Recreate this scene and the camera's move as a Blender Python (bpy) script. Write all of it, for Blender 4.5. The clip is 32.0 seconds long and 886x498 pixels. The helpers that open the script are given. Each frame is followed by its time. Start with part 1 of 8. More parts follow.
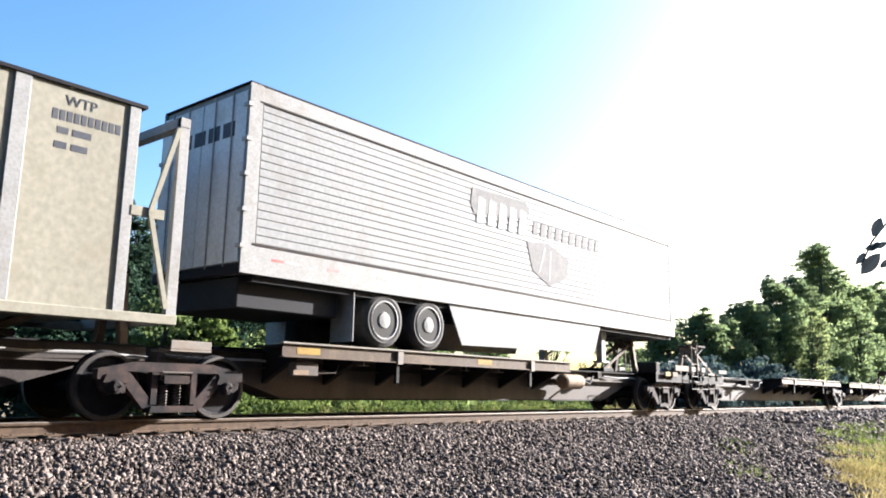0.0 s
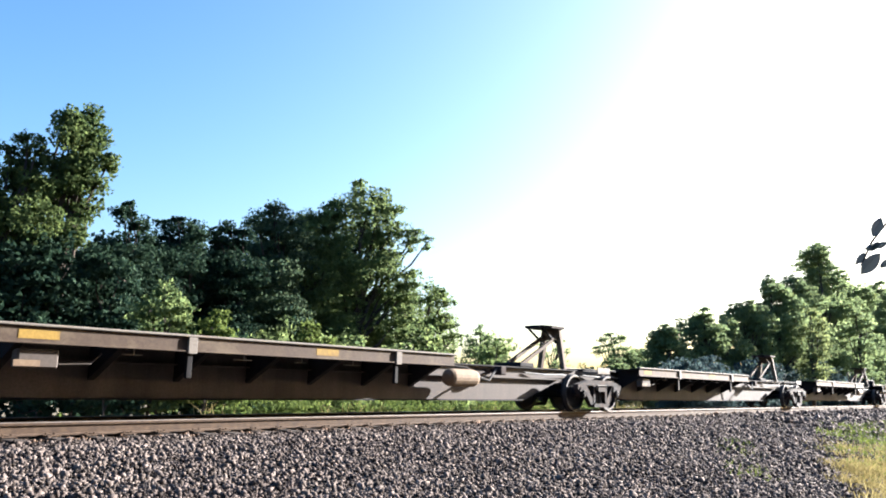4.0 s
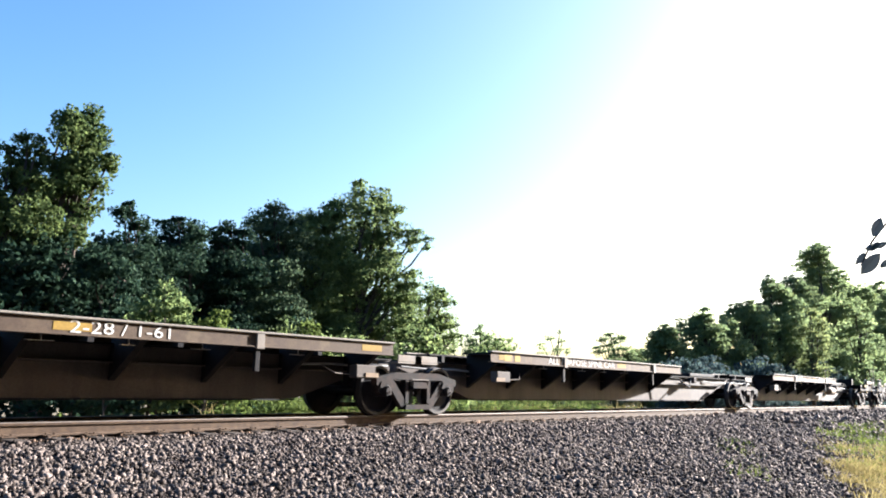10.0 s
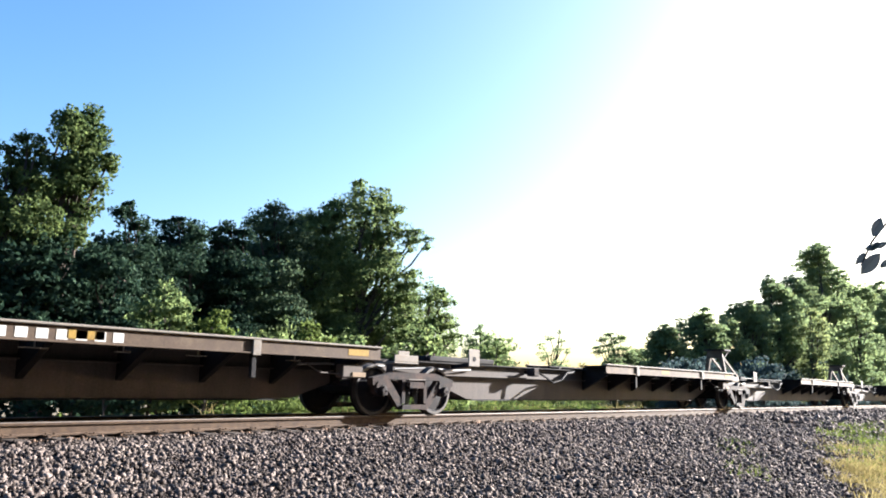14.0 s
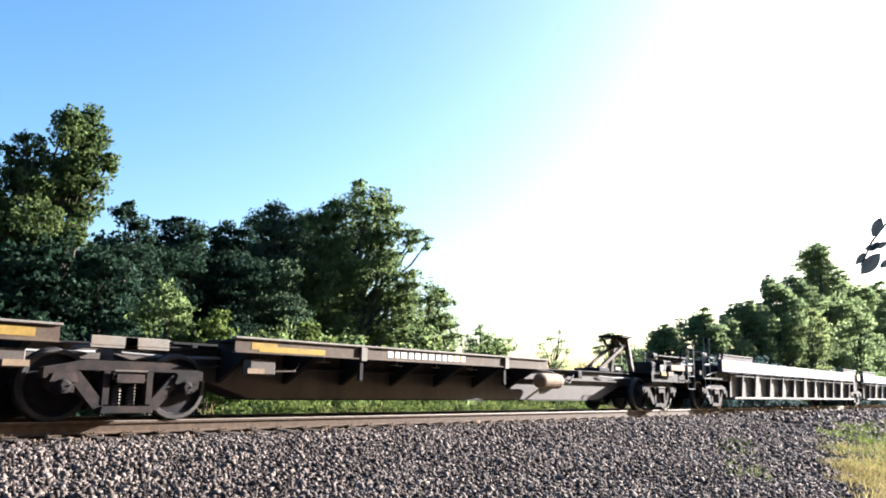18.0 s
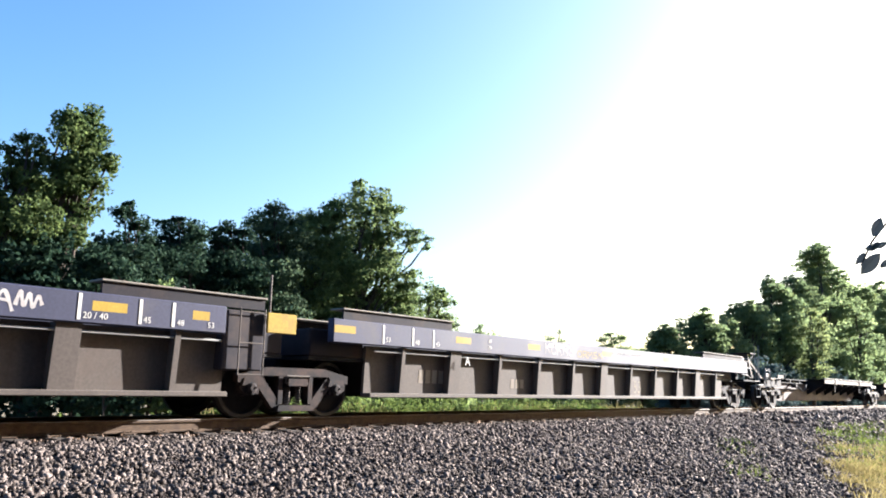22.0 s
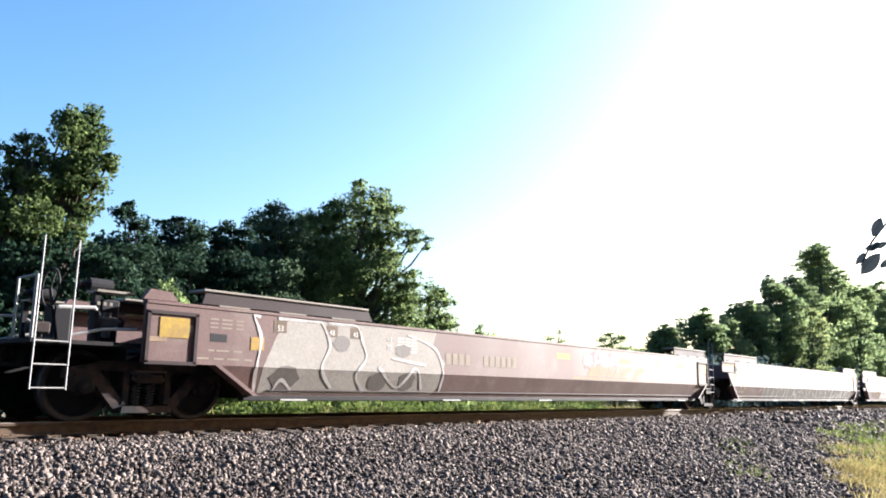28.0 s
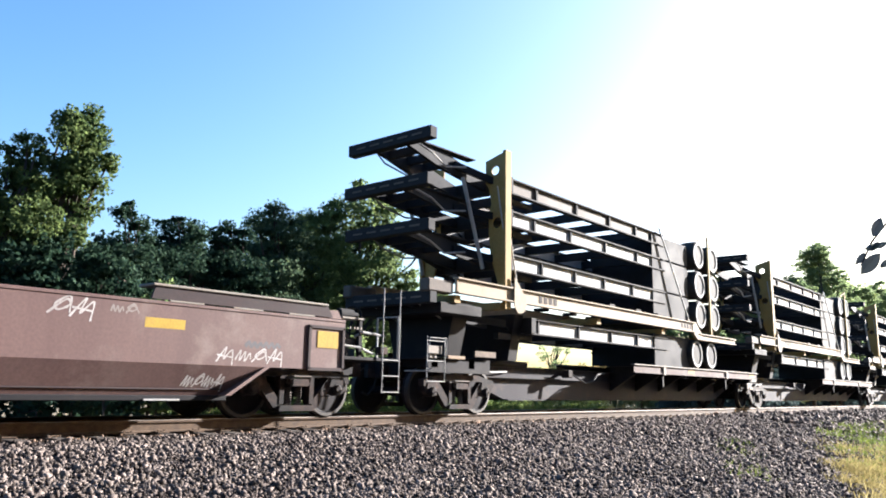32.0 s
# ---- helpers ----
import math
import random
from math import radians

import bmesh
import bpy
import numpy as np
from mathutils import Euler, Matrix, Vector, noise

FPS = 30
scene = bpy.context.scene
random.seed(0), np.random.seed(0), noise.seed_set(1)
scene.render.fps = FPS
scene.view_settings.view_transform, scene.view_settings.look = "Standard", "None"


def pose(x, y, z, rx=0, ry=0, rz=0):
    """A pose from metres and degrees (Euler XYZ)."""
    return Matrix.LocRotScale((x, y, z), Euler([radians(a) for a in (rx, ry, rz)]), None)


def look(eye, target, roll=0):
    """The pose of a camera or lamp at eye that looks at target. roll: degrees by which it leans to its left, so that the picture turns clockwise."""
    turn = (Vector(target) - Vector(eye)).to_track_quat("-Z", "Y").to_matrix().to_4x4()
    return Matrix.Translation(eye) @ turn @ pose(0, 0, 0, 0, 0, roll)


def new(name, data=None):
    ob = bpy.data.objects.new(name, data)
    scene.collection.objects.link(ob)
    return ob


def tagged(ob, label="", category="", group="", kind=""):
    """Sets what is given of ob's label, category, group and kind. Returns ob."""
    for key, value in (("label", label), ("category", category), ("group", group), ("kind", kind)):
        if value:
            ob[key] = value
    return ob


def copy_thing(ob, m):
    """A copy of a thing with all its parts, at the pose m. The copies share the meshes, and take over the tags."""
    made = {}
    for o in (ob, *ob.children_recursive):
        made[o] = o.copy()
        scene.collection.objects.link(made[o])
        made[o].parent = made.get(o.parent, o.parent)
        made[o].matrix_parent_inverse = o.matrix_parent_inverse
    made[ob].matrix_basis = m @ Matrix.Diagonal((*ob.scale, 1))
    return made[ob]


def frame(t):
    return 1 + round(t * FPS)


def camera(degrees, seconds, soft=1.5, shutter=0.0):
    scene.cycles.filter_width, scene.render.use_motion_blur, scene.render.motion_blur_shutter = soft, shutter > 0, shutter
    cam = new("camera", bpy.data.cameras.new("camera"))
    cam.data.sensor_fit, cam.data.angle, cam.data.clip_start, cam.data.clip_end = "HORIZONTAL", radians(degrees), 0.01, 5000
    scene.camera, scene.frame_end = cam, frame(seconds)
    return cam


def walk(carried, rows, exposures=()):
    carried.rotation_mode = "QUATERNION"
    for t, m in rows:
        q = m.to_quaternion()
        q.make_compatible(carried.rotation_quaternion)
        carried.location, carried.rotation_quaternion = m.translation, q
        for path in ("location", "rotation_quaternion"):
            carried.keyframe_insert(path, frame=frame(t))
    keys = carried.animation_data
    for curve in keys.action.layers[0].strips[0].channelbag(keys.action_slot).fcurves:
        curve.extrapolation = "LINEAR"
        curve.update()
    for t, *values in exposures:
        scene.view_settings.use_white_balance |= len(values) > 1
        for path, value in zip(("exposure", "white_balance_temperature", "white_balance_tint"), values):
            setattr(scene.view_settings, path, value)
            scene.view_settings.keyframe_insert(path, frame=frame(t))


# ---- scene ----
# Plan: x runs along the railway away from the camera, y across it, z = 0 on the rail tops.
YC = 11.40            # centre line of the track
V = 14.70             # speed of the train, metres a second towards -x
EYE = (0.0, 0.0, 0.51)
YAW, PITCH = radians(49.79), radians(10.25)
AIM = (math.sin(YAW) * math.cos(PITCH), math.cos(YAW) * math.cos(PITCH), 0.51 + math.sin(PITCH))

cam = camera(59.47, 32.0, soft=1.85)
still = look(EYE, AIM, 1.03)
walk(cam, [(0.0, still), (32.0, still)], exposures=[(0.0, 2.88, 6060.0, 12.0), (32.0, 2.88, 6060.0, 12.0)])

# ---- light ----
SUN_EL, SUN_AZ = 17.0, -14.5      # degrees: height, and turn from +x towards +y
world = bpy.data.worlds.new("sky")
scene.world = world
world.use_nodes = True
wn = world.node_tree
sky = wn.nodes.new("ShaderNodeTexSky")
sky.sky_type = "NISHITA"
sky.sun_disc = False
sky.sun_elevation = radians(SUN_EL)
sky.sun_rotation = radians(90.0 - SUN_AZ)
sky.air_density, sky.dust_density, sky.ozone_density = 1.0, 2.4, 2.0
vivid = wn.nodes.new("ShaderNodeHueSaturation")
vivid.inputs["Saturation"].default_value = 1.28
wn.links.new(sky.outputs[0], vivid.inputs["Color"])
wn.links.new(vivid.outputs[0], wn.nodes["Background"].inputs[0])
wn.nodes["Background"].inputs[1].default_value = 0.05

lamp = bpy.data.lights.new("sun", "SUN")
lamp.energy, lamp.angle, lamp.color = 5.0, radians(0.55), (1.0, 0.93, 0.84)
sun = new("sun", lamp)
sd = Vector((math.cos(radians(SUN_AZ)) * math.cos(radians(SUN_EL)), math.sin(radians(SUN_AZ)) * math.cos(radians(SUN_EL)), math.sin(radians(SUN_EL))))
sun.matrix_world = look(sd * 50, (0, 0, 0))


# ---- materials ----
def surface(name, base, second, rough=0.7, metal=0.0, scale=3.0, fine=40.0, bump=0.15, mix=0.6, streak=False, island=0.0, dirt=None, random_tint=0.0):
    """A weathered surface: two colours by a broad noise, fine grain in both colour and relief, optional runs of dirt down the side."""
    m = bpy.data.materials.new(name)
    m.use_nodes = True
    n, l = m.node_tree.nodes, m.node_tree.links
    b = n["Principled BSDF"]
    b.inputs["Metallic"].default_value = metal
    if rough > 0.5:
        b.inputs["Specular IOR Level"].default_value = 0.22
    tc = n.new("ShaderNodeTexCoord")
    mp = n.new("ShaderNodeMapping")
    l.new(tc.outputs["Object"], mp.inputs["Vector"])
    if streak:
        mp.inputs["Scale"].default_value = (1.0, 1.0, 0.12)
    big = n.new("ShaderNodeTexNoise")
    big.inputs["Scale"].default_value, big.inputs["Detail"].default_value, big.inputs["Roughness"].default_value = scale, 6, 0.65
    l.new(mp.outputs[0], big.inputs["Vector"])
    small = n.new("ShaderNodeTexNoise")
    small.inputs["Scale"].default_value, small.inputs["Detail"].default_value = fine, 4
    l.new(tc.outputs["Object"], small.inputs["Vector"])
    ramp = n.new("ShaderNodeValToRGB")
    ramp.color_ramp.elements[0].position, ramp.color_ramp.elements[1].position = 0.5 - 0.28 * mix, 0.5 + 0.28
    ramp.color_ramp.elements[0].color, ramp.color_ramp.elements[1].color = (*base, 1), (*second, 1)
    l.new(big.outputs["Fac"], ramp.inputs[0])
    grain = n.new("ShaderNodeMix")
    grain.data_type, grain.blend_type = "RGBA", "MULTIPLY"
    grain.inputs["Factor"].default_value = 0.45
    l.new(ramp.outputs[0], grain.inputs["A"])
    g2 = n.new("ShaderNodeMapRange")
    g2.inputs["From Min"].default_value, g2.inputs["From Max"].default_value = 0.25, 0.75
    g2.inputs["To Min"].default_value, g2.inputs["To Max"].default_value = 0.55, 1.25
    l.new(small.outputs["Fac"], g2.inputs["Value"])
    l.new(g2.outputs[0], grain.inputs["B"])
    last = grain.outputs["Result"]
    if dirt:
        spot = n.new("ShaderNodeTexNoise")
        spot.inputs["Scale"].default_value, spot.inputs["Detail"].default_value, spot.inputs["Roughness"].default_value = 1.3, 8, 0.7
        l.new(tc.outputs["Object"], spot.inputs["Vector"])
        r2 = n.new("ShaderNodeValToRGB")
        r2.color_ramp.elements[0].position, r2.color_ramp.elements[1].position = 0.52, 0.72
        l.new(spot.outputs["Fac"], r2.inputs[0])
        dm = n.new("ShaderNodeMix")
        dm.data_type = "RGBA"
        l.new(r2.outputs[0], dm.inputs["Factor"])
        l.new(last, dm.inputs["A"])
        dm.inputs["B"].default_value = (*dirt, 1)
        last = dm.outputs["Result"]
    if island or random_tint:
        src = n.new("ShaderNodeNewGeometry").outputs["Random Per Island"] if island else n.new("ShaderNodeObjectInfo").outputs["Random"]
        amount = island or random_tint
        mr = n.new("ShaderNodeMapRange")
        mr.inputs["To Min"].default_value, mr.inputs["To Max"].default_value = 1 - amount, 1 + amount
        l.new(src, mr.inputs["Value"])
        im = n.new("ShaderNodeMix")
        im.data_type, im.blend_type = "RGBA", "MULTIPLY"
        im.inputs["Factor"].default_value = 1.0
        l.new(last, im.inputs["A"])
        l.new(mr.outputs[0], im.inputs["B"])
        last = im.outputs["Result"]
    l.new(last, b.inputs["Base Color"])
    rr = n.new("ShaderNodeMapRange")
    rr.inputs["To Min"].default_value, rr.inputs["To Max"].default_value = max(0.05, rough - 0.15), min(1.0, rough + 0.15)
    l.new(big.outputs["Fac"], rr.inputs["Value"])
    l.new(rr.outputs[0], b.inputs["Roughness"])
    if bump:
        bp = n.new("ShaderNodeBump")
        bp.inputs["Strength"].default_value, bp.inputs["Distance"].default_value = bump, 0.01
        l.new(small.outputs["Fac"], bp.inputs["Height"])
        l.new(bp.outputs[0], b.inputs["Normal"])
    return m


def foliage(name, dark, light, through_amount=0.35):
    """Leaves: each one its own green, some light let through."""
    m = bpy.data.materials.new(name)
    m.use_nodes = True
    n, l = m.node_tree.nodes, m.node_tree.links
    out = n["Material Output"]
    b = n["Principled BSDF"]
    geo = n.new("ShaderNodeNewGeometry")
    tc = n.new("ShaderNodeTexCoord")
    noise_n = n.new("ShaderNodeTexNoise")
    noise_n.inputs["Scale"].default_value, noise_n.inputs["Detail"].default_value = 0.7, 3
    l.new(tc.outputs["Object"], noise_n.inputs["Vector"])
    add = n.new("ShaderNodeMath")
    add.operation = "MULTIPLY_ADD"
    l.new(geo.outputs["Random Per Island"], add.inputs[0])
    add.inputs[1].default_value = 0.6
    l.new(noise_n.outputs["Fac"], add.inputs[2])
    ramp = n.new("ShaderNodeValToRGB")
    ramp.color_ramp.elements[0].position, ramp.color_ramp.elements[1].position = 0.35, 1.05
    ramp.color_ramp.elements[0].color, ramp.color_ramp.elements[1].color = (*dark, 1), (*light, 1)
    l.new(add.outputs[0], ramp.inputs[0])
    l.new(ramp.outputs[0], b.inputs["Base Color"])
    b.inputs["Roughness"].default_value = 0.75
    b.inputs["Specular IOR Level"].default_value = 0.04
    tr = n.new("ShaderNodeBsdfTranslucent")
    l.new(ramp.outputs[0], tr.inputs["Color"])
    mx = n.new("ShaderNodeMixShader")
    mx.inputs[0].default_value = through_amount
    l.new(b.outputs[0], mx.inputs[1])
    l.new(tr.outputs[0], mx.inputs[2])
    l.new(mx.outputs[0], out.inputs["Surface"])
    return m


M = dict(
    stone=surface("ballast_stone", (0.072, 0.057, 0.051), (0.142, 0.119, 0.106), 0.9, scale=1.0, fine=60, bump=0.3, island=0.76),
    rusty_stone=surface("rust_stained_stone", (0.072, 0.045, 0.030), (0.150, 0.098, 0.066), 0.9, scale=1.0, fine=60, bump=0.3, island=0.7),
    # bed is near black: it carries the shade in gaps between stones
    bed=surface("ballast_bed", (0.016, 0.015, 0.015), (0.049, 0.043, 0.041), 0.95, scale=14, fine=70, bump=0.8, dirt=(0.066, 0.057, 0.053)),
    soil=surface("soil", (0.11, 0.09, 0.06), (0.20, 0.16, 0.10), 0.95, scale=1.2, fine=25, bump=0.6, dirt=(0.07, 0.10, 0.03)),
    tie=surface("creosoted_timber", (0.025, 0.02, 0.018), (0.065, 0.052, 0.045), 0.9, scale=6, fine=50, bump=0.4, random_tint=0.3),
    rail=surface("rusty_rail", (0.050, 0.032, 0.022), (0.115, 0.078, 0.052), 0.85, scale=9, fine=80, bump=0.3),
    head=surface("polished_rail_head", (0.11, 0.09, 0.08), (0.22, 0.19, 0.17), 0.6, 0.4, scale=4, fine=60, bump=0.05),
    # steel, bogie and wheel: grime, plus the cars' under-shade as a blue-black colour
    steel=surface("grimy_shade_dark_steel", (0.004, 0.004, 0.006), (0.011, 0.010, 0.013), 0.85, scale=1.6, fine=30, bump=0.2, dirt=(0.018, 0.015, 0.014), random_tint=0.25),
    spine=surface("grey_brown_painted_steel", (0.050, 0.042, 0.040), (0.118, 0.098, 0.086), 0.8, scale=1.1, fine=30, bump=0.15, streak=True, dirt=(0.078, 0.062, 0.054), random_tint=0.15),
    sill=surface("faded_tan_brown_steel", (0.050, 0.031, 0.023), (0.125, 0.092, 0.064), 0.8, scale=2.6, fine=30, bump=0.2, mix=0.9, dirt=(0.150, 0.118, 0.082), random_tint=0.2),
    yellow=surface("faded_yellow_paint", (0.27, 0.175, 0.018), (0.34, 0.235, 0.035), 0.75, scale=2.0, fine=30, bump=0.12, dirt=(0.15, 0.092, 0.042)),
    ochre_sill=surface("worn_ochre_sill_paint", (0.150, 0.092, 0.022), (0.225, 0.150, 0.045), 0.78, scale=2.2, fine=30, bump=0.15, dirt=(0.105, 0.066, 0.036)),
    plate=surface("tan_plate_paint", (0.18, 0.127, 0.082), (0.262, 0.197, 0.135), 0.8, scale=2, fine=30, bump=0.1, dirt=(0.123, 0.082, 0.057)),
    mark=surface("worn_yellow_marking", (0.246, 0.156, 0.033), (0.312, 0.205, 0.049), 0.8, scale=3, fine=30, bump=0.05, dirt=(0.115, 0.074, 0.041)),
    deck=surface("worn_deck_steel", (0.155, 0.138, 0.120), (0.222, 0.200, 0.175), 0.75, scale=4, fine=40, bump=0.2, dirt=(0.172, 0.128, 0.094)),
    bogie=surface("greasy_shade_dark_cast_steel", (0.008, 0.007, 0.009), (0.082, 0.052, 0.042), 0.9, scale=2.2, fine=40, bump=0.35, mix=0.3, dirt=(0.012, 0.010, 0.011), random_tint=0.3),
    wheel=surface("wheel_steel", (0.007, 0.007, 0.010), (0.022, 0.019, 0.021), 0.85, 0.0, scale=4, fine=40, bump=0.2),
    tread=surface("sunlit_worn_wheel_rim", (0.030, 0.027, 0.026), (0.065, 0.058, 0.054), 0.6, 0.2, scale=4, fine=40, bump=0.08),
    white=surface("dull_white_paint", (0.225, 0.226, 0.225), (0.285, 0.287, 0.285), 0.75, scale=3, fine=24, bump=0.06, dirt=(0.176, 0.160, 0.144)),
    stencil=surface("faded_stencil", (0.1771, 0.1476, 0.1181), (0.2362, 0.2009, 0.1656), 0.85, scale=4, fine=60, bump=0.0),
    lettering=surface("white_lettering", (0.451, 0.435, 0.41), (0.615, 0.599, 0.574), 0.7, scale=8, fine=60, bump=0.0),
    tan=surface("tan_painted_steel", (0.132, 0.087, 0.050), (0.178, 0.127, 0.080), 0.7, scale=0.8, fine=25, bump=0.08, streak=True, dirt=(0.122, 0.074, 0.046)),
    brown=surface("oxide_brown_paint", (0.078, 0.043, 0.041), (0.128, 0.080, 0.074), 0.7, scale=0.8, fine=25, bump=0.08, streak=True, dirt=(0.140, 0.104, 0.095)),
    faded=surface("faded_brown_paint", (0.084, 0.073, 0.070), (0.132, 0.117, 0.112), 0.7, scale=0.8, fine=25, bump=0.08, streak=True, dirt=(0.074, 0.060, 0.057)),
    grey=surface("blue_violet_paint", (0.026, 0.029, 0.058), (0.044, 0.047, 0.086), 0.7, scale=0.9, fine=25, bump=0.08, streak=True, dirt=(0.052, 0.048, 0.060)),
    panel=surface("dusty_grey_panel", (0.066, 0.054, 0.048), (0.110, 0.093, 0.081), 0.78, scale=0.9, fine=25, bump=0.1, streak=True, dirt=(0.080, 0.062, 0.053)),
    walk_web=surface("dark_red_brown_paint", (0.018, 0.011, 0.013), (0.036, 0.022, 0.024), 0.8, scale=1.5, fine=30, bump=0.1),
    aluminium=surface("white_aluminium_sheet", (0.190, 0.196, 0.200), (0.236, 0.242, 0.246), 0.75, scale=0.6, fine=14, bump=0.04, streak=True, dirt=(0.166, 0.162, 0.156)),
    cream=surface("cream_container_paint", (0.208, 0.197, 0.156), (0.268, 0.255, 0.208), 0.75, scale=0.8, fine=12, bump=0.06, streak=True, dirt=(0.190, 0.170, 0.126)),
    # paler than the trailer's sides, to brighten doors that face away from the sun
    door_white=surface("shade_lifted_door_white", (0.46, 0.48, 0.50), (0.58, 0.60, 0.61), 0.7, scale=1.4, fine=20, bump=0.05, streak=True, dirt=(0.36, 0.35, 0.33)),
    rubber=surface("tyre_rubber", (0.022, 0.022, 0.023), (0.05, 0.048, 0.046), 0.85, scale=5, fine=50, bump=0.2),
    black=surface("black_chassis_paint", (0.009, 0.010, 0.013), (0.024, 0.025, 0.029), 0.85, scale=1.5, fine=30, bump=0.08),
    galvanised=surface("light_grey_web", (0.246, 0.242, 0.238), (0.344, 0.34, 0.336), 0.7, scale=2, fine=30, bump=0.1),
    amber=surface("ochre_frame_paint", (0.245, 0.160, 0.050), (0.310, 0.215, 0.082), 0.8, scale=1.5, fine=30, bump=0.1, dirt=(0.250, 0.150, 0.065)),
    emblem=surface("slate_emblem_paint", (0.05, 0.055, 0.07), (0.09, 0.095, 0.11), 0.95, scale=2, fine=30, bump=0.0),
    faded_emblem=surface("faded_grey_emblem", (0.132, 0.132, 0.138), (0.184, 0.184, 0.186), 0.9, scale=1.2, fine=25, bump=0.0, dirt=(0.20, 0.197, 0.19)),
    rack=surface("dusty_tan_rack_paint", (0.246, 0.193, 0.135), (0.328, 0.275, 0.205), 0.8, scale=1.5, fine=30, bump=0.1, dirt=(0.197, 0.139, 0.09)),
    spray_white=surface("thick_white_spray", (0.361, 0.344, 0.336), (0.492, 0.476, 0.467), 0.75, scale=1.5, fine=20, bump=0.0),
    spray_teal=surface("teal_spray_paint", (0.030, 0.170, 0.150), (0.055, 0.235, 0.205), 0.7, scale=3, fine=20, bump=0.0),
    red=surface("red_reflector", (0.294, 0.028, 0.028), (0.35, 0.049, 0.042), 0.4, scale=4, fine=30, bump=0.0),
    spray=surface("white_spray_paint", (0.24, 0.22, 0.215), (0.52, 0.50, 0.495), 0.8, scale=2.2, fine=20, bump=0.0),
    spray_soft=surface("thin_pale_spray", (0.172, 0.148, 0.139), (0.246, 0.217, 0.205), 0.8, scale=1.2, fine=20, bump=0.0),
    spray_dark=surface("dark_spray_paint", (0.05, 0.05, 0.06), (0.10, 0.09, 0.10), 0.6, scale=3, fine=20, bump=0.0),
    spray_pink=surface("pink_spray_paint", (0.1938, 0.1085, 0.1202), (0.2557, 0.155, 0.1628), 0.7, scale=1.5, fine=20, bump=0.0),
    bark=surface("bark", (0.03, 0.024, 0.02), (0.085, 0.068, 0.056), 0.95, scale=3, fine=25, bump=0.8, streak=True),
    spray_pale=surface("pale_spray_fill", (0.185, 0.168, 0.152), (0.300, 0.282, 0.262), 0.8, scale=0.7, fine=20, bump=0.0),
    emblem_tan=surface("faded_tan_emblem", (0.150, 0.098, 0.058), (0.235, 0.165, 0.095), 0.8, scale=2.2, fine=20, bump=0.0),
    smear_pink=surface("thin_pink_smear", (0.105, 0.066, 0.074), (0.150, 0.102, 0.108), 0.8, scale=2.0, fine=20, bump=0.0),
    oxide=surface("dull_red_brown_steel", (0.072, 0.048, 0.041), (0.150, 0.110, 0.094), 0.8, scale=1.1, fine=30, bump=0.15, streak=True, dirt=(0.100, 0.062, 0.048), random_tint=0.15),
    navy=surface("dark_navy_steel", (0.010, 0.010, 0.016), (0.026, 0.022, 0.028), 0.85, scale=1.1, fine=30, bump=0.15, streak=True, dirt=(0.045, 0.032, 0.028), random_tint=0.2),
    maroon=surface("dark_red_brown_sill", (0.040, 0.020, 0.020), (0.075, 0.042, 0.038), 0.8, scale=2.0, fine=30, bump=0.15, dirt=(0.110, 0.080, 0.065)),
    # leaf, leaf_wood and leaf_mid step from shaded to lit by colour alone
    leaf=foliage("shade_dark_leaf", (0.010, 0.027, 0.023), (0.034, 0.061, 0.036), 0.32),
    leaf_tall=foliage("deep_green_leaf", (0.024, 0.050, 0.024), (0.098, 0.132, 0.046), 0.5),
    leaf_wood=foliage("half_shade_leaf", (0.026, 0.056, 0.042), (0.092, 0.130, 0.072), 0.55),
    leaf_mid=foliage("lit_green_leaf", (0.042, 0.080, 0.040), (0.165, 0.212, 0.082), 0.6),
    leaf_dark=foliage("shaded_leaf", (0.095, 0.108, 0.116), (0.17, 0.19, 0.195), 0.5),
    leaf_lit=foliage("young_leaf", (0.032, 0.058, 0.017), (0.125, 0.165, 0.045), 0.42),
    # far leaves: haze and low sun are mixed into these paler colours
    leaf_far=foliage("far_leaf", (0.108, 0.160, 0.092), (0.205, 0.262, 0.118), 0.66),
    leaf_haze=foliage("haze_blue_far_leaf", (0.034, 0.056, 0.066), (0.070, 0.104, 0.100), 0.35),
    leaf_gold=foliage("sun_tinted_far_leaf", (0.098, 0.138, 0.070), (0.225, 0.262, 0.108), 0.55),
    grass=foliage("grass_blade", (0.0392, 0.0716, 0.0149), (0.1553, 0.193, 0.0446), 0.35),
    dry=foliage("dry_grass", (0.131, 0.107, 0.041), (0.295, 0.246, 0.107), 0.35),
)


M["stone"].node_tree.nodes["Principled BSDF"].inputs["Specular IOR Level"].default_value = 0.06


# ---- mesh helpers ----
def finish(name, bm, material):
    me = bpy.data.meshes.new(name)
    bmesh.ops.recalc_face_normals(bm, faces=bm.faces)
    bm.to_mesh(me)
    bm.free()
    me.materials.append(material)
    return me


def part(name, bm, material, parent, label="", at=None):
    """Links a bmesh as one mesh object under a thing or a part."""
    ob = new(name, finish(name, bm, material))
    ob.parent = parent
    if at is not None:
        ob.matrix_basis = at
    if label:
        tagged(ob, label)
    return ob


def mesh():
    return bmesh.new()


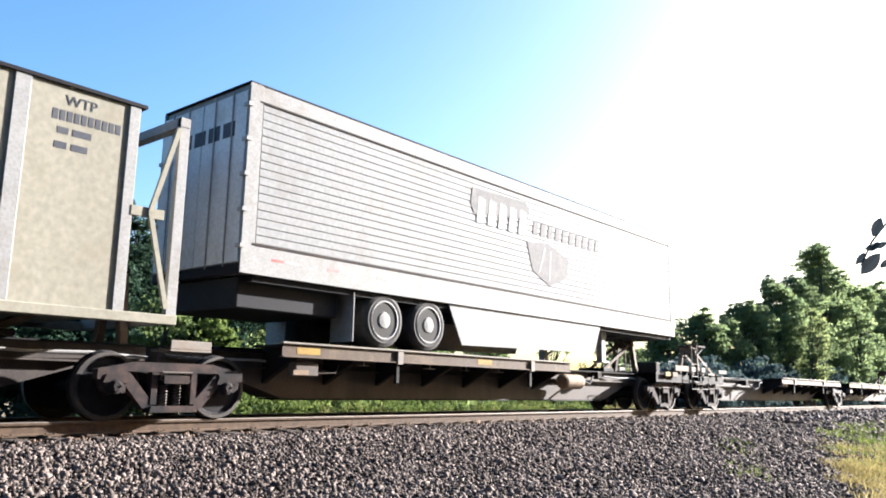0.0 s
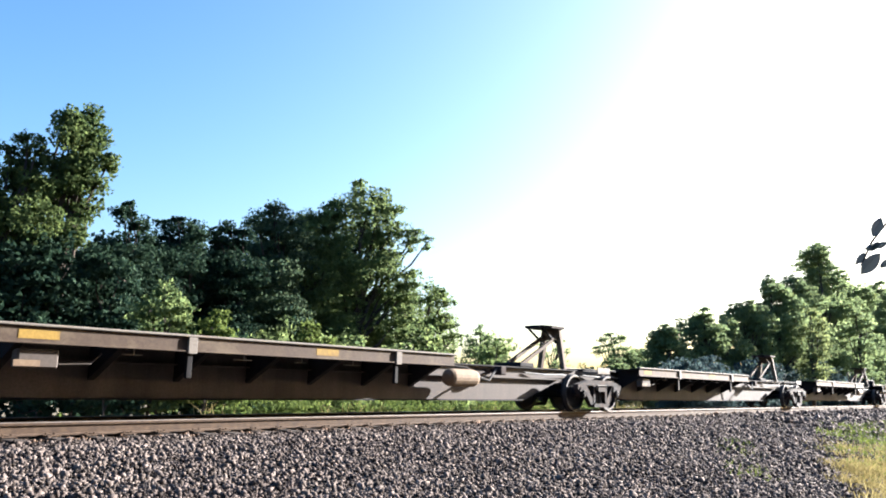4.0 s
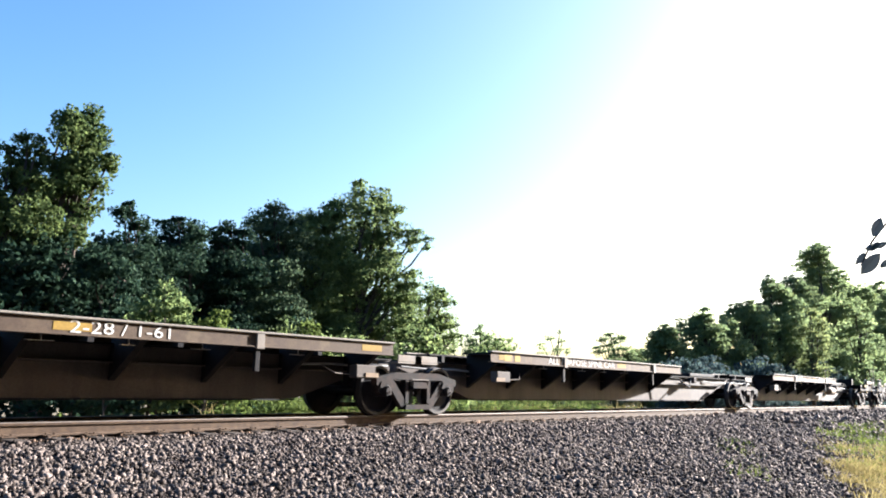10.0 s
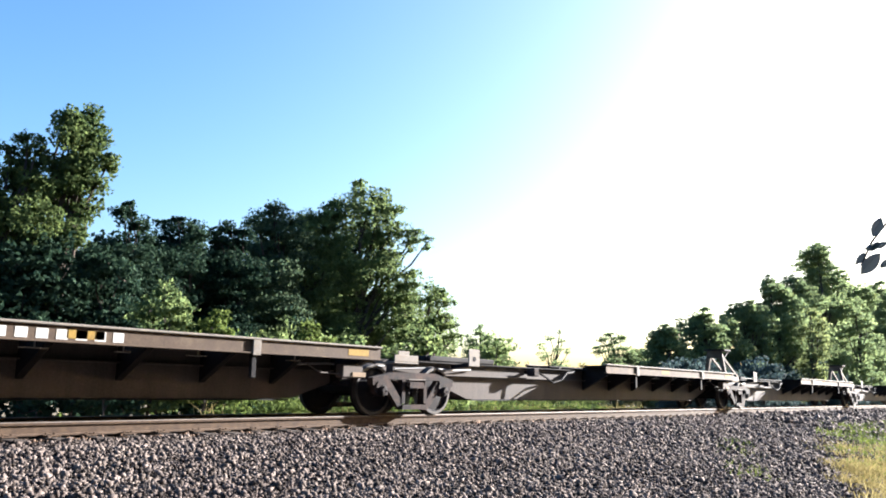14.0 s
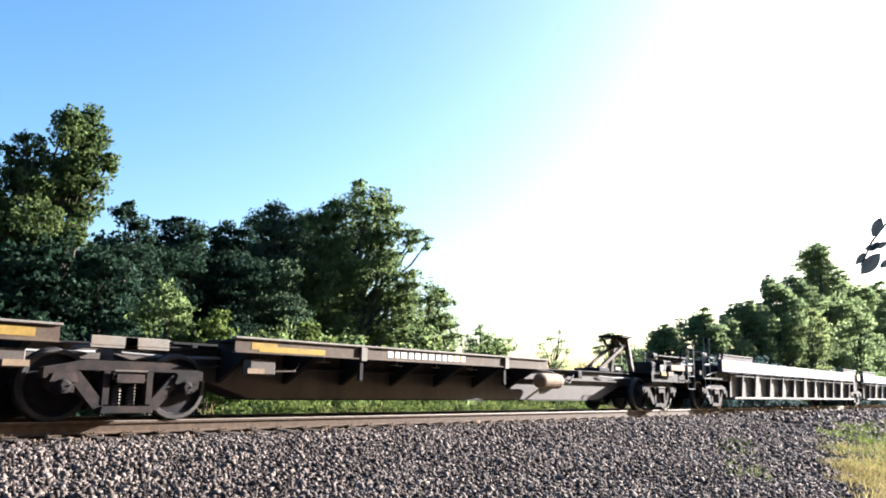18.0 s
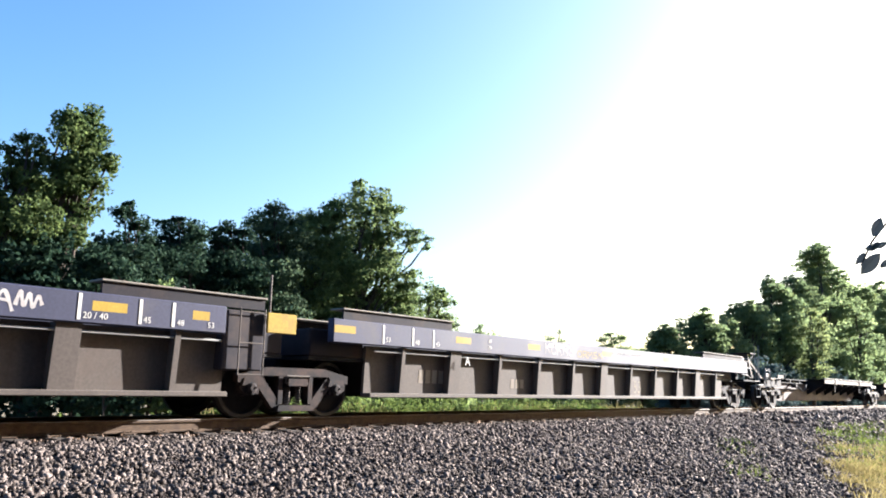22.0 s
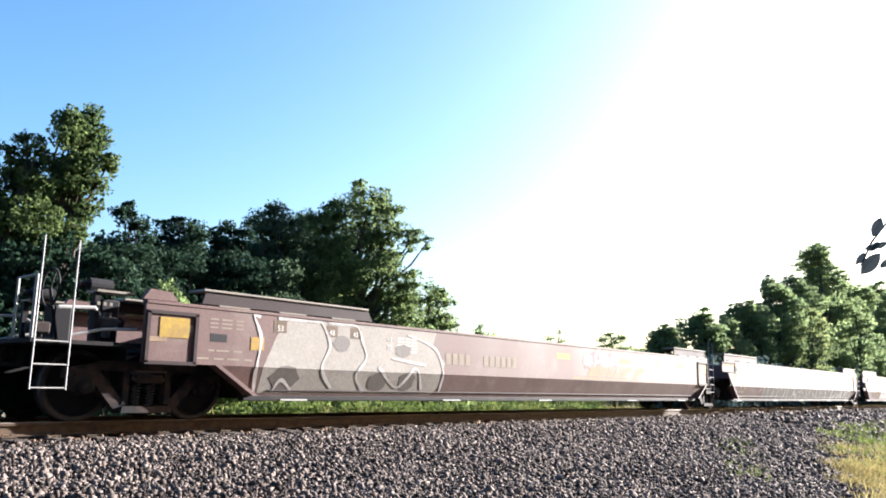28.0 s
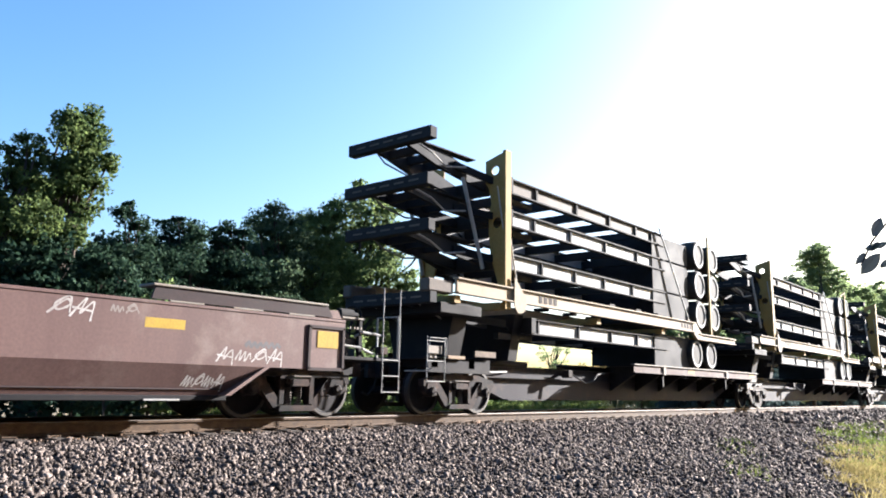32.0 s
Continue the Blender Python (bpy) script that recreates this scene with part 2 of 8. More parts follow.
def box(bm, x0, x1, y0, y1, z0, z1, bevel=0.0, m=None):
    t = bmesh.new()
    bmesh.ops.create_cube(t, size=1.0, matrix=Matrix.LocRotScale(((x0 + x1) / 2, (y0 + y1) / 2, (z0 + z1) / 2), None, (abs(x1 - x0), abs(y1 - y0), abs(z1 - z0))))
    if bevel:
        bmesh.ops.bevel(t, geom=t.edges, offset=bevel, segments=1, affect="EDGES", profile=0.5)
    return merge(bm, t, m)


def merge(bm, t, m=None):
    if m is not None:
        t.transform(m)
    back = {}
    for v in t.verts:
        back[v] = bm.verts.new(v.co)
    for f in t.faces:
        bm.faces.new([back[v] for v in f.verts])
    t.free()
    return bm


def plate(bm, outline, a, b, axis="y"):
    """An outline in two coordinates, given depth from a to b along axis."""
    def at(p, d):
        if axis == "y":
            return (p[0], d, p[1])
        if axis == "x":
            return (d, p[0], p[1])
        return (p[0], p[1], d)
    lo = [bm.verts.new(at(p, a)) for p in outline]
    hi = [bm.verts.new(at(p, b)) for p in outline]
    bm.faces.new(lo)
    bm.faces.new(hi[::-1])
    for i in range(len(outline)):
        j = (i + 1) % len(outline)
        bm.faces.new((lo[i], lo[j], hi[j], hi[i]))
    return bm


def rod(bm, p, q, r, seg=8, r2=None):
    p, q = Vector(p), Vector(q)
    d = q - p
    t = bmesh.new()
    bmesh.ops.create_cone(t, cap_ends=True, segments=seg, radius1=r, radius2=r if r2 is None else r2, depth=d.length)
    return merge(bm, t, Matrix.Translation((p + q) / 2) @ d.to_track_quat("Z", "Y").to_matrix().to_4x4())


def beam(bm, p, q, w, h):
    """A square bar from p to q, w across and h deep."""
    p, q = Vector(p), Vector(q)
    d = q - p
    t = bmesh.new()
    bmesh.ops.create_cube(t, size=1.0, matrix=Matrix.Diagonal((w, h, d.length, 1)))
    return merge(bm, t, Matrix.Translation((p + q) / 2) @ d.to_track_quat("Z", "Y").to_matrix().to_4x4())


def path_rod(bm, points, r, seg=6):
    """A bent bar of one piece along points."""
    pts = [Vector(p) for p in points]
    n, rings, side = len(pts), [], None
    radii = r if isinstance(r, list) else [r] * n
    for i, p in enumerate(pts):
        d = (pts[min(n - 1, i + 1)] - pts[max(0, i - 1)]).normalized()
        if side is None:
            side = d.orthogonal().normalized()
        side = (side - d * side.dot(d)).normalized()
        up = d.cross(side)
        rings.append([bm.verts.new(p + radii[i] * (math.cos(2 * math.pi * k / seg) * side + math.sin(2 * math.pi * k / seg) * up)) for k in range(seg)])
    for a, b in zip(rings, rings[1:]):
        for k in range(seg):
            j = (k + 1) % seg
            bm.faces.new((a[k], a[j], b[j], b[k]))
    bm.faces.new(rings[0][::-1])
    bm.faces.new(rings[-1])
    return bm


def lathe(bm, profile, seg=24, axis="y"):
    """A turned solid: profile of (radius, offset along the axis)."""
    rings = []
    for r, d in profile:
        ring = []
        for i in range(seg):
            a = 2 * math.pi * i / seg
            c, s = r * math.cos(a), r * math.sin(a)
            ring.append(bm.verts.new((c, d, s) if axis == "y" else (d, c, s) if axis == "x" else (c, s, d)))
        rings.append(ring)
    for u, v in zip(rings, rings[1:]):
        for i in range(seg):
            j = (i + 1) % seg
            bm.faces.new((u[i], u[j], v[j], v[i]))
    bm.faces.new(rings[0])
    bm.faces.new(rings[-1][::-1])
    return bm


def hoop(bm, profile, seg=28):
    """A closed ring about the y axis: profile of (radius, offset) corners."""
    rings = [[bm.verts.new((r * math.cos(2 * math.pi * i / seg), d, r * math.sin(2 * math.pi * i / seg))) for i in range(seg)] for r, d in profile]
    for u, v in zip(rings, rings[1:] + rings[:1]):
        for i in range(seg):
            j = (i + 1) % seg
            bm.faces.new((u[i], u[j], v[j], v[i]))
    return bm


def from_arrays(name, verts, faces, material, smooth=False):
    """A mesh from numpy arrays; all faces have the same number of corners."""
    me = bpy.data.meshes.new(name)
    k = faces.shape[1]
    me.vertices.add(len(verts))
    me.vertices.foreach_set("co", np.ascontiguousarray(verts, dtype=np.float32).ravel())
    me.loops.add(faces.size)
    me.loops.foreach_set("vertex_index", np.ascontiguousarray(faces, dtype=np.int32).ravel())
    me.polygons.add(len(faces))
    me.polygons.foreach_set("loop_start", np.arange(0, faces.size, k, dtype=np.int32))
    me.update(calc_edges=True)
    me.materials.append(material)
    return me


def thing(name, label, category, group="", kind=""):
    return tagged(new(name), label, category, group, kind)


def writing(name, text, size, material, parent, at, label=""):
    """Raised lettering in the built-in font, as a mesh."""
    cu = bpy.data.curves.new(name, "FONT")
    cu.body, cu.size, cu.extrude, cu.resolution_u = text, size, 0.0008, 2
    tmp = bpy.data.objects.new(name, cu)
    me = bpy.data.meshes.new_from_object(tmp)
    bpy.data.objects.remove(tmp)
    bpy.data.curves.remove(cu)
    me.materials.clear()
    me.materials.append(material)
    ob = new(name, me)
    ob.parent, ob.matrix_basis = parent, at
    if label:
        tagged(ob, label)
    return ob


def on_side(x, z, y):
    """Where lettering stands on the side of a car that faces -y."""
    return pose(x, y, z, 90, 0, 0)


# ---- the setting ----
def ballast_top(y):
    """Height of the ballast across the track."""
    d = np.abs(y - YC)
    near = np.where(d < 2.6, -0.20 - 0.045 * np.clip((d - 0.7) / 0.25, 0, 1) - 0.025 * np.clip((d - 1.3) / 0.3, 0, 1), -0.27 - (d - 2.6) * 0.125)
    return np.maximum(near, -1.0)


def ground_sheet():
    xs = np.concatenate([np.array([-3000, -800, -250, -100, -50]), np.arange(-25, 80, 1.0), np.array([100, 150, 300, 800, 3000])])
    ys = np.concatenate([np.array([-3000, -800, -250, -80, -30]), np.arange(-12, 40, 0.5), np.array([50, 80, 250, 800, 3000])])
    gx, gy = np.meshgrid(xs, ys, indexing="ij")
    z = ballast_top(gy) - 0.05
    bump = 0.06 * np.sin(gx * 0.7 + gy * 0.31) * np.sin(gy * 0.83 - gx * 0.2)
    z = z + np.where(np.abs(gy - YC) > 4.5, bump, 0)
    verts = np.stack([gx, gy, z], -1).reshape(-1, 3)
    nx, ny = len(xs), len(ys)
    i, j = np.meshgrid(np.arange(nx - 1), np.arange(ny - 1), indexing="ij")
    a = (i * ny + j).ravel()
    return from_arrays("ground", verts, np.stack([a, a + ny, a + ny + 1, a + 1], -1), M["soil"])


tagged(new("ground", ground_sheet()), "brown earth with weeds beside the railway", "ground", kind="structure")


def ballast_bed():
    xs = np.concatenate([np.arange(-40, -5, 5.0), np.arange(-5, 60, 0.5), np.arange(60, 400, 10.0)])
    ys = np.arange(YC - 9.6, YC + 4.01, 0.2)
    gx, gy = np.meshgrid(xs, ys, indexing="ij")
    z = ballast_top(gy) + 0.012 * np.sin(gx * 9.1 + gy * 7.7) * np.sin(gx * 5.3 - gy * 11.0)
    z[:, 0] -= 0.12
    z[:, -1] -= 0.12
    verts = np.stack([gx, gy, z], -1).reshape(-1, 3)
    nx, ny = len(xs), len(ys)
    i, j = np.meshgrid(np.arange(nx - 1), np.arange(ny - 1), indexing="ij")
    a = (i * ny + j).ravel()
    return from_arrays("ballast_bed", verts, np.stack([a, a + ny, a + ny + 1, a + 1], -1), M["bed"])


tagged(new("ballast_bed", ballast_bed()), "packed crushed-stone track bed, coloured dark as shade between the stones", "track bed", kind="structure")


def stones(name, spans, seed, material="stone"):
    """Crushed stone: many small irregular blocks lying on the bed."""
    rng = np.random.default_rng(seed)
    base = np.array([(1, 0, 0), (-1, 0, 0), (0, 1, 0), (0, -1, 0), (0, 0, 1), (0, 0, -1)], float) * 1.25
    tri = np.array([(0, 2, 4), (2, 1, 4), (1, 3, 4), (3, 0, 4), (2, 0, 5), (1, 2, 5), (3, 1, 5), (0, 3, 5)])
    vs, fs, count = [], [], 0
    for x0, x1, y0, y1, pitch, r in spans:
        nx, ny = int((x1 - x0) / pitch), int((y1 - y0) / pitch)
        gx, gy = np.meshgrid(np.arange(nx), np.arange(ny), indexing="ij")
        n = gx.size
        px = x0 + (gx.ravel() + rng.random(n)) * pitch
        py = y0 + (gy.ravel() + rng.random(n)) * pitch
        size = r * (0.45 + 1.1 * rng.random(n) ** 2.0)
        pz = ballast_top(py) + size * (0.1 + 0.9 * rng.random(n))
        # a random turn for each stone
        q = rng.normal(size=(n, 4))
        q /= np.linalg.norm(q, axis=1)[:, None]
        w, a, b, c = q.T
        rot = np.stack([1 - 2 * (b * b + c * c), 2 * (a * b - c * w), 2 * (a * c + b * w), 2 * (a * b + c * w), 1 - 2 * (a * a + c * c), 2 * (b * c - a * w), 2 * (a * c - b * w), 2 * (b * c + a * w), 1 - 2 * (a * a + b * b)], -1).reshape(n, 3, 3)
        shape = (base[None] + 0.9 * (rng.random((n, len(base), 3)) - 0.5)) * (0.55 + 0.7 * rng.random((n, 1, 3)))
        v = np.einsum("nij,nkj->nki", rot, shape) * size[:, None, None] + np.stack([px, py, pz], -1)[:, None]
        vs.append(v.reshape(-1, 3))
        fs.append((tri[None] + (np.arange(n) * len(base))[:, None, None]).reshape(-1, 3) + count)
        count += n * len(base)
    return from_arrays(name, np.concatenate(vs), np.concatenate(fs), M[material])


near_rail = YC - 0.86
edge = near_rail - 0.34
tagged(new("ballast_stones", stones("ballast_stones", [
    (1.0, 9.0, 3.8, edge, 0.035, 0.024), (9.0, 16.0, 2.4, edge, 0.041, 0.027), (16.0, 26.0, 4.0, edge, 0.058, 0.036),
    (26.0, 55.0, 5.0, edge, 0.12, 0.065), (3.0, 45.0, YC + 0.85, YC + 3.8, 0.13, 0.06)], 11)),
    "loose grey and tan crushed-stone ballast beside the rails", "ballast", kind="stuff")
tagged(new("rusty_ballast", stones("rusty_ballast", [
    (1.0, 12.0, edge, near_rail, 0.036, 0.022), (12.0, 26.0, edge, near_rail, 0.05, 0.03), (26.0, 55.0, edge, near_rail, 0.11, 0.055), (3.0, 40.0, YC - 0.6, YC + 0.6, 0.12, 0.055)], 12, "rusty_stone")),
    "rust-stained brown crushed stone along the rail", "ballast", kind="stuff")


def rail(y):
    """One rail with foot, web and head along the whole line."""
    t = thing("rail", "rust-brown steel rail with a worn bright head", "rail", group="rails", kind="structure")
    x0, x1 = -60.0, 900.0
    bm = mesh()
    out = [(-0.07, -0.175), (0.07, -0.175), (0.07, -0.163), (0.014, -0.145), (0.010, -0.05), (0.034, -0.042), (0.036, -0.012), (-0.036, -0.012), (-0.034, -0.042), (-0.010, -0.05), (-0.014, -0.145), (-0.07, -0.163)]
    plate(bm, [(y + a, b) for a, b in out], x0, x1, "x")
    part("rail_body", bm, M["rail"], t)
    bm = mesh()
    plate(bm, [(y - 0.036, -0.0115), (y + 0.036, -0.0115), (y + 0.034, -0.004), (y + 0.026, 0.0), (y - 0.026, 0.0), (y - 0.034, -0.004)], x0, x1, "x")
    part("rail_head", bm, M["head"], t, "polished running surface")
    return t


RAIL_N, RAIL_F = rail(YC - 0.7525), rail(YC + 0.7525)

# ties, with plates and spikes at the near rail
tie0 = thing("railway_tie", "dark creosoted timber tie sunk in the ballast", "railway tie", group="ties under the rails")
bm = mesh()
box(bm, -0.11, 0.11, -1.28, 1.28, -0.36, -0.195, 0.012)
part("timber", bm, M["tie"], tie0)
for side in (-1, 1):
    bm = mesh()
    box(bm, -0.09, 0.09, side * 0.7525 - 0.17, side * 0.7525 + 0.17, -0.186, -0.172, 0.003)
    part("tie_plate", bm, M["rail"], tie0, "rusty tie plate")
    for sx, sy in ((-0.05, -0.085), (0.05, 0.085), (0.05, -0.085)):
        bm = mesh()
        box(bm, sx - 0.008, sx + 0.008, side * 0.7525 + sy - 0.008, side * 0.7525 + sy + 0.008, -0.175, -0.15)
        box(bm, sx - 0.014, sx + 0.014, side * 0.7525 + sy - 0.017, side * 0.7525 + sy + 0.017, -0.152, -0.142, 0.003)
        part("spike", bm, M["rail"], tie0)
tie0.matrix_basis = pose(2.0, YC, 0)
for k in range(1, 60):
    copy_thing(tie0, pose(2.0 + 0.53 * k + 0.03 * math.sin(k * 3.1), YC, 0.004 * math.sin(k * 1.7), 0, 0, 0.8 * math.sin(k * 2.3)))


# ---- plants ----
def leaves(points, radii, per, size, seed, flat=0.75, up=0.3):
    """Corner points and faces of many small bent leaves, spread through round masses; all by a seed."""
    rng = np.random.default_rng(seed)
    cs, rs = np.array(points, float), np.array(radii, float)
    n_each = np.maximum(8, (2.4 * per * rs ** 2).astype(int))
    c = np.repeat(cs, n_each, axis=0)
    r = np.repeat(rs, n_each)
    n = len(c)
    d = rng.normal(size=(n, 3))
    d /= np.linalg.norm(d, axis=1)[:, None]
    # small twigs: leaves gather round them
    rad = r * (0.35 + 0.75 * rng.random(n) ** 0.6)
    p = c + d * rad[:, None] * np.array([1, 1, flat])
    snap = 0.16 * r.mean()
    p += snap * np.sin(p * 7.3 / max(0.3, r.mean()) + 3 * np.roll(p, 1, axis=1))
    nrm = rng.normal(size=(n, 3)) + d * 0.6 + np.array([0.0, 0.0, up])
    nrm /= np.linalg.norm(nrm, axis=1)[:, None]
    t = np.cross(nrm, rng.normal(size=(n, 3)))
    t /= np.linalg.norm(t, axis=1)[:, None]
    b = np.cross(nrm, t)
    s = (0.78 * size * (0.5 + 0.9 * rng.random(n)))[:, None]
    v = np.stack([p - t * s, p - b * s * 0.55 + nrm * s * 0.18, p + t * s, p + b * s * 0.55 + nrm * s * 0.18], 1).reshape(-1, 3)
    f = np.arange(4 * n).reshape(n, 4)
    return v, f


def limb(bm, a, b, r0, r1, seed):
    a, b = Vector(a), Vector(b)
    rnd = random.Random(seed)
    pts = [a.lerp(b, k / 3) + Vector((rnd.uniform(-1, 1), rnd.uniform(-1, 1), rnd.uniform(-0.3, 0.6))) * (b - a).length * 0.06 * (k in (1, 2)) for k in range(4)]
    path_rod(bm, pts, [r0 + (r1 - r0) * k / 3 for k in range(4)], 6 if r0 > 0.05 else 4)


RIGHT = Vector((math.cos(YAW), -math.sin(YAW), 0))
BACK = Vector((math.sin(YAW), math.cos(YAW), 0))


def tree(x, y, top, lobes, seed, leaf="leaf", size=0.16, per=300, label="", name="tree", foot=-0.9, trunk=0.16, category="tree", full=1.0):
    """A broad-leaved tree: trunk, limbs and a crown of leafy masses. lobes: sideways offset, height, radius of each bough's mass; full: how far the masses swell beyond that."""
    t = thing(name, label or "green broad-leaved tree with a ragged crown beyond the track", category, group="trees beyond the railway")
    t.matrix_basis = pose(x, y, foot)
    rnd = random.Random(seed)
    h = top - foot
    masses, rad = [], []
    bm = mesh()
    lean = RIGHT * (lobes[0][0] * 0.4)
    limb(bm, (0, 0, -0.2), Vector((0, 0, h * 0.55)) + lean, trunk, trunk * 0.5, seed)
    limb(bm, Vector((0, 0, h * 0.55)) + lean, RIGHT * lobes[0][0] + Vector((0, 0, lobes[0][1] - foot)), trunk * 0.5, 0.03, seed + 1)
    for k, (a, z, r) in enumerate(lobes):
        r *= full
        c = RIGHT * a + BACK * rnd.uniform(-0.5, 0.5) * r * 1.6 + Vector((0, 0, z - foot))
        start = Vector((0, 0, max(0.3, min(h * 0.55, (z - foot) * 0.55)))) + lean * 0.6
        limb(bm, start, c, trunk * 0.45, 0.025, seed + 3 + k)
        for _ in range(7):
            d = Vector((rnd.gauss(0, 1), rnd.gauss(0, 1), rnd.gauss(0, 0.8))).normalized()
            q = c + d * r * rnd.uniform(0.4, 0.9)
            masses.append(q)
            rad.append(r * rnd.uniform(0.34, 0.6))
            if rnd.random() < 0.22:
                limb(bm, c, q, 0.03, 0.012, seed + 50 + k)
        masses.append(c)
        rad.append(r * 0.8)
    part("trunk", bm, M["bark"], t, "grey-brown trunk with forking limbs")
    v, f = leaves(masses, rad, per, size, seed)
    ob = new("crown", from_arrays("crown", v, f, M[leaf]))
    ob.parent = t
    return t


def random_lobes(seed, top, width, n=7, low=0.5):
    """A plain round-shouldered crown: masses from low to top, widest at a third of its height."""
    rnd = random.Random(seed)
    out = [(rnd.uniform(-0.1, 0.1) * width, top - 0.26 * width, 0.28 * width)]
    for k in range(n):
        f = (k + 0.5) / n
        z = low + f * (top - low - 0.3 * width)
        w = width * 0.5 * math.sin(math.pi * (0.22 + 0.66 * f)) 
        out.append((rnd.uniform(-1, 1) * w * 0.8, z, width * rnd.uniform(0.30, 0.42)))
    return out


# the wood beyond the track: tall tree, thicket shaded by leaf colour, spreading tree
FINE, DENSE = 0.08, 640
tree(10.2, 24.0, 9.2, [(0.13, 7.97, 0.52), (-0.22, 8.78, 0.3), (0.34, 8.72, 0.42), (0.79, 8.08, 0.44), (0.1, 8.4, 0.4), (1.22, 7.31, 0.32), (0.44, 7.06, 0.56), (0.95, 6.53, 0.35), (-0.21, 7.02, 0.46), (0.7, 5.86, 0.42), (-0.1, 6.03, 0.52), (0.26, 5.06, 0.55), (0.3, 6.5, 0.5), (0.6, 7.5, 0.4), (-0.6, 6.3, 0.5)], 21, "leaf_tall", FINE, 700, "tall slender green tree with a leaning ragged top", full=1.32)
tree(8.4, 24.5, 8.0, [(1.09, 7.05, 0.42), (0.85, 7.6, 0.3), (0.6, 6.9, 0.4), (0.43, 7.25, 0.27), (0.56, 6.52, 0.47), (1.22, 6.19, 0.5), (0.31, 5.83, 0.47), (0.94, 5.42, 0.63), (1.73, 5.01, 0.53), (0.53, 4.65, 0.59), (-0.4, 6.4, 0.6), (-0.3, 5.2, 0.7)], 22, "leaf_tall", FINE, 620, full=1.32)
tree(9.3, 23.2, 4.9, random_lobes(27, 4.9, 2.6, 8, 0.2), 27, "leaf", 0.10, 380, "dense thicket tree at the foot of a tall one, shade in its leaf colour", trunk=0.09)
tree(11.4, 23.0, 4.6, random_lobes(28, 4.6, 2.4, 8, 0.2), 28, "leaf", 0.10, 380, "dense thicket tree at the foot of a tall one, shade in its leaf colour", trunk=0.09)
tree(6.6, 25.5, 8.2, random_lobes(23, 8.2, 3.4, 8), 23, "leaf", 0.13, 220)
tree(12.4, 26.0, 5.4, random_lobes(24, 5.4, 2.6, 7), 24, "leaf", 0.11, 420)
thicket = "dense thicket tree with a rounded top, shade in its leaf colour"
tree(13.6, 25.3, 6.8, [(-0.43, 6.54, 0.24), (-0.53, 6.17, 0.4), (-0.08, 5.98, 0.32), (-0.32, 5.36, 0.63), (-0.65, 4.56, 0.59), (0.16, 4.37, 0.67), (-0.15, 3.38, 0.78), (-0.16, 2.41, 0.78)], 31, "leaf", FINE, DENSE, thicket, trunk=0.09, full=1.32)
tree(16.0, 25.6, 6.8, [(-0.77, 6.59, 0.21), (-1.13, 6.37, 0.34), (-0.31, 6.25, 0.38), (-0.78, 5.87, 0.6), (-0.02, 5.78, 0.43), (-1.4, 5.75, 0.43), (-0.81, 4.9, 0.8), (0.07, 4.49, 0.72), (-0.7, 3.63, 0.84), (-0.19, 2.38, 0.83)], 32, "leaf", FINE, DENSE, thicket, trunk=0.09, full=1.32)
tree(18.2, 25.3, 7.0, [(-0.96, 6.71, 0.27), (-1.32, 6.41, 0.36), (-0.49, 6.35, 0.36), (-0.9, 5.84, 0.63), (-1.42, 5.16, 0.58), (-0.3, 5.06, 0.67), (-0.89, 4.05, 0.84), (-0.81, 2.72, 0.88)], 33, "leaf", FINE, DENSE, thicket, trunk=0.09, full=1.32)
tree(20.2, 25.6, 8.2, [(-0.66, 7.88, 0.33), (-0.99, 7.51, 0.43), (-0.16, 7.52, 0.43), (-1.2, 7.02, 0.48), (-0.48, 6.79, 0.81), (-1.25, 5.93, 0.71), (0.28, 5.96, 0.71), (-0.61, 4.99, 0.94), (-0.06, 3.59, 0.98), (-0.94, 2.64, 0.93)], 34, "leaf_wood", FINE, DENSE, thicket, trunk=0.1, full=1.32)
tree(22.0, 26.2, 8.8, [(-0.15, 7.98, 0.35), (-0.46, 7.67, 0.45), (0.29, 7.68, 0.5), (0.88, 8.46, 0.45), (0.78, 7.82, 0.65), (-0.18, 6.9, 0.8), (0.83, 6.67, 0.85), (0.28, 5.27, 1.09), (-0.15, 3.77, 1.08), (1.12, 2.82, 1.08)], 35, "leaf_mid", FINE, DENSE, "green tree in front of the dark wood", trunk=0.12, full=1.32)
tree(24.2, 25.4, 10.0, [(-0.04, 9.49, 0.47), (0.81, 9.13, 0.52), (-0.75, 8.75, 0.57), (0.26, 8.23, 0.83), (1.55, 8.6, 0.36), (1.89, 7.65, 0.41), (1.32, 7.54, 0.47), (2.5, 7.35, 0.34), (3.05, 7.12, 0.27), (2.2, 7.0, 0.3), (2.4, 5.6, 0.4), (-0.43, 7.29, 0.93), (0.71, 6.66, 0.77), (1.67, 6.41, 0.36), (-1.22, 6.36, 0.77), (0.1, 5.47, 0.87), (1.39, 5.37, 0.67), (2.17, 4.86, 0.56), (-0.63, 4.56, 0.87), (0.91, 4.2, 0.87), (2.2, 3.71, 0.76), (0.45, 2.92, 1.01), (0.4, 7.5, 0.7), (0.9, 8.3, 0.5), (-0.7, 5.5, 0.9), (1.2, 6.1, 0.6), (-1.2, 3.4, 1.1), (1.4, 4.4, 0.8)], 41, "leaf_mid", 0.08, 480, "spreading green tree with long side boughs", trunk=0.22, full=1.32)
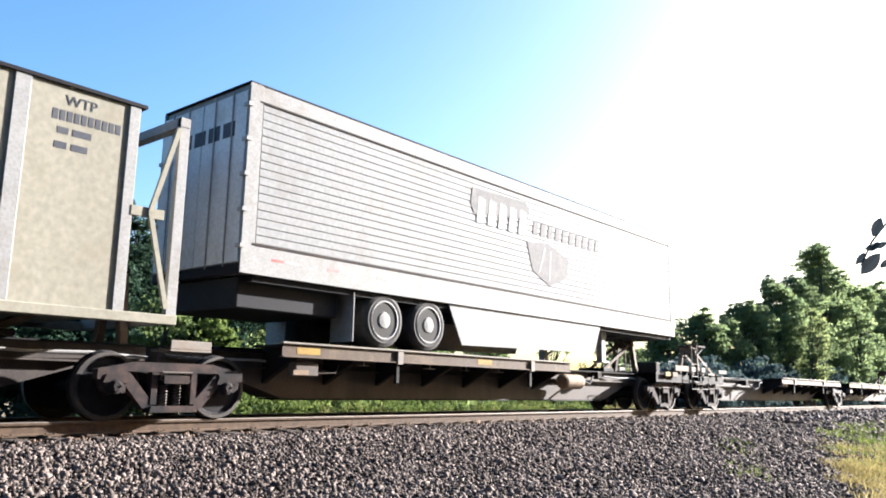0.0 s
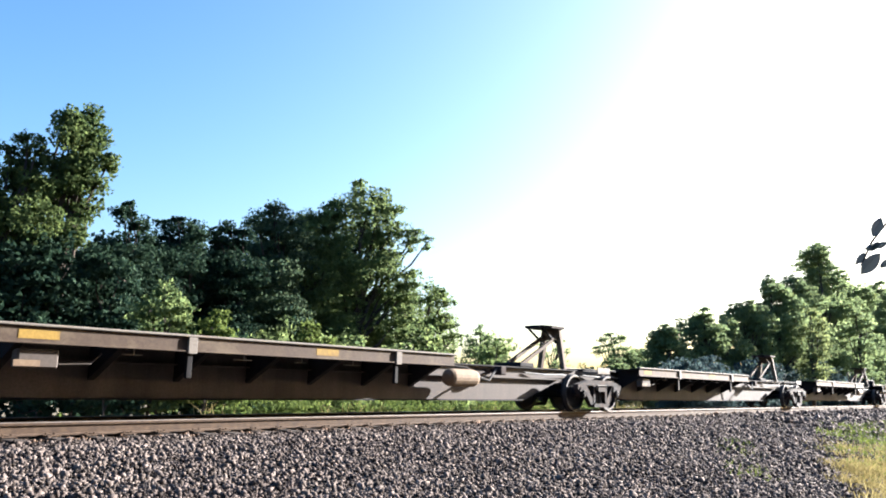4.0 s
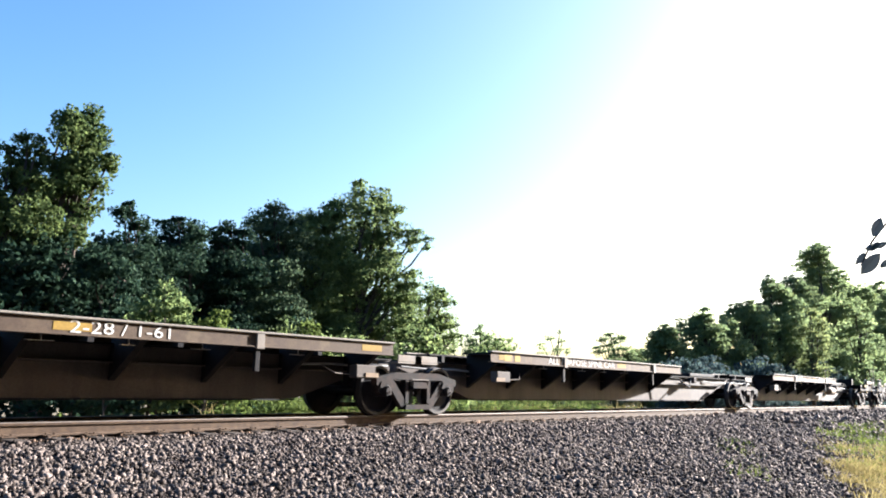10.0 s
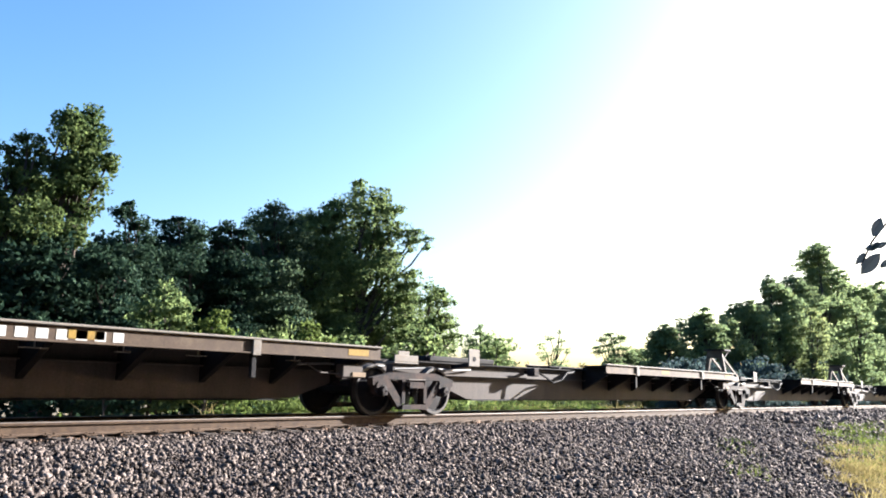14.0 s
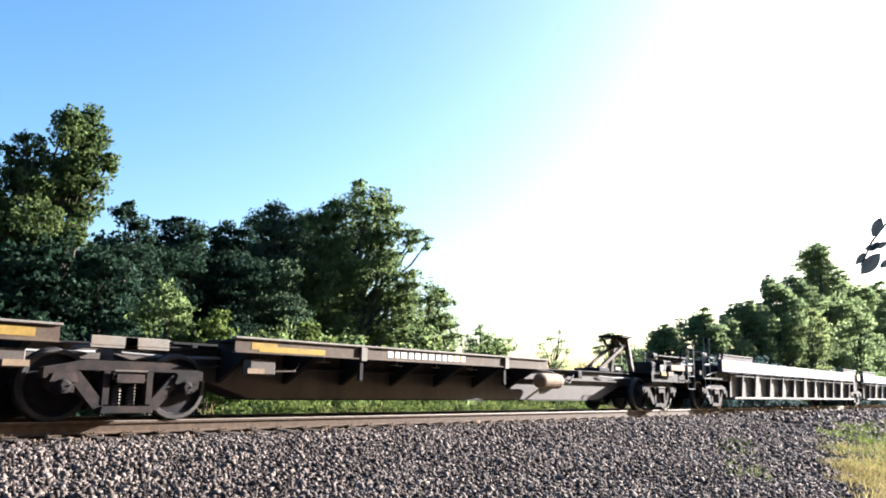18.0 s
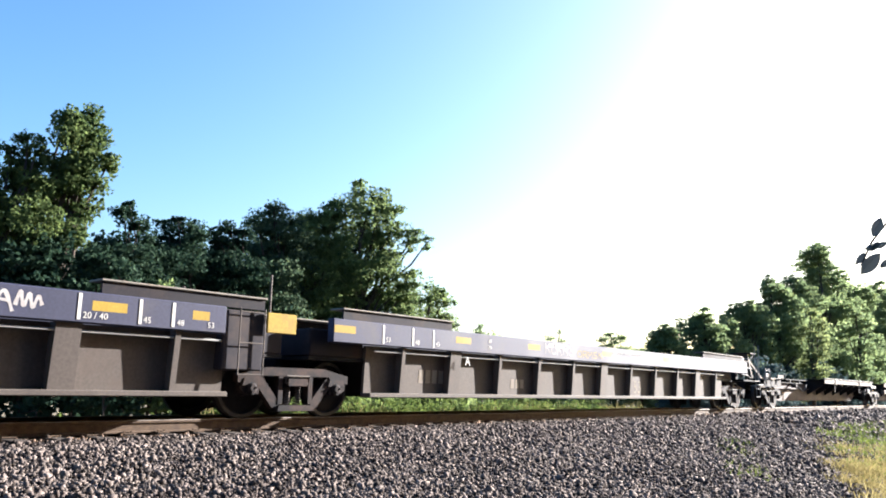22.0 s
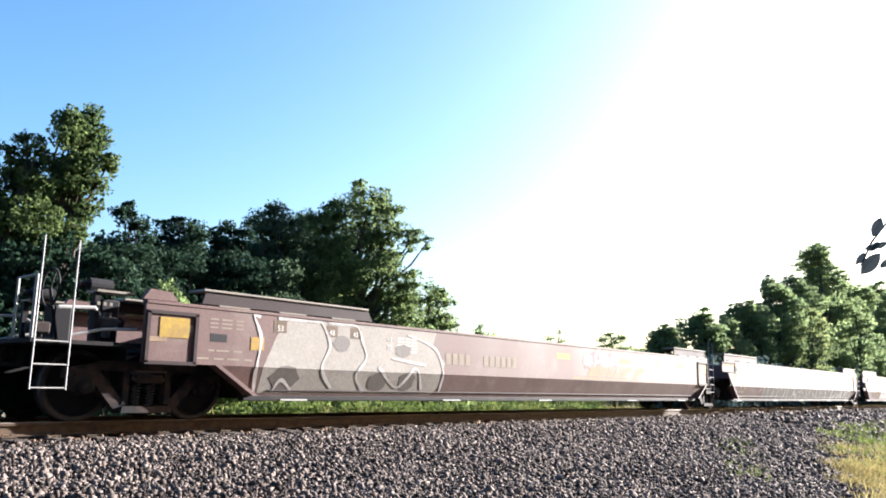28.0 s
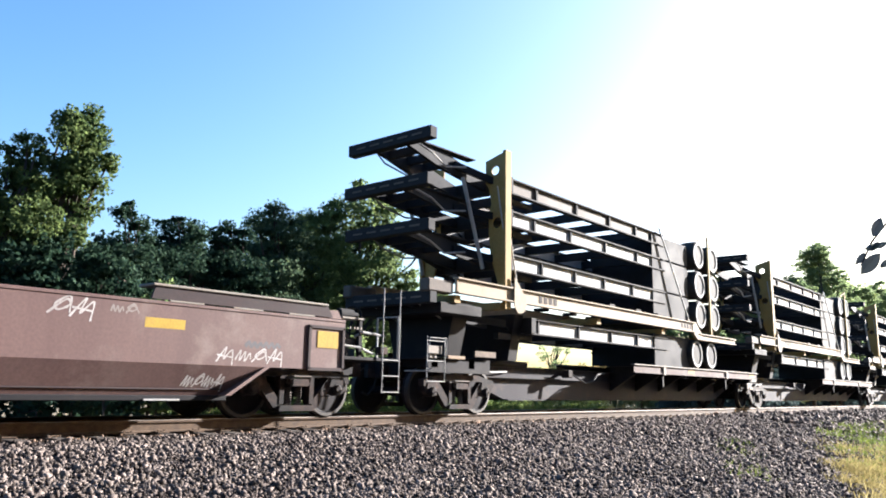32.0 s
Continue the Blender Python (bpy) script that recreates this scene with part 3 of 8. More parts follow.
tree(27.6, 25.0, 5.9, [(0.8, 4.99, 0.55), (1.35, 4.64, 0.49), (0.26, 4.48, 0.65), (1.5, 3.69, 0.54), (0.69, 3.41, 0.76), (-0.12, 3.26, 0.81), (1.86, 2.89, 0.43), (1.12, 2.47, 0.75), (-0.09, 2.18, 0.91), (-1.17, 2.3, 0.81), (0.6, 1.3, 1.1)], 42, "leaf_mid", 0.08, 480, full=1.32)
# a second row closes the wood behind, its shade put in the leaves
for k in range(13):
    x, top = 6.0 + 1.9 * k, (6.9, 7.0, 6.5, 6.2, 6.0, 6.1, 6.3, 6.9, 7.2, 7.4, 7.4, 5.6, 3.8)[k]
    tree(x, 28.6 + 0.6 * math.sin(k * 2.9), top, random_lobes(200 + k, top, 3.4, 10, 0.4), 200 + k, "leaf_wood" if k > 7 else "leaf", 0.16, 130, "tree deep in the wood, leaves coloured darker as shade")
# undergrowth at the wood's foot: shaded leaf colour first, lit one past x = 17
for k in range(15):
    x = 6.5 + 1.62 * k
    tree(x, 22.2 + 1.2 * math.sin(k * 2.2), 2.3 + 0.8 * math.sin(k * 1.9), random_lobes(60 + k, 2.3 + 0.8 * math.sin(k * 1.9), 2.7, 6, -0.6), 60 + k, "leaf_mid" if x > 17.0 else "leaf", 0.13, 100, "low shrub at the edge of the wood, light set by leaf colour", "shrub", trunk=0.06, category="shrub")
tree(11.9, 18.1, 2.6, [(0.0, 2.1, 0.45), (-0.35, 1.6, 0.55), (0.4, 1.5, 0.5), (0.1, 0.9, 0.65), (-0.4, 0.4, 0.6), (0.5, 0.3, 0.6)], 81, "leaf_lit", 0.085, 700, "sunlit yellow-green sapling beside the track", "sapling", trunk=0.05, category="shrub")
tree(10.7, 18.5, 3.2, [(0.0, 2.85, 0.4), (-0.4, 2.4, 0.5), (0.35, 2.3, 0.5), (0.0, 1.7, 0.7), (-0.5, 1.2, 0.6), (0.5, 0.9, 0.6), (0.0, 0.2, 0.7)], 84, "leaf_mid", 0.085, 520, "green sapling beside the track", "sapling", trunk=0.05, category="shrub")
tree(16.1, 19.0, 2.5, [(0.0, 2.1, 0.4), (0.35, 1.7, 0.4), (-0.35, 1.6, 0.45), (0.0, 1.0, 0.6), (0.3, 0.4, 0.6)], 82, "leaf_lit", 0.085, 700, "sunlit yellow-green sapling beside the track", "sapling", trunk=0.05, category="shrub")
tree(9.3, 18.4, 2.2, [(0.0, 1.5, 0.4), (0.3, 1.0, 0.5), (-0.3, 0.8, 0.5), (0.0, 0.2, 0.6)], 83, "leaf", 0.085, 600, "small green shrub beside the track bed", "sapling", trunk=0.04, category="shrub")
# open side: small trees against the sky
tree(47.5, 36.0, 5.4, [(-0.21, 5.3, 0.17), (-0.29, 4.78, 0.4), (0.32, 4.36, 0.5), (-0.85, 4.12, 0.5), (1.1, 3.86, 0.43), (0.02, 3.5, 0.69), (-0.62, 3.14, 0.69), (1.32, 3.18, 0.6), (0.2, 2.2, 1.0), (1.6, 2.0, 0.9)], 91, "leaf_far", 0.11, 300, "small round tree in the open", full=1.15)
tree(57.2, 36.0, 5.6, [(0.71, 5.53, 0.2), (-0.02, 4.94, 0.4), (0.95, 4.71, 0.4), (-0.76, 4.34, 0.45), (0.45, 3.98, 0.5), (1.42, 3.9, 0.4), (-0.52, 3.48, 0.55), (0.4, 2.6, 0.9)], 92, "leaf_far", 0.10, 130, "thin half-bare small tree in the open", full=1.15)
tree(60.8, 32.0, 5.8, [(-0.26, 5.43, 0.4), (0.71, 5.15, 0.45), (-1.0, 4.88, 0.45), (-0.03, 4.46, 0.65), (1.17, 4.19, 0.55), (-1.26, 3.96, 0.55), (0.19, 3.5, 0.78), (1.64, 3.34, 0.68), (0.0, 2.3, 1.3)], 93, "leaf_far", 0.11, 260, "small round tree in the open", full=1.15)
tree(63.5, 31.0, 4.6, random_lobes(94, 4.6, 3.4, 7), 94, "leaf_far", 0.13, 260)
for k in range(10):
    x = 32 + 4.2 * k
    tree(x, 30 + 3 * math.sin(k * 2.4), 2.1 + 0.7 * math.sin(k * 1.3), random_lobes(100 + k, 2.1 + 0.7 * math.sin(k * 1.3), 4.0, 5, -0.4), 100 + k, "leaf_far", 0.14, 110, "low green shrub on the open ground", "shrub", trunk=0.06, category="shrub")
def far_lobes(seed, top, width):
    """A tall crown of many small boughs within an egg-shaped outline."""
    rnd = random.Random(seed)
    out = [(0.0, top - 0.1 * width, 0.12 * width), (rnd.uniform(-0.1, 0.1) * width, top - 0.25 * width, 0.2 * width)]
    h = top - 0.4
    for k in range(26):
        f = (k + 0.5) / 26
        w = 0.5 * width * min(1.0, math.sin(math.pi * (0.16 + 0.78 * f)) ** 0.7)
        out.append((rnd.uniform(-1, 1) * w, 0.4 + f * (h - 0.2 * width), width * rnd.uniform(0.14, 0.25)))
    return out


# the far wood along the line, its haze put into the leaf colours
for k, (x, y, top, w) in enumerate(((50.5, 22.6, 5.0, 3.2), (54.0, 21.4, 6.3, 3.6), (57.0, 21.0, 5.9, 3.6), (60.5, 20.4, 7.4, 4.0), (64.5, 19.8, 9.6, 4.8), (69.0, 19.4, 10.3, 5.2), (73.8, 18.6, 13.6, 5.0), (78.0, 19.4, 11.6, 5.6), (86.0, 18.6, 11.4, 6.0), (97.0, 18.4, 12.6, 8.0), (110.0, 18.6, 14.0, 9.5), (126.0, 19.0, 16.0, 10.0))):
    tree(x, y, top, far_lobes(120 + k, top * 1.05, w * 1.06), 120 + k, "leaf_far", 0.13, 260, "tall tree in the wood along the line, haze in its pale leaf colour", trunk=0.2)
tree(63.0, 16.6, 7.4, [(0.0, 6.7, 0.6), (0.6, 5.9, 0.7), (-0.4, 5.2, 0.8), (0.5, 4.6, 0.8), (0.2, 3.6, 0.9), (-0.5, 2.8, 0.8), (0.4, 2.2, 1.0), (-0.3, 1.0, 1.1)], 141, "leaf_gold", 0.13, 240, "yellow-green tree in front of the far wood, sunlight in its leaf colour")
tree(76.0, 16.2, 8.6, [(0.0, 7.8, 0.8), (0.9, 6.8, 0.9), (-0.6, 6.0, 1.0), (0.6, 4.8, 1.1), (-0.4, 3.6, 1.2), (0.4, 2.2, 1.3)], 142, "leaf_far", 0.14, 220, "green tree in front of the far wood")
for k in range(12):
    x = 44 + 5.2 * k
    tree(x, 18.5 + 1.0 * math.sin(k * 2.4), 2.9 + 0.7 * math.sin(k * 1.3), random_lobes(160 + k, 2.9, 4.6, 6, -0.4), 160 + k, "leaf_haze", 0.15, 110, "low shrub in front of the far wood, leaves tinted blue-green as haze", "shrub", trunk=0.06, category="shrub")

# unseen near-side trees behind the camera, added to cut sky light on the train
for k in range(13):
    top, size, thick = 14.5 + 1.6 * math.sin(k * 1.7), 0.95, 12
    tree(-38.0 + 5.4 * k, -8.3 - 1.2 * math.sin(k * 2.1), top, random_lobes(400 + k, top, 6.8, 16, 0.0), 400 + k, "leaf", size, thick, "unseen tree added on the near side of the line to block sky light", trunk=0.2)


def blades(name, material, spots, per, height, seed, spread):
    """Tufts of narrow bent blades."""
    rng = np.random.default_rng(seed)
    c = np.repeat(np.array(spots, float), per, axis=0)
    n = len(c)
    p = c[:, :2] + rng.normal(size=(n, 2)) * spread
    h = height * (0.45 + 0.8 * rng.random(n)) * c[:, 2]
    a = rng.random(n) * 2 * math.pi
    w = 0.006 + 0.008 * rng.random(n)
    side = np.stack([np.cos(a), np.sin(a)], -1) * w[:, None]
    bend = rng.normal(size=(n, 2)) * (h * 0.35)[:, None]
    z = ballast_top(p[:, 1]) - 0.06
    low0 = np.concatenate([p - side, z[:, None]], 1)
    low1 = np.concatenate([p + side, z[:, None]], 1)
    mid0 = np.concatenate([p - side * 0.8 + bend * 0.3, (z + h * 0.6)[:, None]], 1)
    mid1 = np.concatenate([p + side * 0.8 + bend * 0.3, (z + h * 0.6)[:, None]], 1)
    tip0 = np.concatenate([p + bend - side * 0.15, (z + h)[:, None]], 1)
    tip1 = np.concatenate([p + bend + side * 0.15, (z + h)[:, None]], 1)
    v = np.stack([low0, low1, mid1, mid0, tip1, tip0], 1).reshape(-1, 3)
    q = np.arange(n)[:, None] * 6
    f = np.concatenate([q + np.array([0, 1, 2, 3]), q + np.array([3, 2, 4, 5])])
    return from_arrays(name, v, f, material)


rng0 = random.Random(5)
clumps, sizes = [], []
for k in range(330):
    x = rng0.uniform(11.2, 31.0)
    y = rng0.uniform(15.7, 17.2) + 0.02 * x
    r = rng0.uniform(0.16, 0.36)
    clumps.append((x, y, ballast_top(np.array(y)) + r * rng0.uniform(0.6, 1.7)))
    sizes.append(r)
for x, y, r in ((7.42, 16.4, 0.22), (7.44, 16.4, 0.16), (8.81, 16.4, 0.13), (8.77, 16.4, 0.10), (9.44, 16.4, 0.20), (9.59, 16.4, 0.18), (10.28, 16.4, 0.12)):
    clumps.append((x, y, ballast_top(np.array(y)) + r))
    sizes.append(r)
v, f = leaves(clumps, sizes, 520, 0.07, 77, 0.9, 0.6)
tagged(new("leafy_weeds", from_arrays("leafy_weeds", v, f, M["leaf_lit"])), "sunlit leafy weeds along the far edge of the track bed", "weeds", kind="stuff")
spots = [(rng0.uniform(11.2, 32), rng0.uniform(15.6, 18.2), rng0.uniform(0.4, 1.0)) for _ in range(50)]
tagged(new("weeds", blades("weeds", M["grass"], spots, 50, 0.6, 6, 0.22)), "sunlit green weeds along the far edge of the track bed", "weeds", kind="stuff")
spots = [(rng0.uniform(10.5, 33), rng0.uniform(15.8, 17.6), rng0.uniform(0.4, 0.9)) for _ in range(60)]
tagged(new("dry_weeds", blades("dry_weeds", M["dry"], spots, 30, 0.8, 7, 0.25)), "dry straw-coloured weed stalks beyond the track", "weeds", kind="stuff")
rng0 = random.Random(8)
spots = []
while len(spots) < 420:
    x, y = rng0.uniform(12, 40), rng0.uniform(0.5, 8.0)
    edge = 2.75 + (x - 13.5) * 0.34 + 0.3 * math.sin(x * 1.1)
    if y < edge and y < 6.8 and (x > 18.5 or rng0.random() < 0.3):
        spots.append((x, y, rng0.uniform(0.5, 1.2)))
spots += [(12.9 + 4.9 * q / 21 + rng0.gauss(0, 0.12), 4.33 + 2.1 * q / 21 + rng0.gauss(0, 0.10), rng0.uniform(0.35, 0.8)) for q in range(22)]
tagged(new("grass", blades("grass", M["grass"], spots, 75, 0.2, 9, 0.2)), "short yellow-green grass at the foot of the ballast", "grass", kind="stuff")
spots = []
while len(spots) < 380:
    x, y = rng0.uniform(11.5, 23.0), rng0.uniform(0.5, 5.6)
    if y < 2.85 + (x - 13.5) * 0.33 + 0.2 * math.sin(x * 2.3) and (x < 19.5 or rng0.random() < 0.25):
        spots.append((x, y, rng0.uniform(0.5, 1.1)))
tagged(new("dry_grass", blades("dry_grass", M["dry"], spots, 80, 0.20, 10, 0.2)), "dry tan grass stalks at the foot of the ballast", "grass", kind="stuff")


def twig():
    """A hanging twig end with a few large dark leaves."""
    t = thing("roadside_tree", "slim young tree with a hanging leafy twig", "tree")
    t.matrix_basis = pose(2.46, 0.45, 0.95)
    bm = mesh()
    limb(bm, (0.9, -1.7, -2.1), (0.8, -1.6, 0.9), 0.06, 0.035, 301)
    part("trunk", bm, M["bark"], t)
    bm = mesh()
    limb(bm, (0.8, -1.6, 0.9), (0.28, -0.16, 0.22), 0.02, 0.004, 302)
    part("bough", bm, M["bark"], t)
    bm = mesh()
    path_rod(bm, [(0.28, -0.16, 0.22), (0.1, -0.03, 0.1), (-0.005, 0.02, -0.005), (-0.012, 0.05, -0.07)], 0.003)
    part("stem", bm, M["bark"], t)
    for k, (a, z, turn, s) in enumerate(((-0.003, 0.039, 63, 0.064), (-0.022, -0.021, 10, 0.042), (0.004, -0.014, 20, 0.042), (-0.014, -0.017, 50, 0.036), (-0.030, -0.068, 46, 0.084), (-0.058, -0.054, 52, 0.046), (0.012, -0.066, 38, 0.040), (0.05, -0.03, 60, 0.06), (0.06, 0.03, 30, 0.06))):
        bm = mesh()
        n = 7
        top = [bm.verts.new((s * (2 * i / (n - 1) - 1) * 0.5, 0.0, s * 0.24 * math.sin(math.pi * i / (n - 1)) ** 0.8)) for i in range(n)]
        bot = [bm.verts.new((s * (2 * i / (n - 1) - 1) * 0.5, 0.004, -s * 0.24 * math.sin(math.pi * i / (n - 1)) ** 0.8 - 0.0004)) for i in range(n)]
        mid = [bm.verts.new((s * (2 * i / (n - 1) - 1) * 0.5, 0.008, 0.0)) for i in range(n)]
        for i in range(n - 1):
            bm.faces.new((top[i], top[i + 1], mid[i + 1], mid[i]))
            bm.faces.new((mid[i], mid[i + 1], bot[i + 1], bot[i]))
        p = RIGHT * a + Vector((0, 0, z))
        part("leaf", bm, M["leaf_dark"], t, at=Matrix.Translation(p) @ Matrix.Rotation(-YAW - 0.25, 4, "Z") @ pose(0, 0, 0, 12 * (k % 3), -turn, 0))
    return t


twig()


# ---- the train ----
CARS = []      # (thing, place along the train, turned about)
WHEELS = []    # (wheelset, front or rear)


def make_truck():
    """A three-piece freight truck: side frames, bolster, springs, two wheelsets."""
    t = thing("rail_truck", "grimy cast-steel two-axle freight truck on the rails, shade in its dark colour", "rail truck", group="trucks of the train")
    for side in (-1, 1):
        y = side * 0.99
        bm = mesh()
        top = [(-1.16, 0.50), (-1.16, 0.62), (-0.86, 0.67), (-0.6, 0.72), (0.6, 0.72), (0.86, 0.67), (1.16, 0.62), (1.16, 0.50), (0.80, 0.50), (0.72, 0.60), (-0.72, 0.60), (-0.80, 0.50)]
        plate(bm, top, y - 0.075, y + 0.075)
        for s in (-1, 1):
            plate(bm, [(s * 0.84, 0.52), (s * 0.70, 0.60), (s * 0.34, 0.24), (s * 0.34, 0.12), (s * 0.46, 0.14)], y - 0.06, y + 0.06)
            plate(bm, [(s * 0.27, 0.2), (s * 0.36, 0.2), (s * 0.36, 0.62), (s * 0.27, 0.62)], y - 0.07, y + 0.07)
            plate(bm, [(s * 0.74, 0.34), (s * 0.80, 0.34), (s * 0.80, 0.52), (s * 0.74, 0.52)], y - 0.06, y + 0.06)
            plate(bm, [(s * 1.00, 0.34), (s * 1.10, 0.40), (s * 1.12, 0.52), (s * 1.00, 0.52)], y - 0.06, y + 0.06)
        plate(bm, [(-0.38, 0.10), (0.38, 0.10), (0.36, 0.18), (-0.36, 0.18)], y - 0.10, y + 0.10)
        part("side_frame", bm, M["bogie"], t, "cast side frame with triangular openings")
        for k in (-0.13, 0.09):
            bm = mesh()
            pts = [(0.06 * math.cos(a * 1.25), 0.06 * math.sin(a * 1.25), 0.0074 * a) for a in range(0, 36)]
            path_rod(bm, pts, 0.012, 3)
            part("coil_spring", bm, M["panel"], t, "dusty coil spring", pose(k, y - side * 0.01, 0.18))
        bm = mesh()
        path_rod(bm, [(-0.24, y + side * 0.09, 0.50), (-0.24, y + side * 0.12, 0.60), (0.24, y + side * 0.12, 0.60), (0.24, y + side * 0.09, 0.50), (-0.22, y + side * 0.10, 0.50)], 0.016)
        part("bolster_lip", bm, M["panel"], t, "worn pale edge of the bolster end")
        for s in (-1, 1):
            bm = mesh()
            plate(bm, [(s * 0.70, 0.46), (s * 1.08, 0.46), (s * 1.04, 0.56), (s * 0.74, 0.56)], y - 0.09, y + 0.09)
            part("bearing_adapter", bm, M["bogie"], t)
    bm = mesh()
    plate(bm, [(-1.12, 0.46), (1.12, 0.46), (1.12, 0.56), (0.45, 0.60), (-0.45, 0.60), (-1.12, 0.56)], -0.2, 0.2, "x")
    lathe(bm, [(0.18, 0.60), (0.2, 0.66), (0.2, 0.70)], 16, "z")
    part("bolster", bm, M["bogie"], t)
    for s in (-1, 1):
        bm = mesh()
        rod(bm, (s * 0.42, -0.7, 0.36), (s * 0.42, 0.7, 0.36), 0.05)
        for side in (-1, 1):
            box(bm, s * 0.42 - 0.06, s * 0.42 + 0.06, side * 0.75 - 0.06, side * 0.75 + 0.06, 0.26, 0.5, 0.01)
        part("brake_beam", bm, M["steel"], t)
    for s in (-1, 1):
        bm = mesh()
        rod(bm, (0, -1.02, 0), (0, 1.02, 0), 0.075, 12)
        for side in (-1, 1):
            q = side * 0.7525
            lathe(bm, [(0.10, q - side * 0.09), (0.11, q - side * 0.06), (0.38, q - side * 0.03), (0.39, q - side * 0.075), (0.50, q - side * 0.07), (0.475, q - side * 0.035), (0.473, q + side * 0.06), (0.41, q + side * 0.062), (0.38, q + side * 0.015), (0.14, q + side * 0.03), (0.11, q + side * 0.09)], 22)
            lathe(bm, [(0.10, side * 0.90), (0.115, side * 0.92), (0.115, side * 1.06), (0.10, side * 1.085)], 14)
        ws = part("wheelset", bm, M["wheel"], t, "two steel wheels on one axle", pose(s * 0.89, 0, 0.475))
        # ring in a paler colour, painting the sunlit edge of each wheel
        for side in (-1, 1):
            q = side * 0.7525
            bm = mesh()
            hoop(bm, [(0.477, q - side * 0.034), (0.477, q + side * 0.058), (0.466, q + side * 0.068), (0.418, q + side * 0.068), (0.418, q + side * 0.05)], 22)
            part("wheel_rim", bm, M["tread"], ws, "worn rim of the wheel, its sunlit edge painted paler")
        for side in (-1, 1):
            bm = mesh()
            lathe(bm, [(0.085, side * 1.085), (0.085, side * 1.10), (0.05, side * 1.112)], 14)
            for k in range(3):
                a = 2 * math.pi * k / 3
                rod(bm, (0.058 * math.cos(a), side * 1.09, 0.058 * math.sin(a)), (0.058 * math.cos(a), side * 1.125, 0.058 * math.sin(a)), 0.016, 6)
            part("bearing_cap", bm, M["bogie"], ws, "bearing cap with three bolts")
    # the frame stands as high as the 0.95 metre wheels ask for
    for o in t.children:
        if not o.name.startswith("wheelset"):
            o.data.transform(Matrix.Diagonal((1, 1, 1.13, 1)))
            o.location.z *= 1.13
    return t


TRUCK = make_truck()
truck_first = [True]


def truck(u):
    if truck_first[0]:
        t, truck_first[0] = TRUCK, False
    else:
        t = copy_thing(TRUCK, pose(0, 0, 0))
    CARS.append((t, u, False))
    return t


# ---- spine cars ----
def ladder(parent, x, y, z0, z1, w=0.42, rails_up=0.0, n=3, material="galvanised"):
    bm = mesh()
    for k in (-0.5, 0.5):
        rod(bm, (x + k * w, y, z0), (x + k * w, y, z1 + rails_up), 0.011, 6)
    part("ladder_rail", bm, M[material], parent, "pale steel ladder side bars")
    for i in range(n):
        z = z0 + 0.02 + (z1 - z0) * i / max(1, n - 1) * 0.92
        bm = mesh()
        rod(bm, (x - w / 2, y, z), (x + w / 2, y, z), 0.010, 6)
        part("rung", bm, M[material], parent)


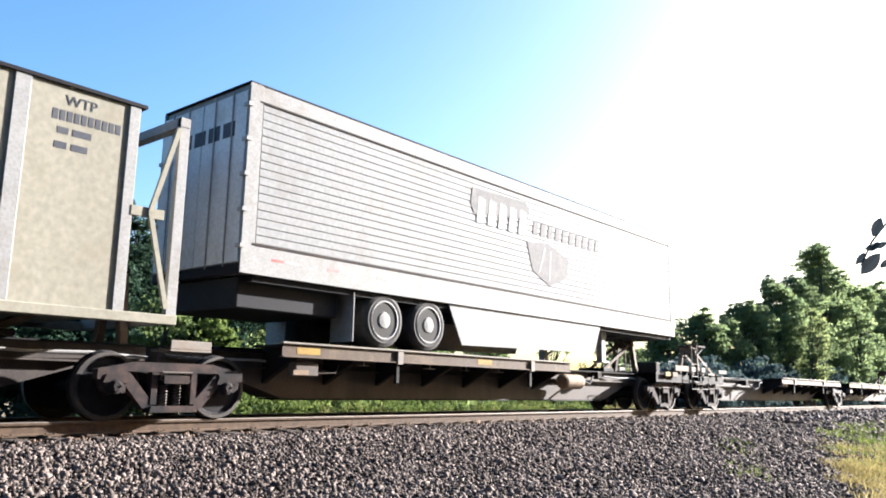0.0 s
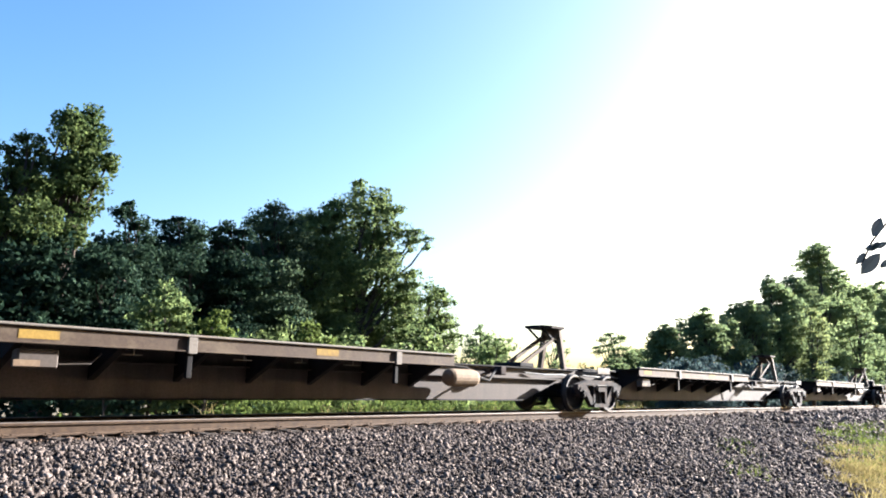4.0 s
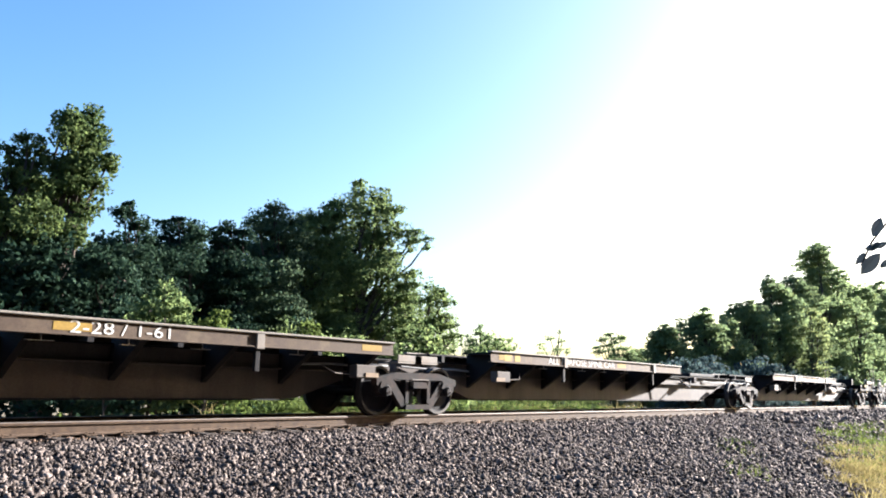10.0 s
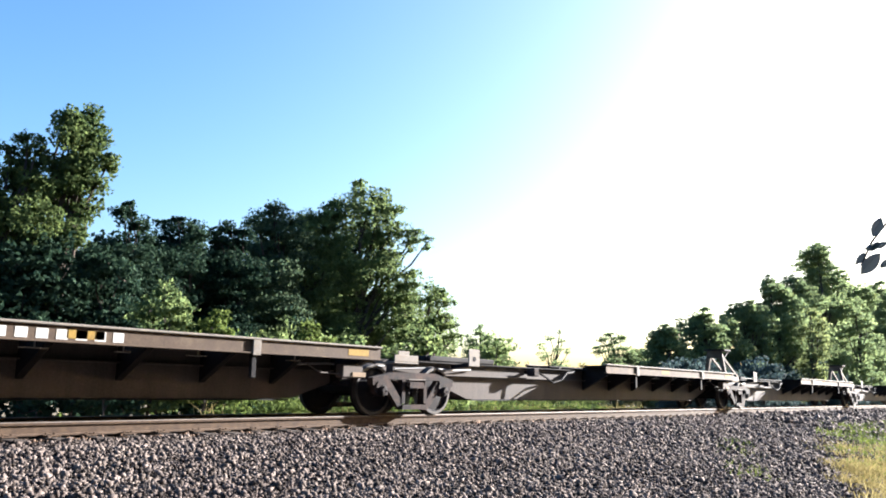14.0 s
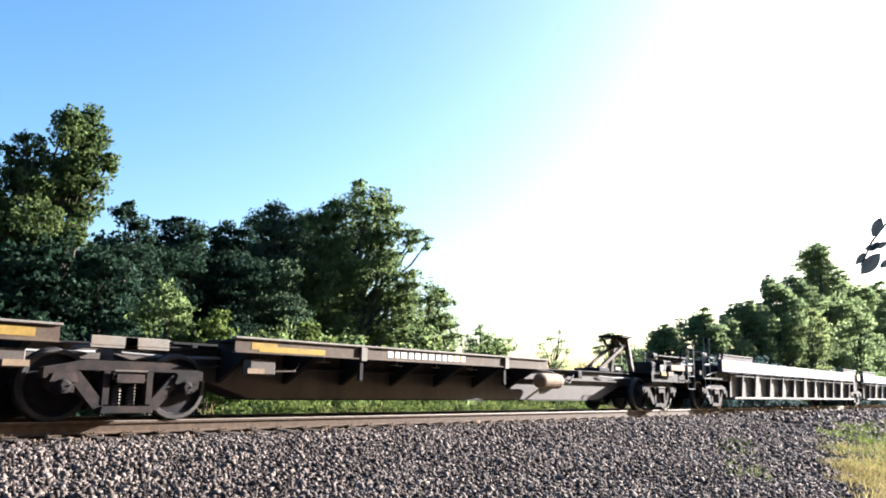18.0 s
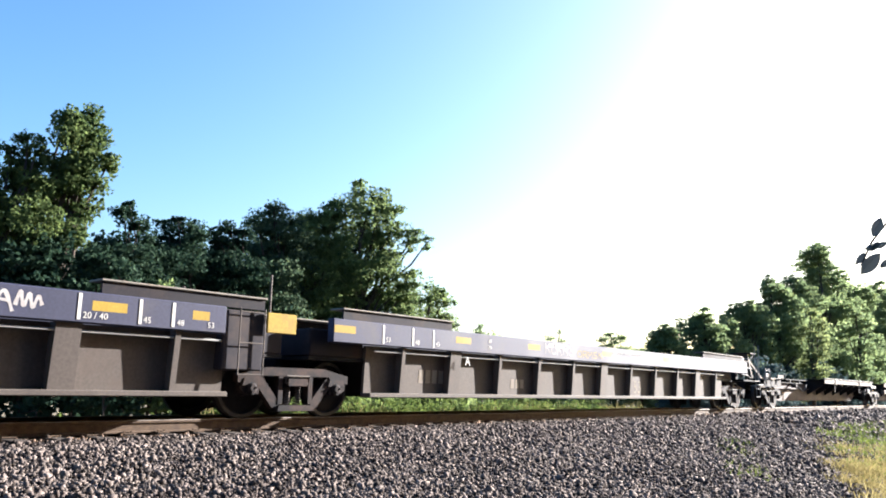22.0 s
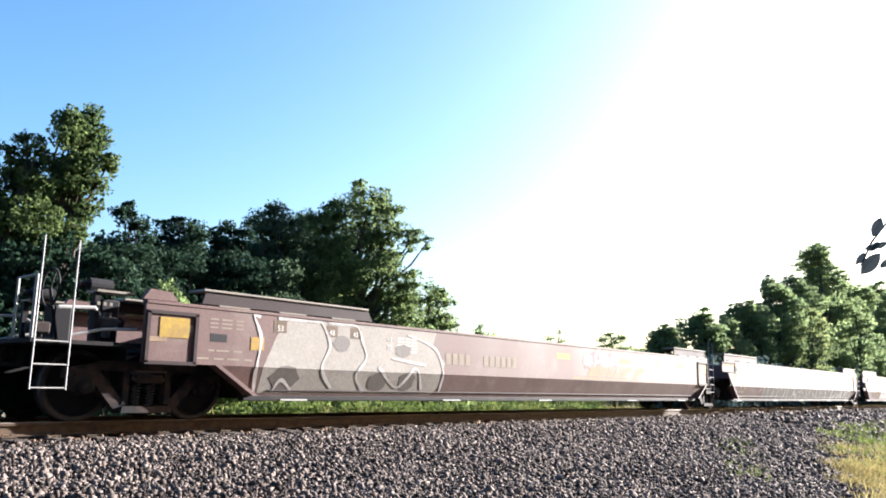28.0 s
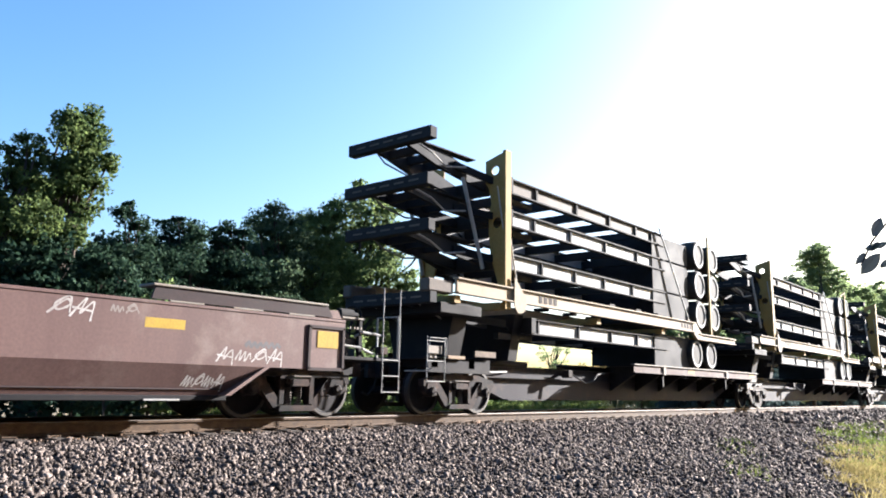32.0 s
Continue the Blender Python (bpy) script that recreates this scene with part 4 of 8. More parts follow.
def spine_unit(length, sill_material="sill", body="spine", a=2.1, b=11.2, tank=True, folded=False, plates=0.0, lift=0.0, back=0.5, label="empty skeleton flat car platform with a dark centre spine"):
    """One platform of a skeleton car: centre spine, wheel runways on brackets, no deck between them. The trailer's wheels stand towards x = 0. lift: how much higher the runways stand; back: the hitch's distance from the far end."""
    t = thing("spine_car", label, "rail car", group="platforms of the spine cars")
    L = length
    bm = mesh()
    plate(bm, [(0.1, 0.72), (1.15, 0.72), (2.5, 0.31), (2.75, 0.30), (L - 2.75, 0.30), (L - 2.5, 0.31), (L - 1.15, 0.72), (L - 0.1, 0.72), (L - 0.1, 1.06), (0.1, 1.06)], -0.36, 0.36)
    part("spine", bm, M[body], t, "deep box-section centre spine")
    bm = mesh()
    box(bm, 0.15, L - 0.15, -0.46, 0.46, 1.062, 1.085)
    part("spine_cap", bm, M["steel"], t)
    for side in (-1, 1):
        bm = mesh()
        box(bm, 1.0, L - 1.0, min(side * 0.362, side * 0.47), max(side * 0.362, side * 0.47), 0.80, 0.825)
        part("spine_ledge", bm, M[body], t, "narrow ledge along the spine")
    bm = mesh()
    box(bm, 2.6, L - 2.6, -0.44, 0.44, 0.272, 0.298)
    part("spine_foot", bm, M["steel"], t)
    for x in (1.4, L - 1.4):
        for side in (-1, 1):
            bm = mesh()
            path_rod(bm, [(x - 1.2, side * 0.40, 0.95), (x - 0.5, side * 0.47, 0.92), (x + 0.4, side * 0.47, 0.94), (x + 1.3, side * 0.40, 0.90)], 0.022)
            part("air_pipe", bm, M["galvanised"], t, "pale air pipe along the spine")
    h = lift
    pocket = a + 0.30 * (b - a)
    for side in (-1, 1):
        def across(p, q):
            return min(side * p, side * q), max(side * p, side * q)
        bm = mesh()
        box(bm, a, b, side * 0.48, side * 1.27, 1.15 + h, 1.185 + h)
        part("runway", bm, M["steel"], t, "steel runway for trailer wheels")
        bm = mesh()
        box(bm, a, b, *across(1.255, 1.275), 1.0 + h, 1.19 + h)
        box(bm, a, b, *across(1.20, 1.305), 0.978 + h, 1.0 + h, 0.004)
        part("side_sill", bm, M[sill_material], t, "side sill of the runway")
        bm = mesh()
        box(bm, a - 0.02, b + 0.02, *across(1.19, 1.315), 1.192 + h, 1.228 + h, 0.008)
        part("curb", bm, M["deck"], t, "worn pale top edge")
        # brackets take the near-black steel to paint the shade under the runway
        for k in range(7):
            x = a + 0.35 + (b - a - 0.7) * k / 6
            bm = mesh()
            plate(bm, [(side * 0.37, 0.55), (side * 0.37, 1.15 + h), (side * 1.25, 1.15 + h), (side * 1.25, 1.0 + h)], x - 0.05, x + 0.05, "x")
            part("bracket", bm, M["steel"], t)
        for k in range(2):
            x = a + (0.3, 0.58 * (b - a))[k]
            bm = mesh()
            box(bm, x, x + 0.5, *across(1.276, 1.279), 1.04 + h, 1.15 + h)
            part("marking", bm, M["mark"], t, "faded yellow painted marking")
        for x in (pocket, a + 0.80 * (b - a)):
            bm = mesh()
            box(bm, x, x + 0.15, *across(1.276, 1.318), 0.95 + h, 1.19 + h, 0.006)
            part("stake_pocket", bm, M["deck"], t, "pale pocket plate on the sill")
            bm = mesh()
            box(bm, x + 0.03, x + 0.12, *across(1.18, 1.25), 0.60 + h, 0.97 + h, 0.01)
            part("pocket_web", bm, M["steel"], t)
        for x, w in ((pocket - 0.9, 0.26), (pocket + 0.9, 0.3), (pocket + 2.1, 0.2), (pocket + 3.2, 0.34)):
            bm = mesh()
            box(bm, x, x + w, *across(1.13, 1.21), 0.895 + h, 0.91 + h)
            rod(bm, (x + w * 0.5, side * 1.2, 0.90 + h), (x + w * 0.5, side * 1.2, 0.985 + h), 0.012, 6)
            part("tie_down", bm, M["deck"], t, "pale tie-down bar under the sill")
    # air brake pieces hung under the runway
    for side in (-1, 1):
        bm = mesh()
        box(bm, a + 0.35, a + 0.85, min(side * 1.0, side * 1.2), max(side * 1.0, side * 1.2), 0.68, 0.92, 0.02)
        vb = part("valve_box", bm, M["panel" if tank else "spine"], t, "dusty brake valve casing")
        bm = mesh()
        box(bm, a + 0.30, a + 0.62, min(side * 1.2, side * 1.215), max(side * 1.2, side * 1.215), 0.70, 0.78)
        part("valve_cover", bm, M["plate"], vb, "tan cover plate")
        bm = mesh()
        path_rod(bm, [(a + 0.85, side * 1.1, 0.74), (a + 1.3, side * 1.12, 0.76), (a + 1.5, side * 1.0, 0.9)], 0.014)
        part("brake_pipe", bm, M["panel"], t, "bent brake pipe")
    if tank:
        bm = mesh()
        lathe(bm, [(0.08, 0.0), (0.17, 0.05), (0.19, 0.12), (0.19, 0.88), (0.17, 0.95), (0.08, 1.0)], 18, "x")
        part("air_tank", bm, M["plate"], t, "cylindrical tan air reservoir", pose(b + 0.35, -0.78, 0.76))
    if folded:
        bm = mesh()
        box(bm, L - 3.6, L - 1.1, -0.35, 0.35, 1.09, 1.22, 0.03)
        rod(bm, (L - 1.2, -0.45, 1.16), (L - 1.2, 0.45, 1.16), 0.06)
        part("folded_hitch", bm, M["steel"], t, "hitch folded down on the spine")
    else:
        hitch(t, L - back)
    for side in (-1, 1) if plates else ():
        bm = mesh()
        box(bm, L - plates - 0.2, L - plates + 0.18, min(side * 1.02, side * 1.05), max(side * 1.02, side * 1.05), 1.0, 1.37, 0.01)
        ep = part("end_plate", bm, M["deck"], t, "pale plate with a black disc as its round hole")
        # black disc on the solid plate, painting the dark inside of a hole
        bm = mesh()
        lathe(bm, [(0.055, side * 1.052), (0.055, side * 1.056)], 14)
        part("hole", bm, M["black"], ep, at=pose(L - plates - 0.01, 0, 1.16))
        bm = mesh()
        beam(bm, (L - plates - 0.05, side * 0.4, 1.0), (L - plates - 0.05, side * 1.0, 1.05), 0.08, 0.08)
        part("plate_bracket", bm, M["steel"], t)
    # hoses and a valve on the bare stretch past the runway
    for side in (-1, 1):
        x = b + 1.5
        bm = mesh()
        path_rod(bm, [(x - 1.0, side * 0.62, 1.02), (x - 0.4, side * 0.72, 0.98), (x, side * 0.80, 0.78), (x + 0.35, side * 0.78, 0.72), (x + 0.6, side * 0.70, 0.86), (x + 0.9, side * 0.60, 1.0)], 0.026)
        part("brake_hose", bm, M["rubber"], t, "sagging black brake hose")
        bm = mesh()
        box(bm, x + 0.9, x + 1.12, min(side * 0.5, side * 0.72), max(side * 0.5, side * 0.72), 0.86, 1.06, 0.02)
        rod(bm, (x + 1.0, side * 0.37, 0.96), (x + 1.0, side * 0.55, 0.96), 0.05, 8)
        part("valve", bm, M["bogie"], t, "cut-out valve")
    # raised pad over the truck
    for side in (-1, 1):
        bm = mesh()
        box(bm, -0.1, 0.58, side * 0.5, side * 1.05, 0.99, 1.02)
        box(bm, -0.1, 0.58, min(side * 1.02, side * 1.05), max(side * 1.02, side * 1.05), 1.02, 1.15, 0.008)
        part("step_plate", bm, M["deck"], t, "worn pale step plate")
    return t


def hitch(t, x):
    """A raised trailer hitch: post, strut down towards the middle of the car, head plate that reaches back over the strut."""
    h = mesh()
    plate(h, [(-0.44, 1.08), (-0.28, 2.15), (0.28, 2.15), (0.44, 1.08), (0.31, 1.08), (0.17, 1.88), (-0.17, 1.88), (-0.31, 1.08)], x - 0.06, x + 0.06, "x")
    post = part("hitch", h, M["sill"], t, "raised trailer hitch stand")
    for side in (-0.22, 0.22):
        bm = mesh()
        beam(bm, (x - 0.05, side, 1.98), (x - 1.8, side, 1.15), 0.06, 0.09)
        part("strut", bm, M["sill"], post, "sloping brace")
        bm = mesh()
        beam(bm, (x - 0.78, side, 2.14), (x - 0.1, side, 1.78), 0.04, 0.05)
        part("knee", bm, M["steel"], post)
    bm = mesh()
    plate(bm, [(x - 0.90, 0.26), (x - 0.62, 0.40), (x + 0.02, 0.40), (x + 0.12, 0.2), (x + 0.12, -0.2), (x + 0.02, -0.40), (x - 0.62, -0.40), (x - 0.90, -0.26)], 2.155, 2.215, "z")
    part("head_plate", bm, M["bogie"], post, "worn fifth-wheel plate")
    bm = mesh()
    box(bm, x - 2.1, x - 1.5, -0.42, 0.42, 1.086, 1.2, 0.02)
    part("strut_base", bm, M["steel"], post)


def car_end(t, x, direction, reach=1.1):
    """What an outer end carries: low platform, ladders, rails, coupler. direction: +1 where the car ends towards +x; reach: how far out the ladders stand."""
    d = direction
    tall = reach > 1.4
    xs = lambda q: x + d * q
    def span(p, q):
        return min(xs(p), xs(q)), max(xs(p), xs(q))
    def across(side, p, q):
        return min(side * p, side * q), max(side * p, side * q)
    bm = mesh()
    box(bm, *span(0.2, reach + 0.1), -0.42, 0.42, 0.72, 1.04, 0.02)
    part("draft_sill", bm, M["steel"], t)
    bm = mesh()
    box(bm, *span(-0.6, reach + 0.25), -1.2, 1.2, 1.10, 1.14)
    part("end_deck", bm, M["steel"], t)
    for q in (-0.3, reach - 0.2):
        bm = mesh()
        box(bm, *span(q, q + 0.2), -1.2, 1.2, 0.94, 1.10)
        part("cross_beam", bm, M["steel"], t)
    for side in (-1, 1):
        # beam made deeper, down to 0.84, to cast shade on the truck
        bm = mesh()
        box(bm, *span(-0.85, reach + 0.1), *across(side, 1.17, 1.2), 0.84, 1.14, 0.006)
        part("edge_beam", bm, M["steel"], t)
        if tall:
            bm = mesh()
            box(bm, *span(0.36, 1.41), *across(side, 1.25, 1.29), 1.20, 1.37, 0.01)
            part("end_sill", bm, M["plate"], t, "faded tan end sill plate")
            for q in (0.5, 1.25):
                bm = mesh()
                box(bm, *span(q, q + 0.1), *across(side, 1.17, 1.25), 1.10, 1.30)
                part("sill_bracket", bm, M["steel"], t)
            bm = mesh()
            box(bm, *span(0.14, 0.52), *across(side, 1.25, 1.29), 1.01, 1.15, 0.01)
            part("low_plate", bm, M["sill"], t, "brown end plate with a worn pale patch")
            bm = mesh()
            box(bm, *span(-0.36, 0.0), *across(side, 1.25, 1.29), 1.02, 1.15, 0.01)
            part("low_plate", bm, M["mark"], t, "dull yellow plate")
        else:
            bm = mesh()
            box(bm, *span(-0.95, -0.2), *across(side, 1.25, 1.29), 1.19, 1.32, 0.01)
            part("end_sill", bm, M["sill"], t, "worn brown end sill plate")
            bm = mesh()
            box(bm, *span(0.1, 0.66), *across(side, 1.23, 1.27), 1.12, 1.19, 0.008)
            part("low_plate", bm, M["plate"], t, "narrow tan plate")
        bm = mesh()
        box(bm, *span(reach - 0.22, reach + 0.2), *across(side, 1.24, 1.29), 1.20, 1.36, 0.01)
        box(bm, *span(reach - 0.1, reach + 0.1), *across(side, 1.16, 1.25), 1.12, 1.26)
        part("corner_plate", bm, M["deck"], t, "pale corner plate")
        ladder(t, xs(reach), side * 1.32, 0.64, 1.50, 0.54, 0.04, 3)
        if tall:
            bm = mesh()
            rod(bm, (xs(reach + 0.28), side * 1.28, 1.1), (xs(reach + 0.30), side * 1.28, 2.12), 0.022, 6)
            rod(bm, (xs(reach + 0.28), side * 1.1, 1.1), (xs(reach + 0.30), side * 1.1, 2.12), 0.018, 6)
            rod(bm, (xs(reach + 0.3), side * 1.28, 2.1), (xs(reach + 0.3), side * 1.1, 2.1), 0.018, 6)
            rod(bm, (xs(reach - 0.2), side * 1.28, 1.97), (xs(reach + 0.3), side * 1.28, 1.95), 0.013, 6)
            part("end_post", bm, M["sill"], t, "rusty upright end post")
        bm = mesh()
        top = 1.47 if tall else 1.52
        p, q = (-0.04, 0.41) if tall else (reach - 0.42, reach + 0.1)
        path_rod(bm, [(xs(p), side * 1.24, 1.13), (xs(p), side * 1.24, top), (xs(q), side * 1.24, top), (xs(q), side * 1.24, 1.13)], 0.012)
        part("grab_rail", bm, M["galvanised"], t, "thin grab rail")
        bm = mesh()
        path_rod(bm, [(xs(reach + 0.05), side * 1.26, 0.92), (xs(reach + 0.2), side * 1.2, 0.86), (xs(reach + 0.24), side * 0.7, 0.86)], 0.014)
        part("uncoupling_lever", bm, M["galvanised"], t, "bent uncoupling lever")
    bm = mesh()
    box(bm, *span(reach, reach + 0.3), -0.12, 0.12, 0.76, 0.98, 0.02)
    plate(bm, [(xs(reach + 0.22), -0.2), (xs(reach + 0.48), -0.2), (xs(reach + 0.55), -0.02), (xs(reach + 0.42), 0.03), (xs(reach + 0.44), 0.2), (xs(reach + 0.22), 0.14)], 0.72, 1.0, "z")
    part("coupler", bm, M["bogie"], t, "knuckle coupler")
    bm = mesh()
    path_rod(bm, [(xs(reach), -0.3, 0.76), (xs(reach + 0.1), -0.3, 0.5), (xs(reach + 0.3), -0.28, 0.36), (xs(reach + 0.5), -0.22, 0.42)], 0.028)
    part("air_hose", bm, M["rubber"], t, "black brake hose")
    if tall:
        bm = mesh()
        box(bm, *span(1.0, 1.3), -0.35, 0.35, 1.14, 1.50, 0.03)
        part("brake_box", bm, M["steel"], t, "dark brake gear housing")
        for side in (-1, 1):
            bm = mesh()
            ring = [(0.22 * math.cos(q * math.pi / 8), 0.22 * math.sin(q * math.pi / 8)) for q in range(17)]
            y = side * 0.85
            path_rod(bm, [(xs(reach + 0.36), y + c, 1.9 + s) for c, s in ring], 0.014)
            for q in range(3):
                c, s = math.cos(q * 2.09), math.sin(q * 2.09)
                rod(bm, (xs(reach + 0.36), y, 1.9), (xs(reach + 0.36), y + 0.21 * c, 1.9 + 0.21 * s), 0.010, 6)
            rod(bm, (xs(reach + 0.36), y, 1.9), (xs(reach + 0.2), y, 1.12), 0.02)
            part("brake_wheel", bm, M["steel"], t, "hand brake wheel")


def spine_car(trucks, spans, turned, hitched, bright=(), plates=(), lift=0.0, back=0.5, body="spine", label="empty skeleton flat car platform with a dark centre spine"):
    """A whole spine car from its truck places. spans: where each unit's runway begins and ends; turned: units whose runways stand at the +x end; hitched: units with a raised hitch."""
    made = []
    for k, (p, q) in enumerate(zip(trucks, trucks[1:])):
        L = q - p
        t = spine_unit(L, "maroon" if body == "navy" else "ochre_sill" if k in bright else "sill", body, *spans[k], tank=(k % 2 == 0 or k == len(trucks) - 2), folded=k not in hitched, plates=plates[k] if plates else 0.0, lift=lift, back=back[k] if isinstance(back, tuple) else back, label=label)
        flip = k in turned
        first, last = k == 0, k == len(trucks) - 2
        if first:
            car_end(t, L if flip else 0.0, 1 if flip else -1, 1.1)
        if last:
            car_end(t, 0.0 if flip else L, -1 if flip else 1, 1.78)
        CARS.append((t, (q if flip else p) + 0.25, flip))
        made.append(t)
    for u in trucks:
        truck(u + 0.25)
    return made


# ---- well cars ----
def skin_y(z, crease=0.80, out=1.40, foot=1.20):
    """How far the side of a sloping-sided well car stands out at height z."""
    return out if z > crease else foot + (out - foot) * max(0.0, (z - 0.36)) / (crease - 0.36)


def smooth_well(L, paint, top=1.62, crease=0.80, left_end=None, right_end=None, label="", marks=()):
    """A well car unit with smooth sides, the lower half leaning in."""
    t = thing("well_car", label, "rail car", group="well cars of the train")
    x0 = 0.75 if left_end is None else -left_end
    x1 = L - 0.75 if right_end is None else L + right_end
    for side in (-1, 1):
        y = side * 1.40
        bm = mesh()
        if left_end is None:
            plate(bm, [(x0 - 0.2, 1.27), (1.10, 1.27), (1.52, crease), (x1, crease), (x1, top - 0.03), (x0 - 0.2, top - 0.03)], min(y, y - side * 0.06), max(y, y - side * 0.06))
        else:
            box(bm, x0, x1, min(y, y - side * 0.06), max(y, y - side * 0.06), crease, top - 0.03)
        wall = part("side_wall", bm, M[paint], t, "smooth upper side wall")
        bm = mesh()
        box(bm, x0, x1, min(y + side * 0.012, y - side * 0.12), max(y + side * 0.012, y - side * 0.12), top - 0.03, top + 0.02, 0.008)
        part("top_chord", bm, M[paint], t)
        bm = mesh()
        foot0 = (1.52, 1.95) if left_end is None else (0.85, 1.55)
        outer = [(foot0[0], crease), (foot0[1], 0.36), (L - 1.55, 0.36), (L - 0.85, crease)]
        lo = [bm.verts.new((x, side * skin_y(z, crease), z)) for x, z in outer]
        hi = [bm.verts.new((x, side * (skin_y(z, crease) - 0.05), z)) for x, z in outer]
        bm.faces.new(lo)
        bm.faces.new(hi[::-1])
        for i in range(4):
            j = (i + 1) % 4
            bm.faces.new((lo[i], lo[j], hi[j], hi[i]))
        part("lower_wall", bm, M[paint], t, "lower side wall leaning inwards")
        if marks:
            bm = mesh()
            yb, yt = skin_y(0.445, crease), skin_y(0.46, crease)
            plate(bm, [(side * (yb - 0.01), 0.445), (side * (yb + 0.014), 0.442), (side * (yt + 0.004), 0.46)], 1.95, L - 1.6, "x")
            part("lap_seam", bm, M["walk_web"], t, "dark lap seam along the foot of the wall")
        bm = mesh()
        box(bm, 1.5, L - 1.5, min(side * 1.08, side * 1.235), max(side * 1.08, side * 1.235), 0.28, 0.36, 0.01)
        part("bottom_sill", bm, M["steel"], t, "dark bottom sill")
        # short pale bars added as the sunlit spots along the sill
        for q in range(5):
            bm = mesh()
            xq = 2.2 + (L - 4.8) * q / 4 + 0.3 * math.sin(q * 2.6)
            box(bm, xq, xq + 0.55, min(side * 1.236, side * 1.262), max(side * 1.236, side * 1.262), 0.285, 0.31)
            part("sill_flange", bm, M["galvanised"], t, "short flange, a sunlit spot put in its pale colour")
        for s, xe, run in ((1, foot0[0], foot0[1] - foot0[0]), (-1, L - 0.85, 0.7)):
            bm = mesh()
            plate(bm, [(xe, crease), (xe + s * 0.10, crease), (xe + s * (run + 0.1), 0.36), (xe + s * run, 0.36)], side * 1.20, side * 1.415)
            part("end_rib", bm, M[paint], t)
        # raised walkways over both ends
        spans = ((0.9, 4.25) if left_end is None else (0.6, 4.0), (17.15, 19.6) if right_end is None else (17.5, 20.75)) if marks else ((x0 + 0.1, x0 + 3.0), (x1 - 3.0, x1 - 0.1))
        for xa, xb in spans:
            bm = mesh()
            box(bm, xa, xb, min(side * 0.95, side * 1.375), max(side * 0.95, side * 1.375), top + 0.23, top + 0.27, 0.01)
            part("walkway", bm, M["deck"], t, "worn pale edge of the raised walkway")
            bm = mesh()
            inner = 1.31 if marks else 1.24
            plate(bm, [(xa, top + 0.05), (xb + 0.12, top + 0.05), (xb, top + 0.229), (xa + 0.05, top + 0.229)], side * inner, side * (inner + 0.04))
            web = part("walkway_web", bm, M["walk_web"], t, "dark red-brown web under the walkway")
            for k in range(3):
                x = xa + 0.25 + (xb - xa - 0.5) * k / 2.6
                bm = mesh()
                box(bm, x, x + 0.55, min(side * 1.36, side * 1.415), max(side * 1.36, side * 1.415), top + 0.021, top + 0.045)
                part("slot_lip", bm, M["deck"], web, "pale lip of a slot under the walkway")
        # framed end panels with a placard
        if left_end is None:
            bm = mesh()
            for q in ((0.52, 1.80, 1.27, 1.30), (0.52, 1.80, top - 0.07, top - 0.04), (0.52, 0.56, 1.27, top - 0.05), (1.76, 1.82, 1.27, top - 0.05)):
                box(bm, q[0], q[1], min(y, y + side * 0.022), max(y, y + side * 0.022), q[2], q[3])
            part("panel_frame", bm, M["walk_web"], t, "dark frame of the end panel")
            bm = mesh()
            box(bm, 0.75, 1.75, min(y, y + side * 0.004), max(y, y + side * 0.004), top - 0.16, top - 0.08)
            part("marking", bm, M["mark"], t, "worn orange painted stripe")
            bm = mesh()
            box(bm, 1.62, 1.87, min(y, y + side * 0.004), max(y, y + side * 0.004), 0.99, 1.22)
            part("placard", bm, M["yellow"], t, "square yellow placard")
        for xa, bright in (((x0 + 0.02, marks),) if left_end is not None else ()) + ((x1 - 0.82, marks and right_end is not None),):
            bm = mesh()
            for q in ((xa, xa + 0.8, crease - 0.02, crease + 0.03), (xa, xa + 0.8, top - 0.16, top - 0.11), (xa, xa + 0.05, crease, top - 0.13), (xa + 0.75, xa + 0.8, crease, top - 0.13)):
                box(bm, q[0], q[1], min(y, y + side * 0.025), max(y, y + side * 0.025), q[2], q[3])
            part("panel_frame", bm, M["walk_web" if marks else paint], t)
            bm = mesh()
            box(bm, xa + 0.2, xa + 0.66, min(y, y + side * 0.008), max(y, y + side * 0.008), top - 0.48, top - 0.2)
            part("placard", bm, M["yellow" if marks else "sill"], t, "yellow placard" if marks else "brown placard")
        for xa in marks:
            bm = mesh()
            box(bm, xa, xa + 0.62, min(y, y + side * 0.001), max(y, y + side * 0.001), top - 0.36, top - 0.22)
            part("marking", bm, M["yellow"], t, "yellow painted block")
    bm = mesh()
    box(bm, 2.3, L - 2.3, -1.15, 1.15, 0.30, 0.36)
    part("well_floor", bm, M["steel"], t)
    for s, xe in ((1, 0.0), (-1, L)):
        bm = mesh()
        plate(bm, [(xe + s * 0.2, 0.97), (xe + s * 1.4, 0.97), (xe + s * 1.75, 0.32), (xe + s * 2.4, 0.36), (xe + s * 2.0, 1.06), (xe + s * 0.2, 1.06)], -1.1, 1.1)
        part("end_bulkhead", bm, M["steel"], t, "dark end structure over the truck")
        bm = mesh()
        plate(bm, [(xe + s * 1.9, 1.0), (xe + s * 2.0, 1.0), (xe + s * 2.0, top - 0.1), (xe + s * 1.9, top - 0.1)], -1.34, 1.34)
        part("bulkhead_plate", bm, M[paint], t)
    ends(t, L, left_end, right_end, top)
    return t


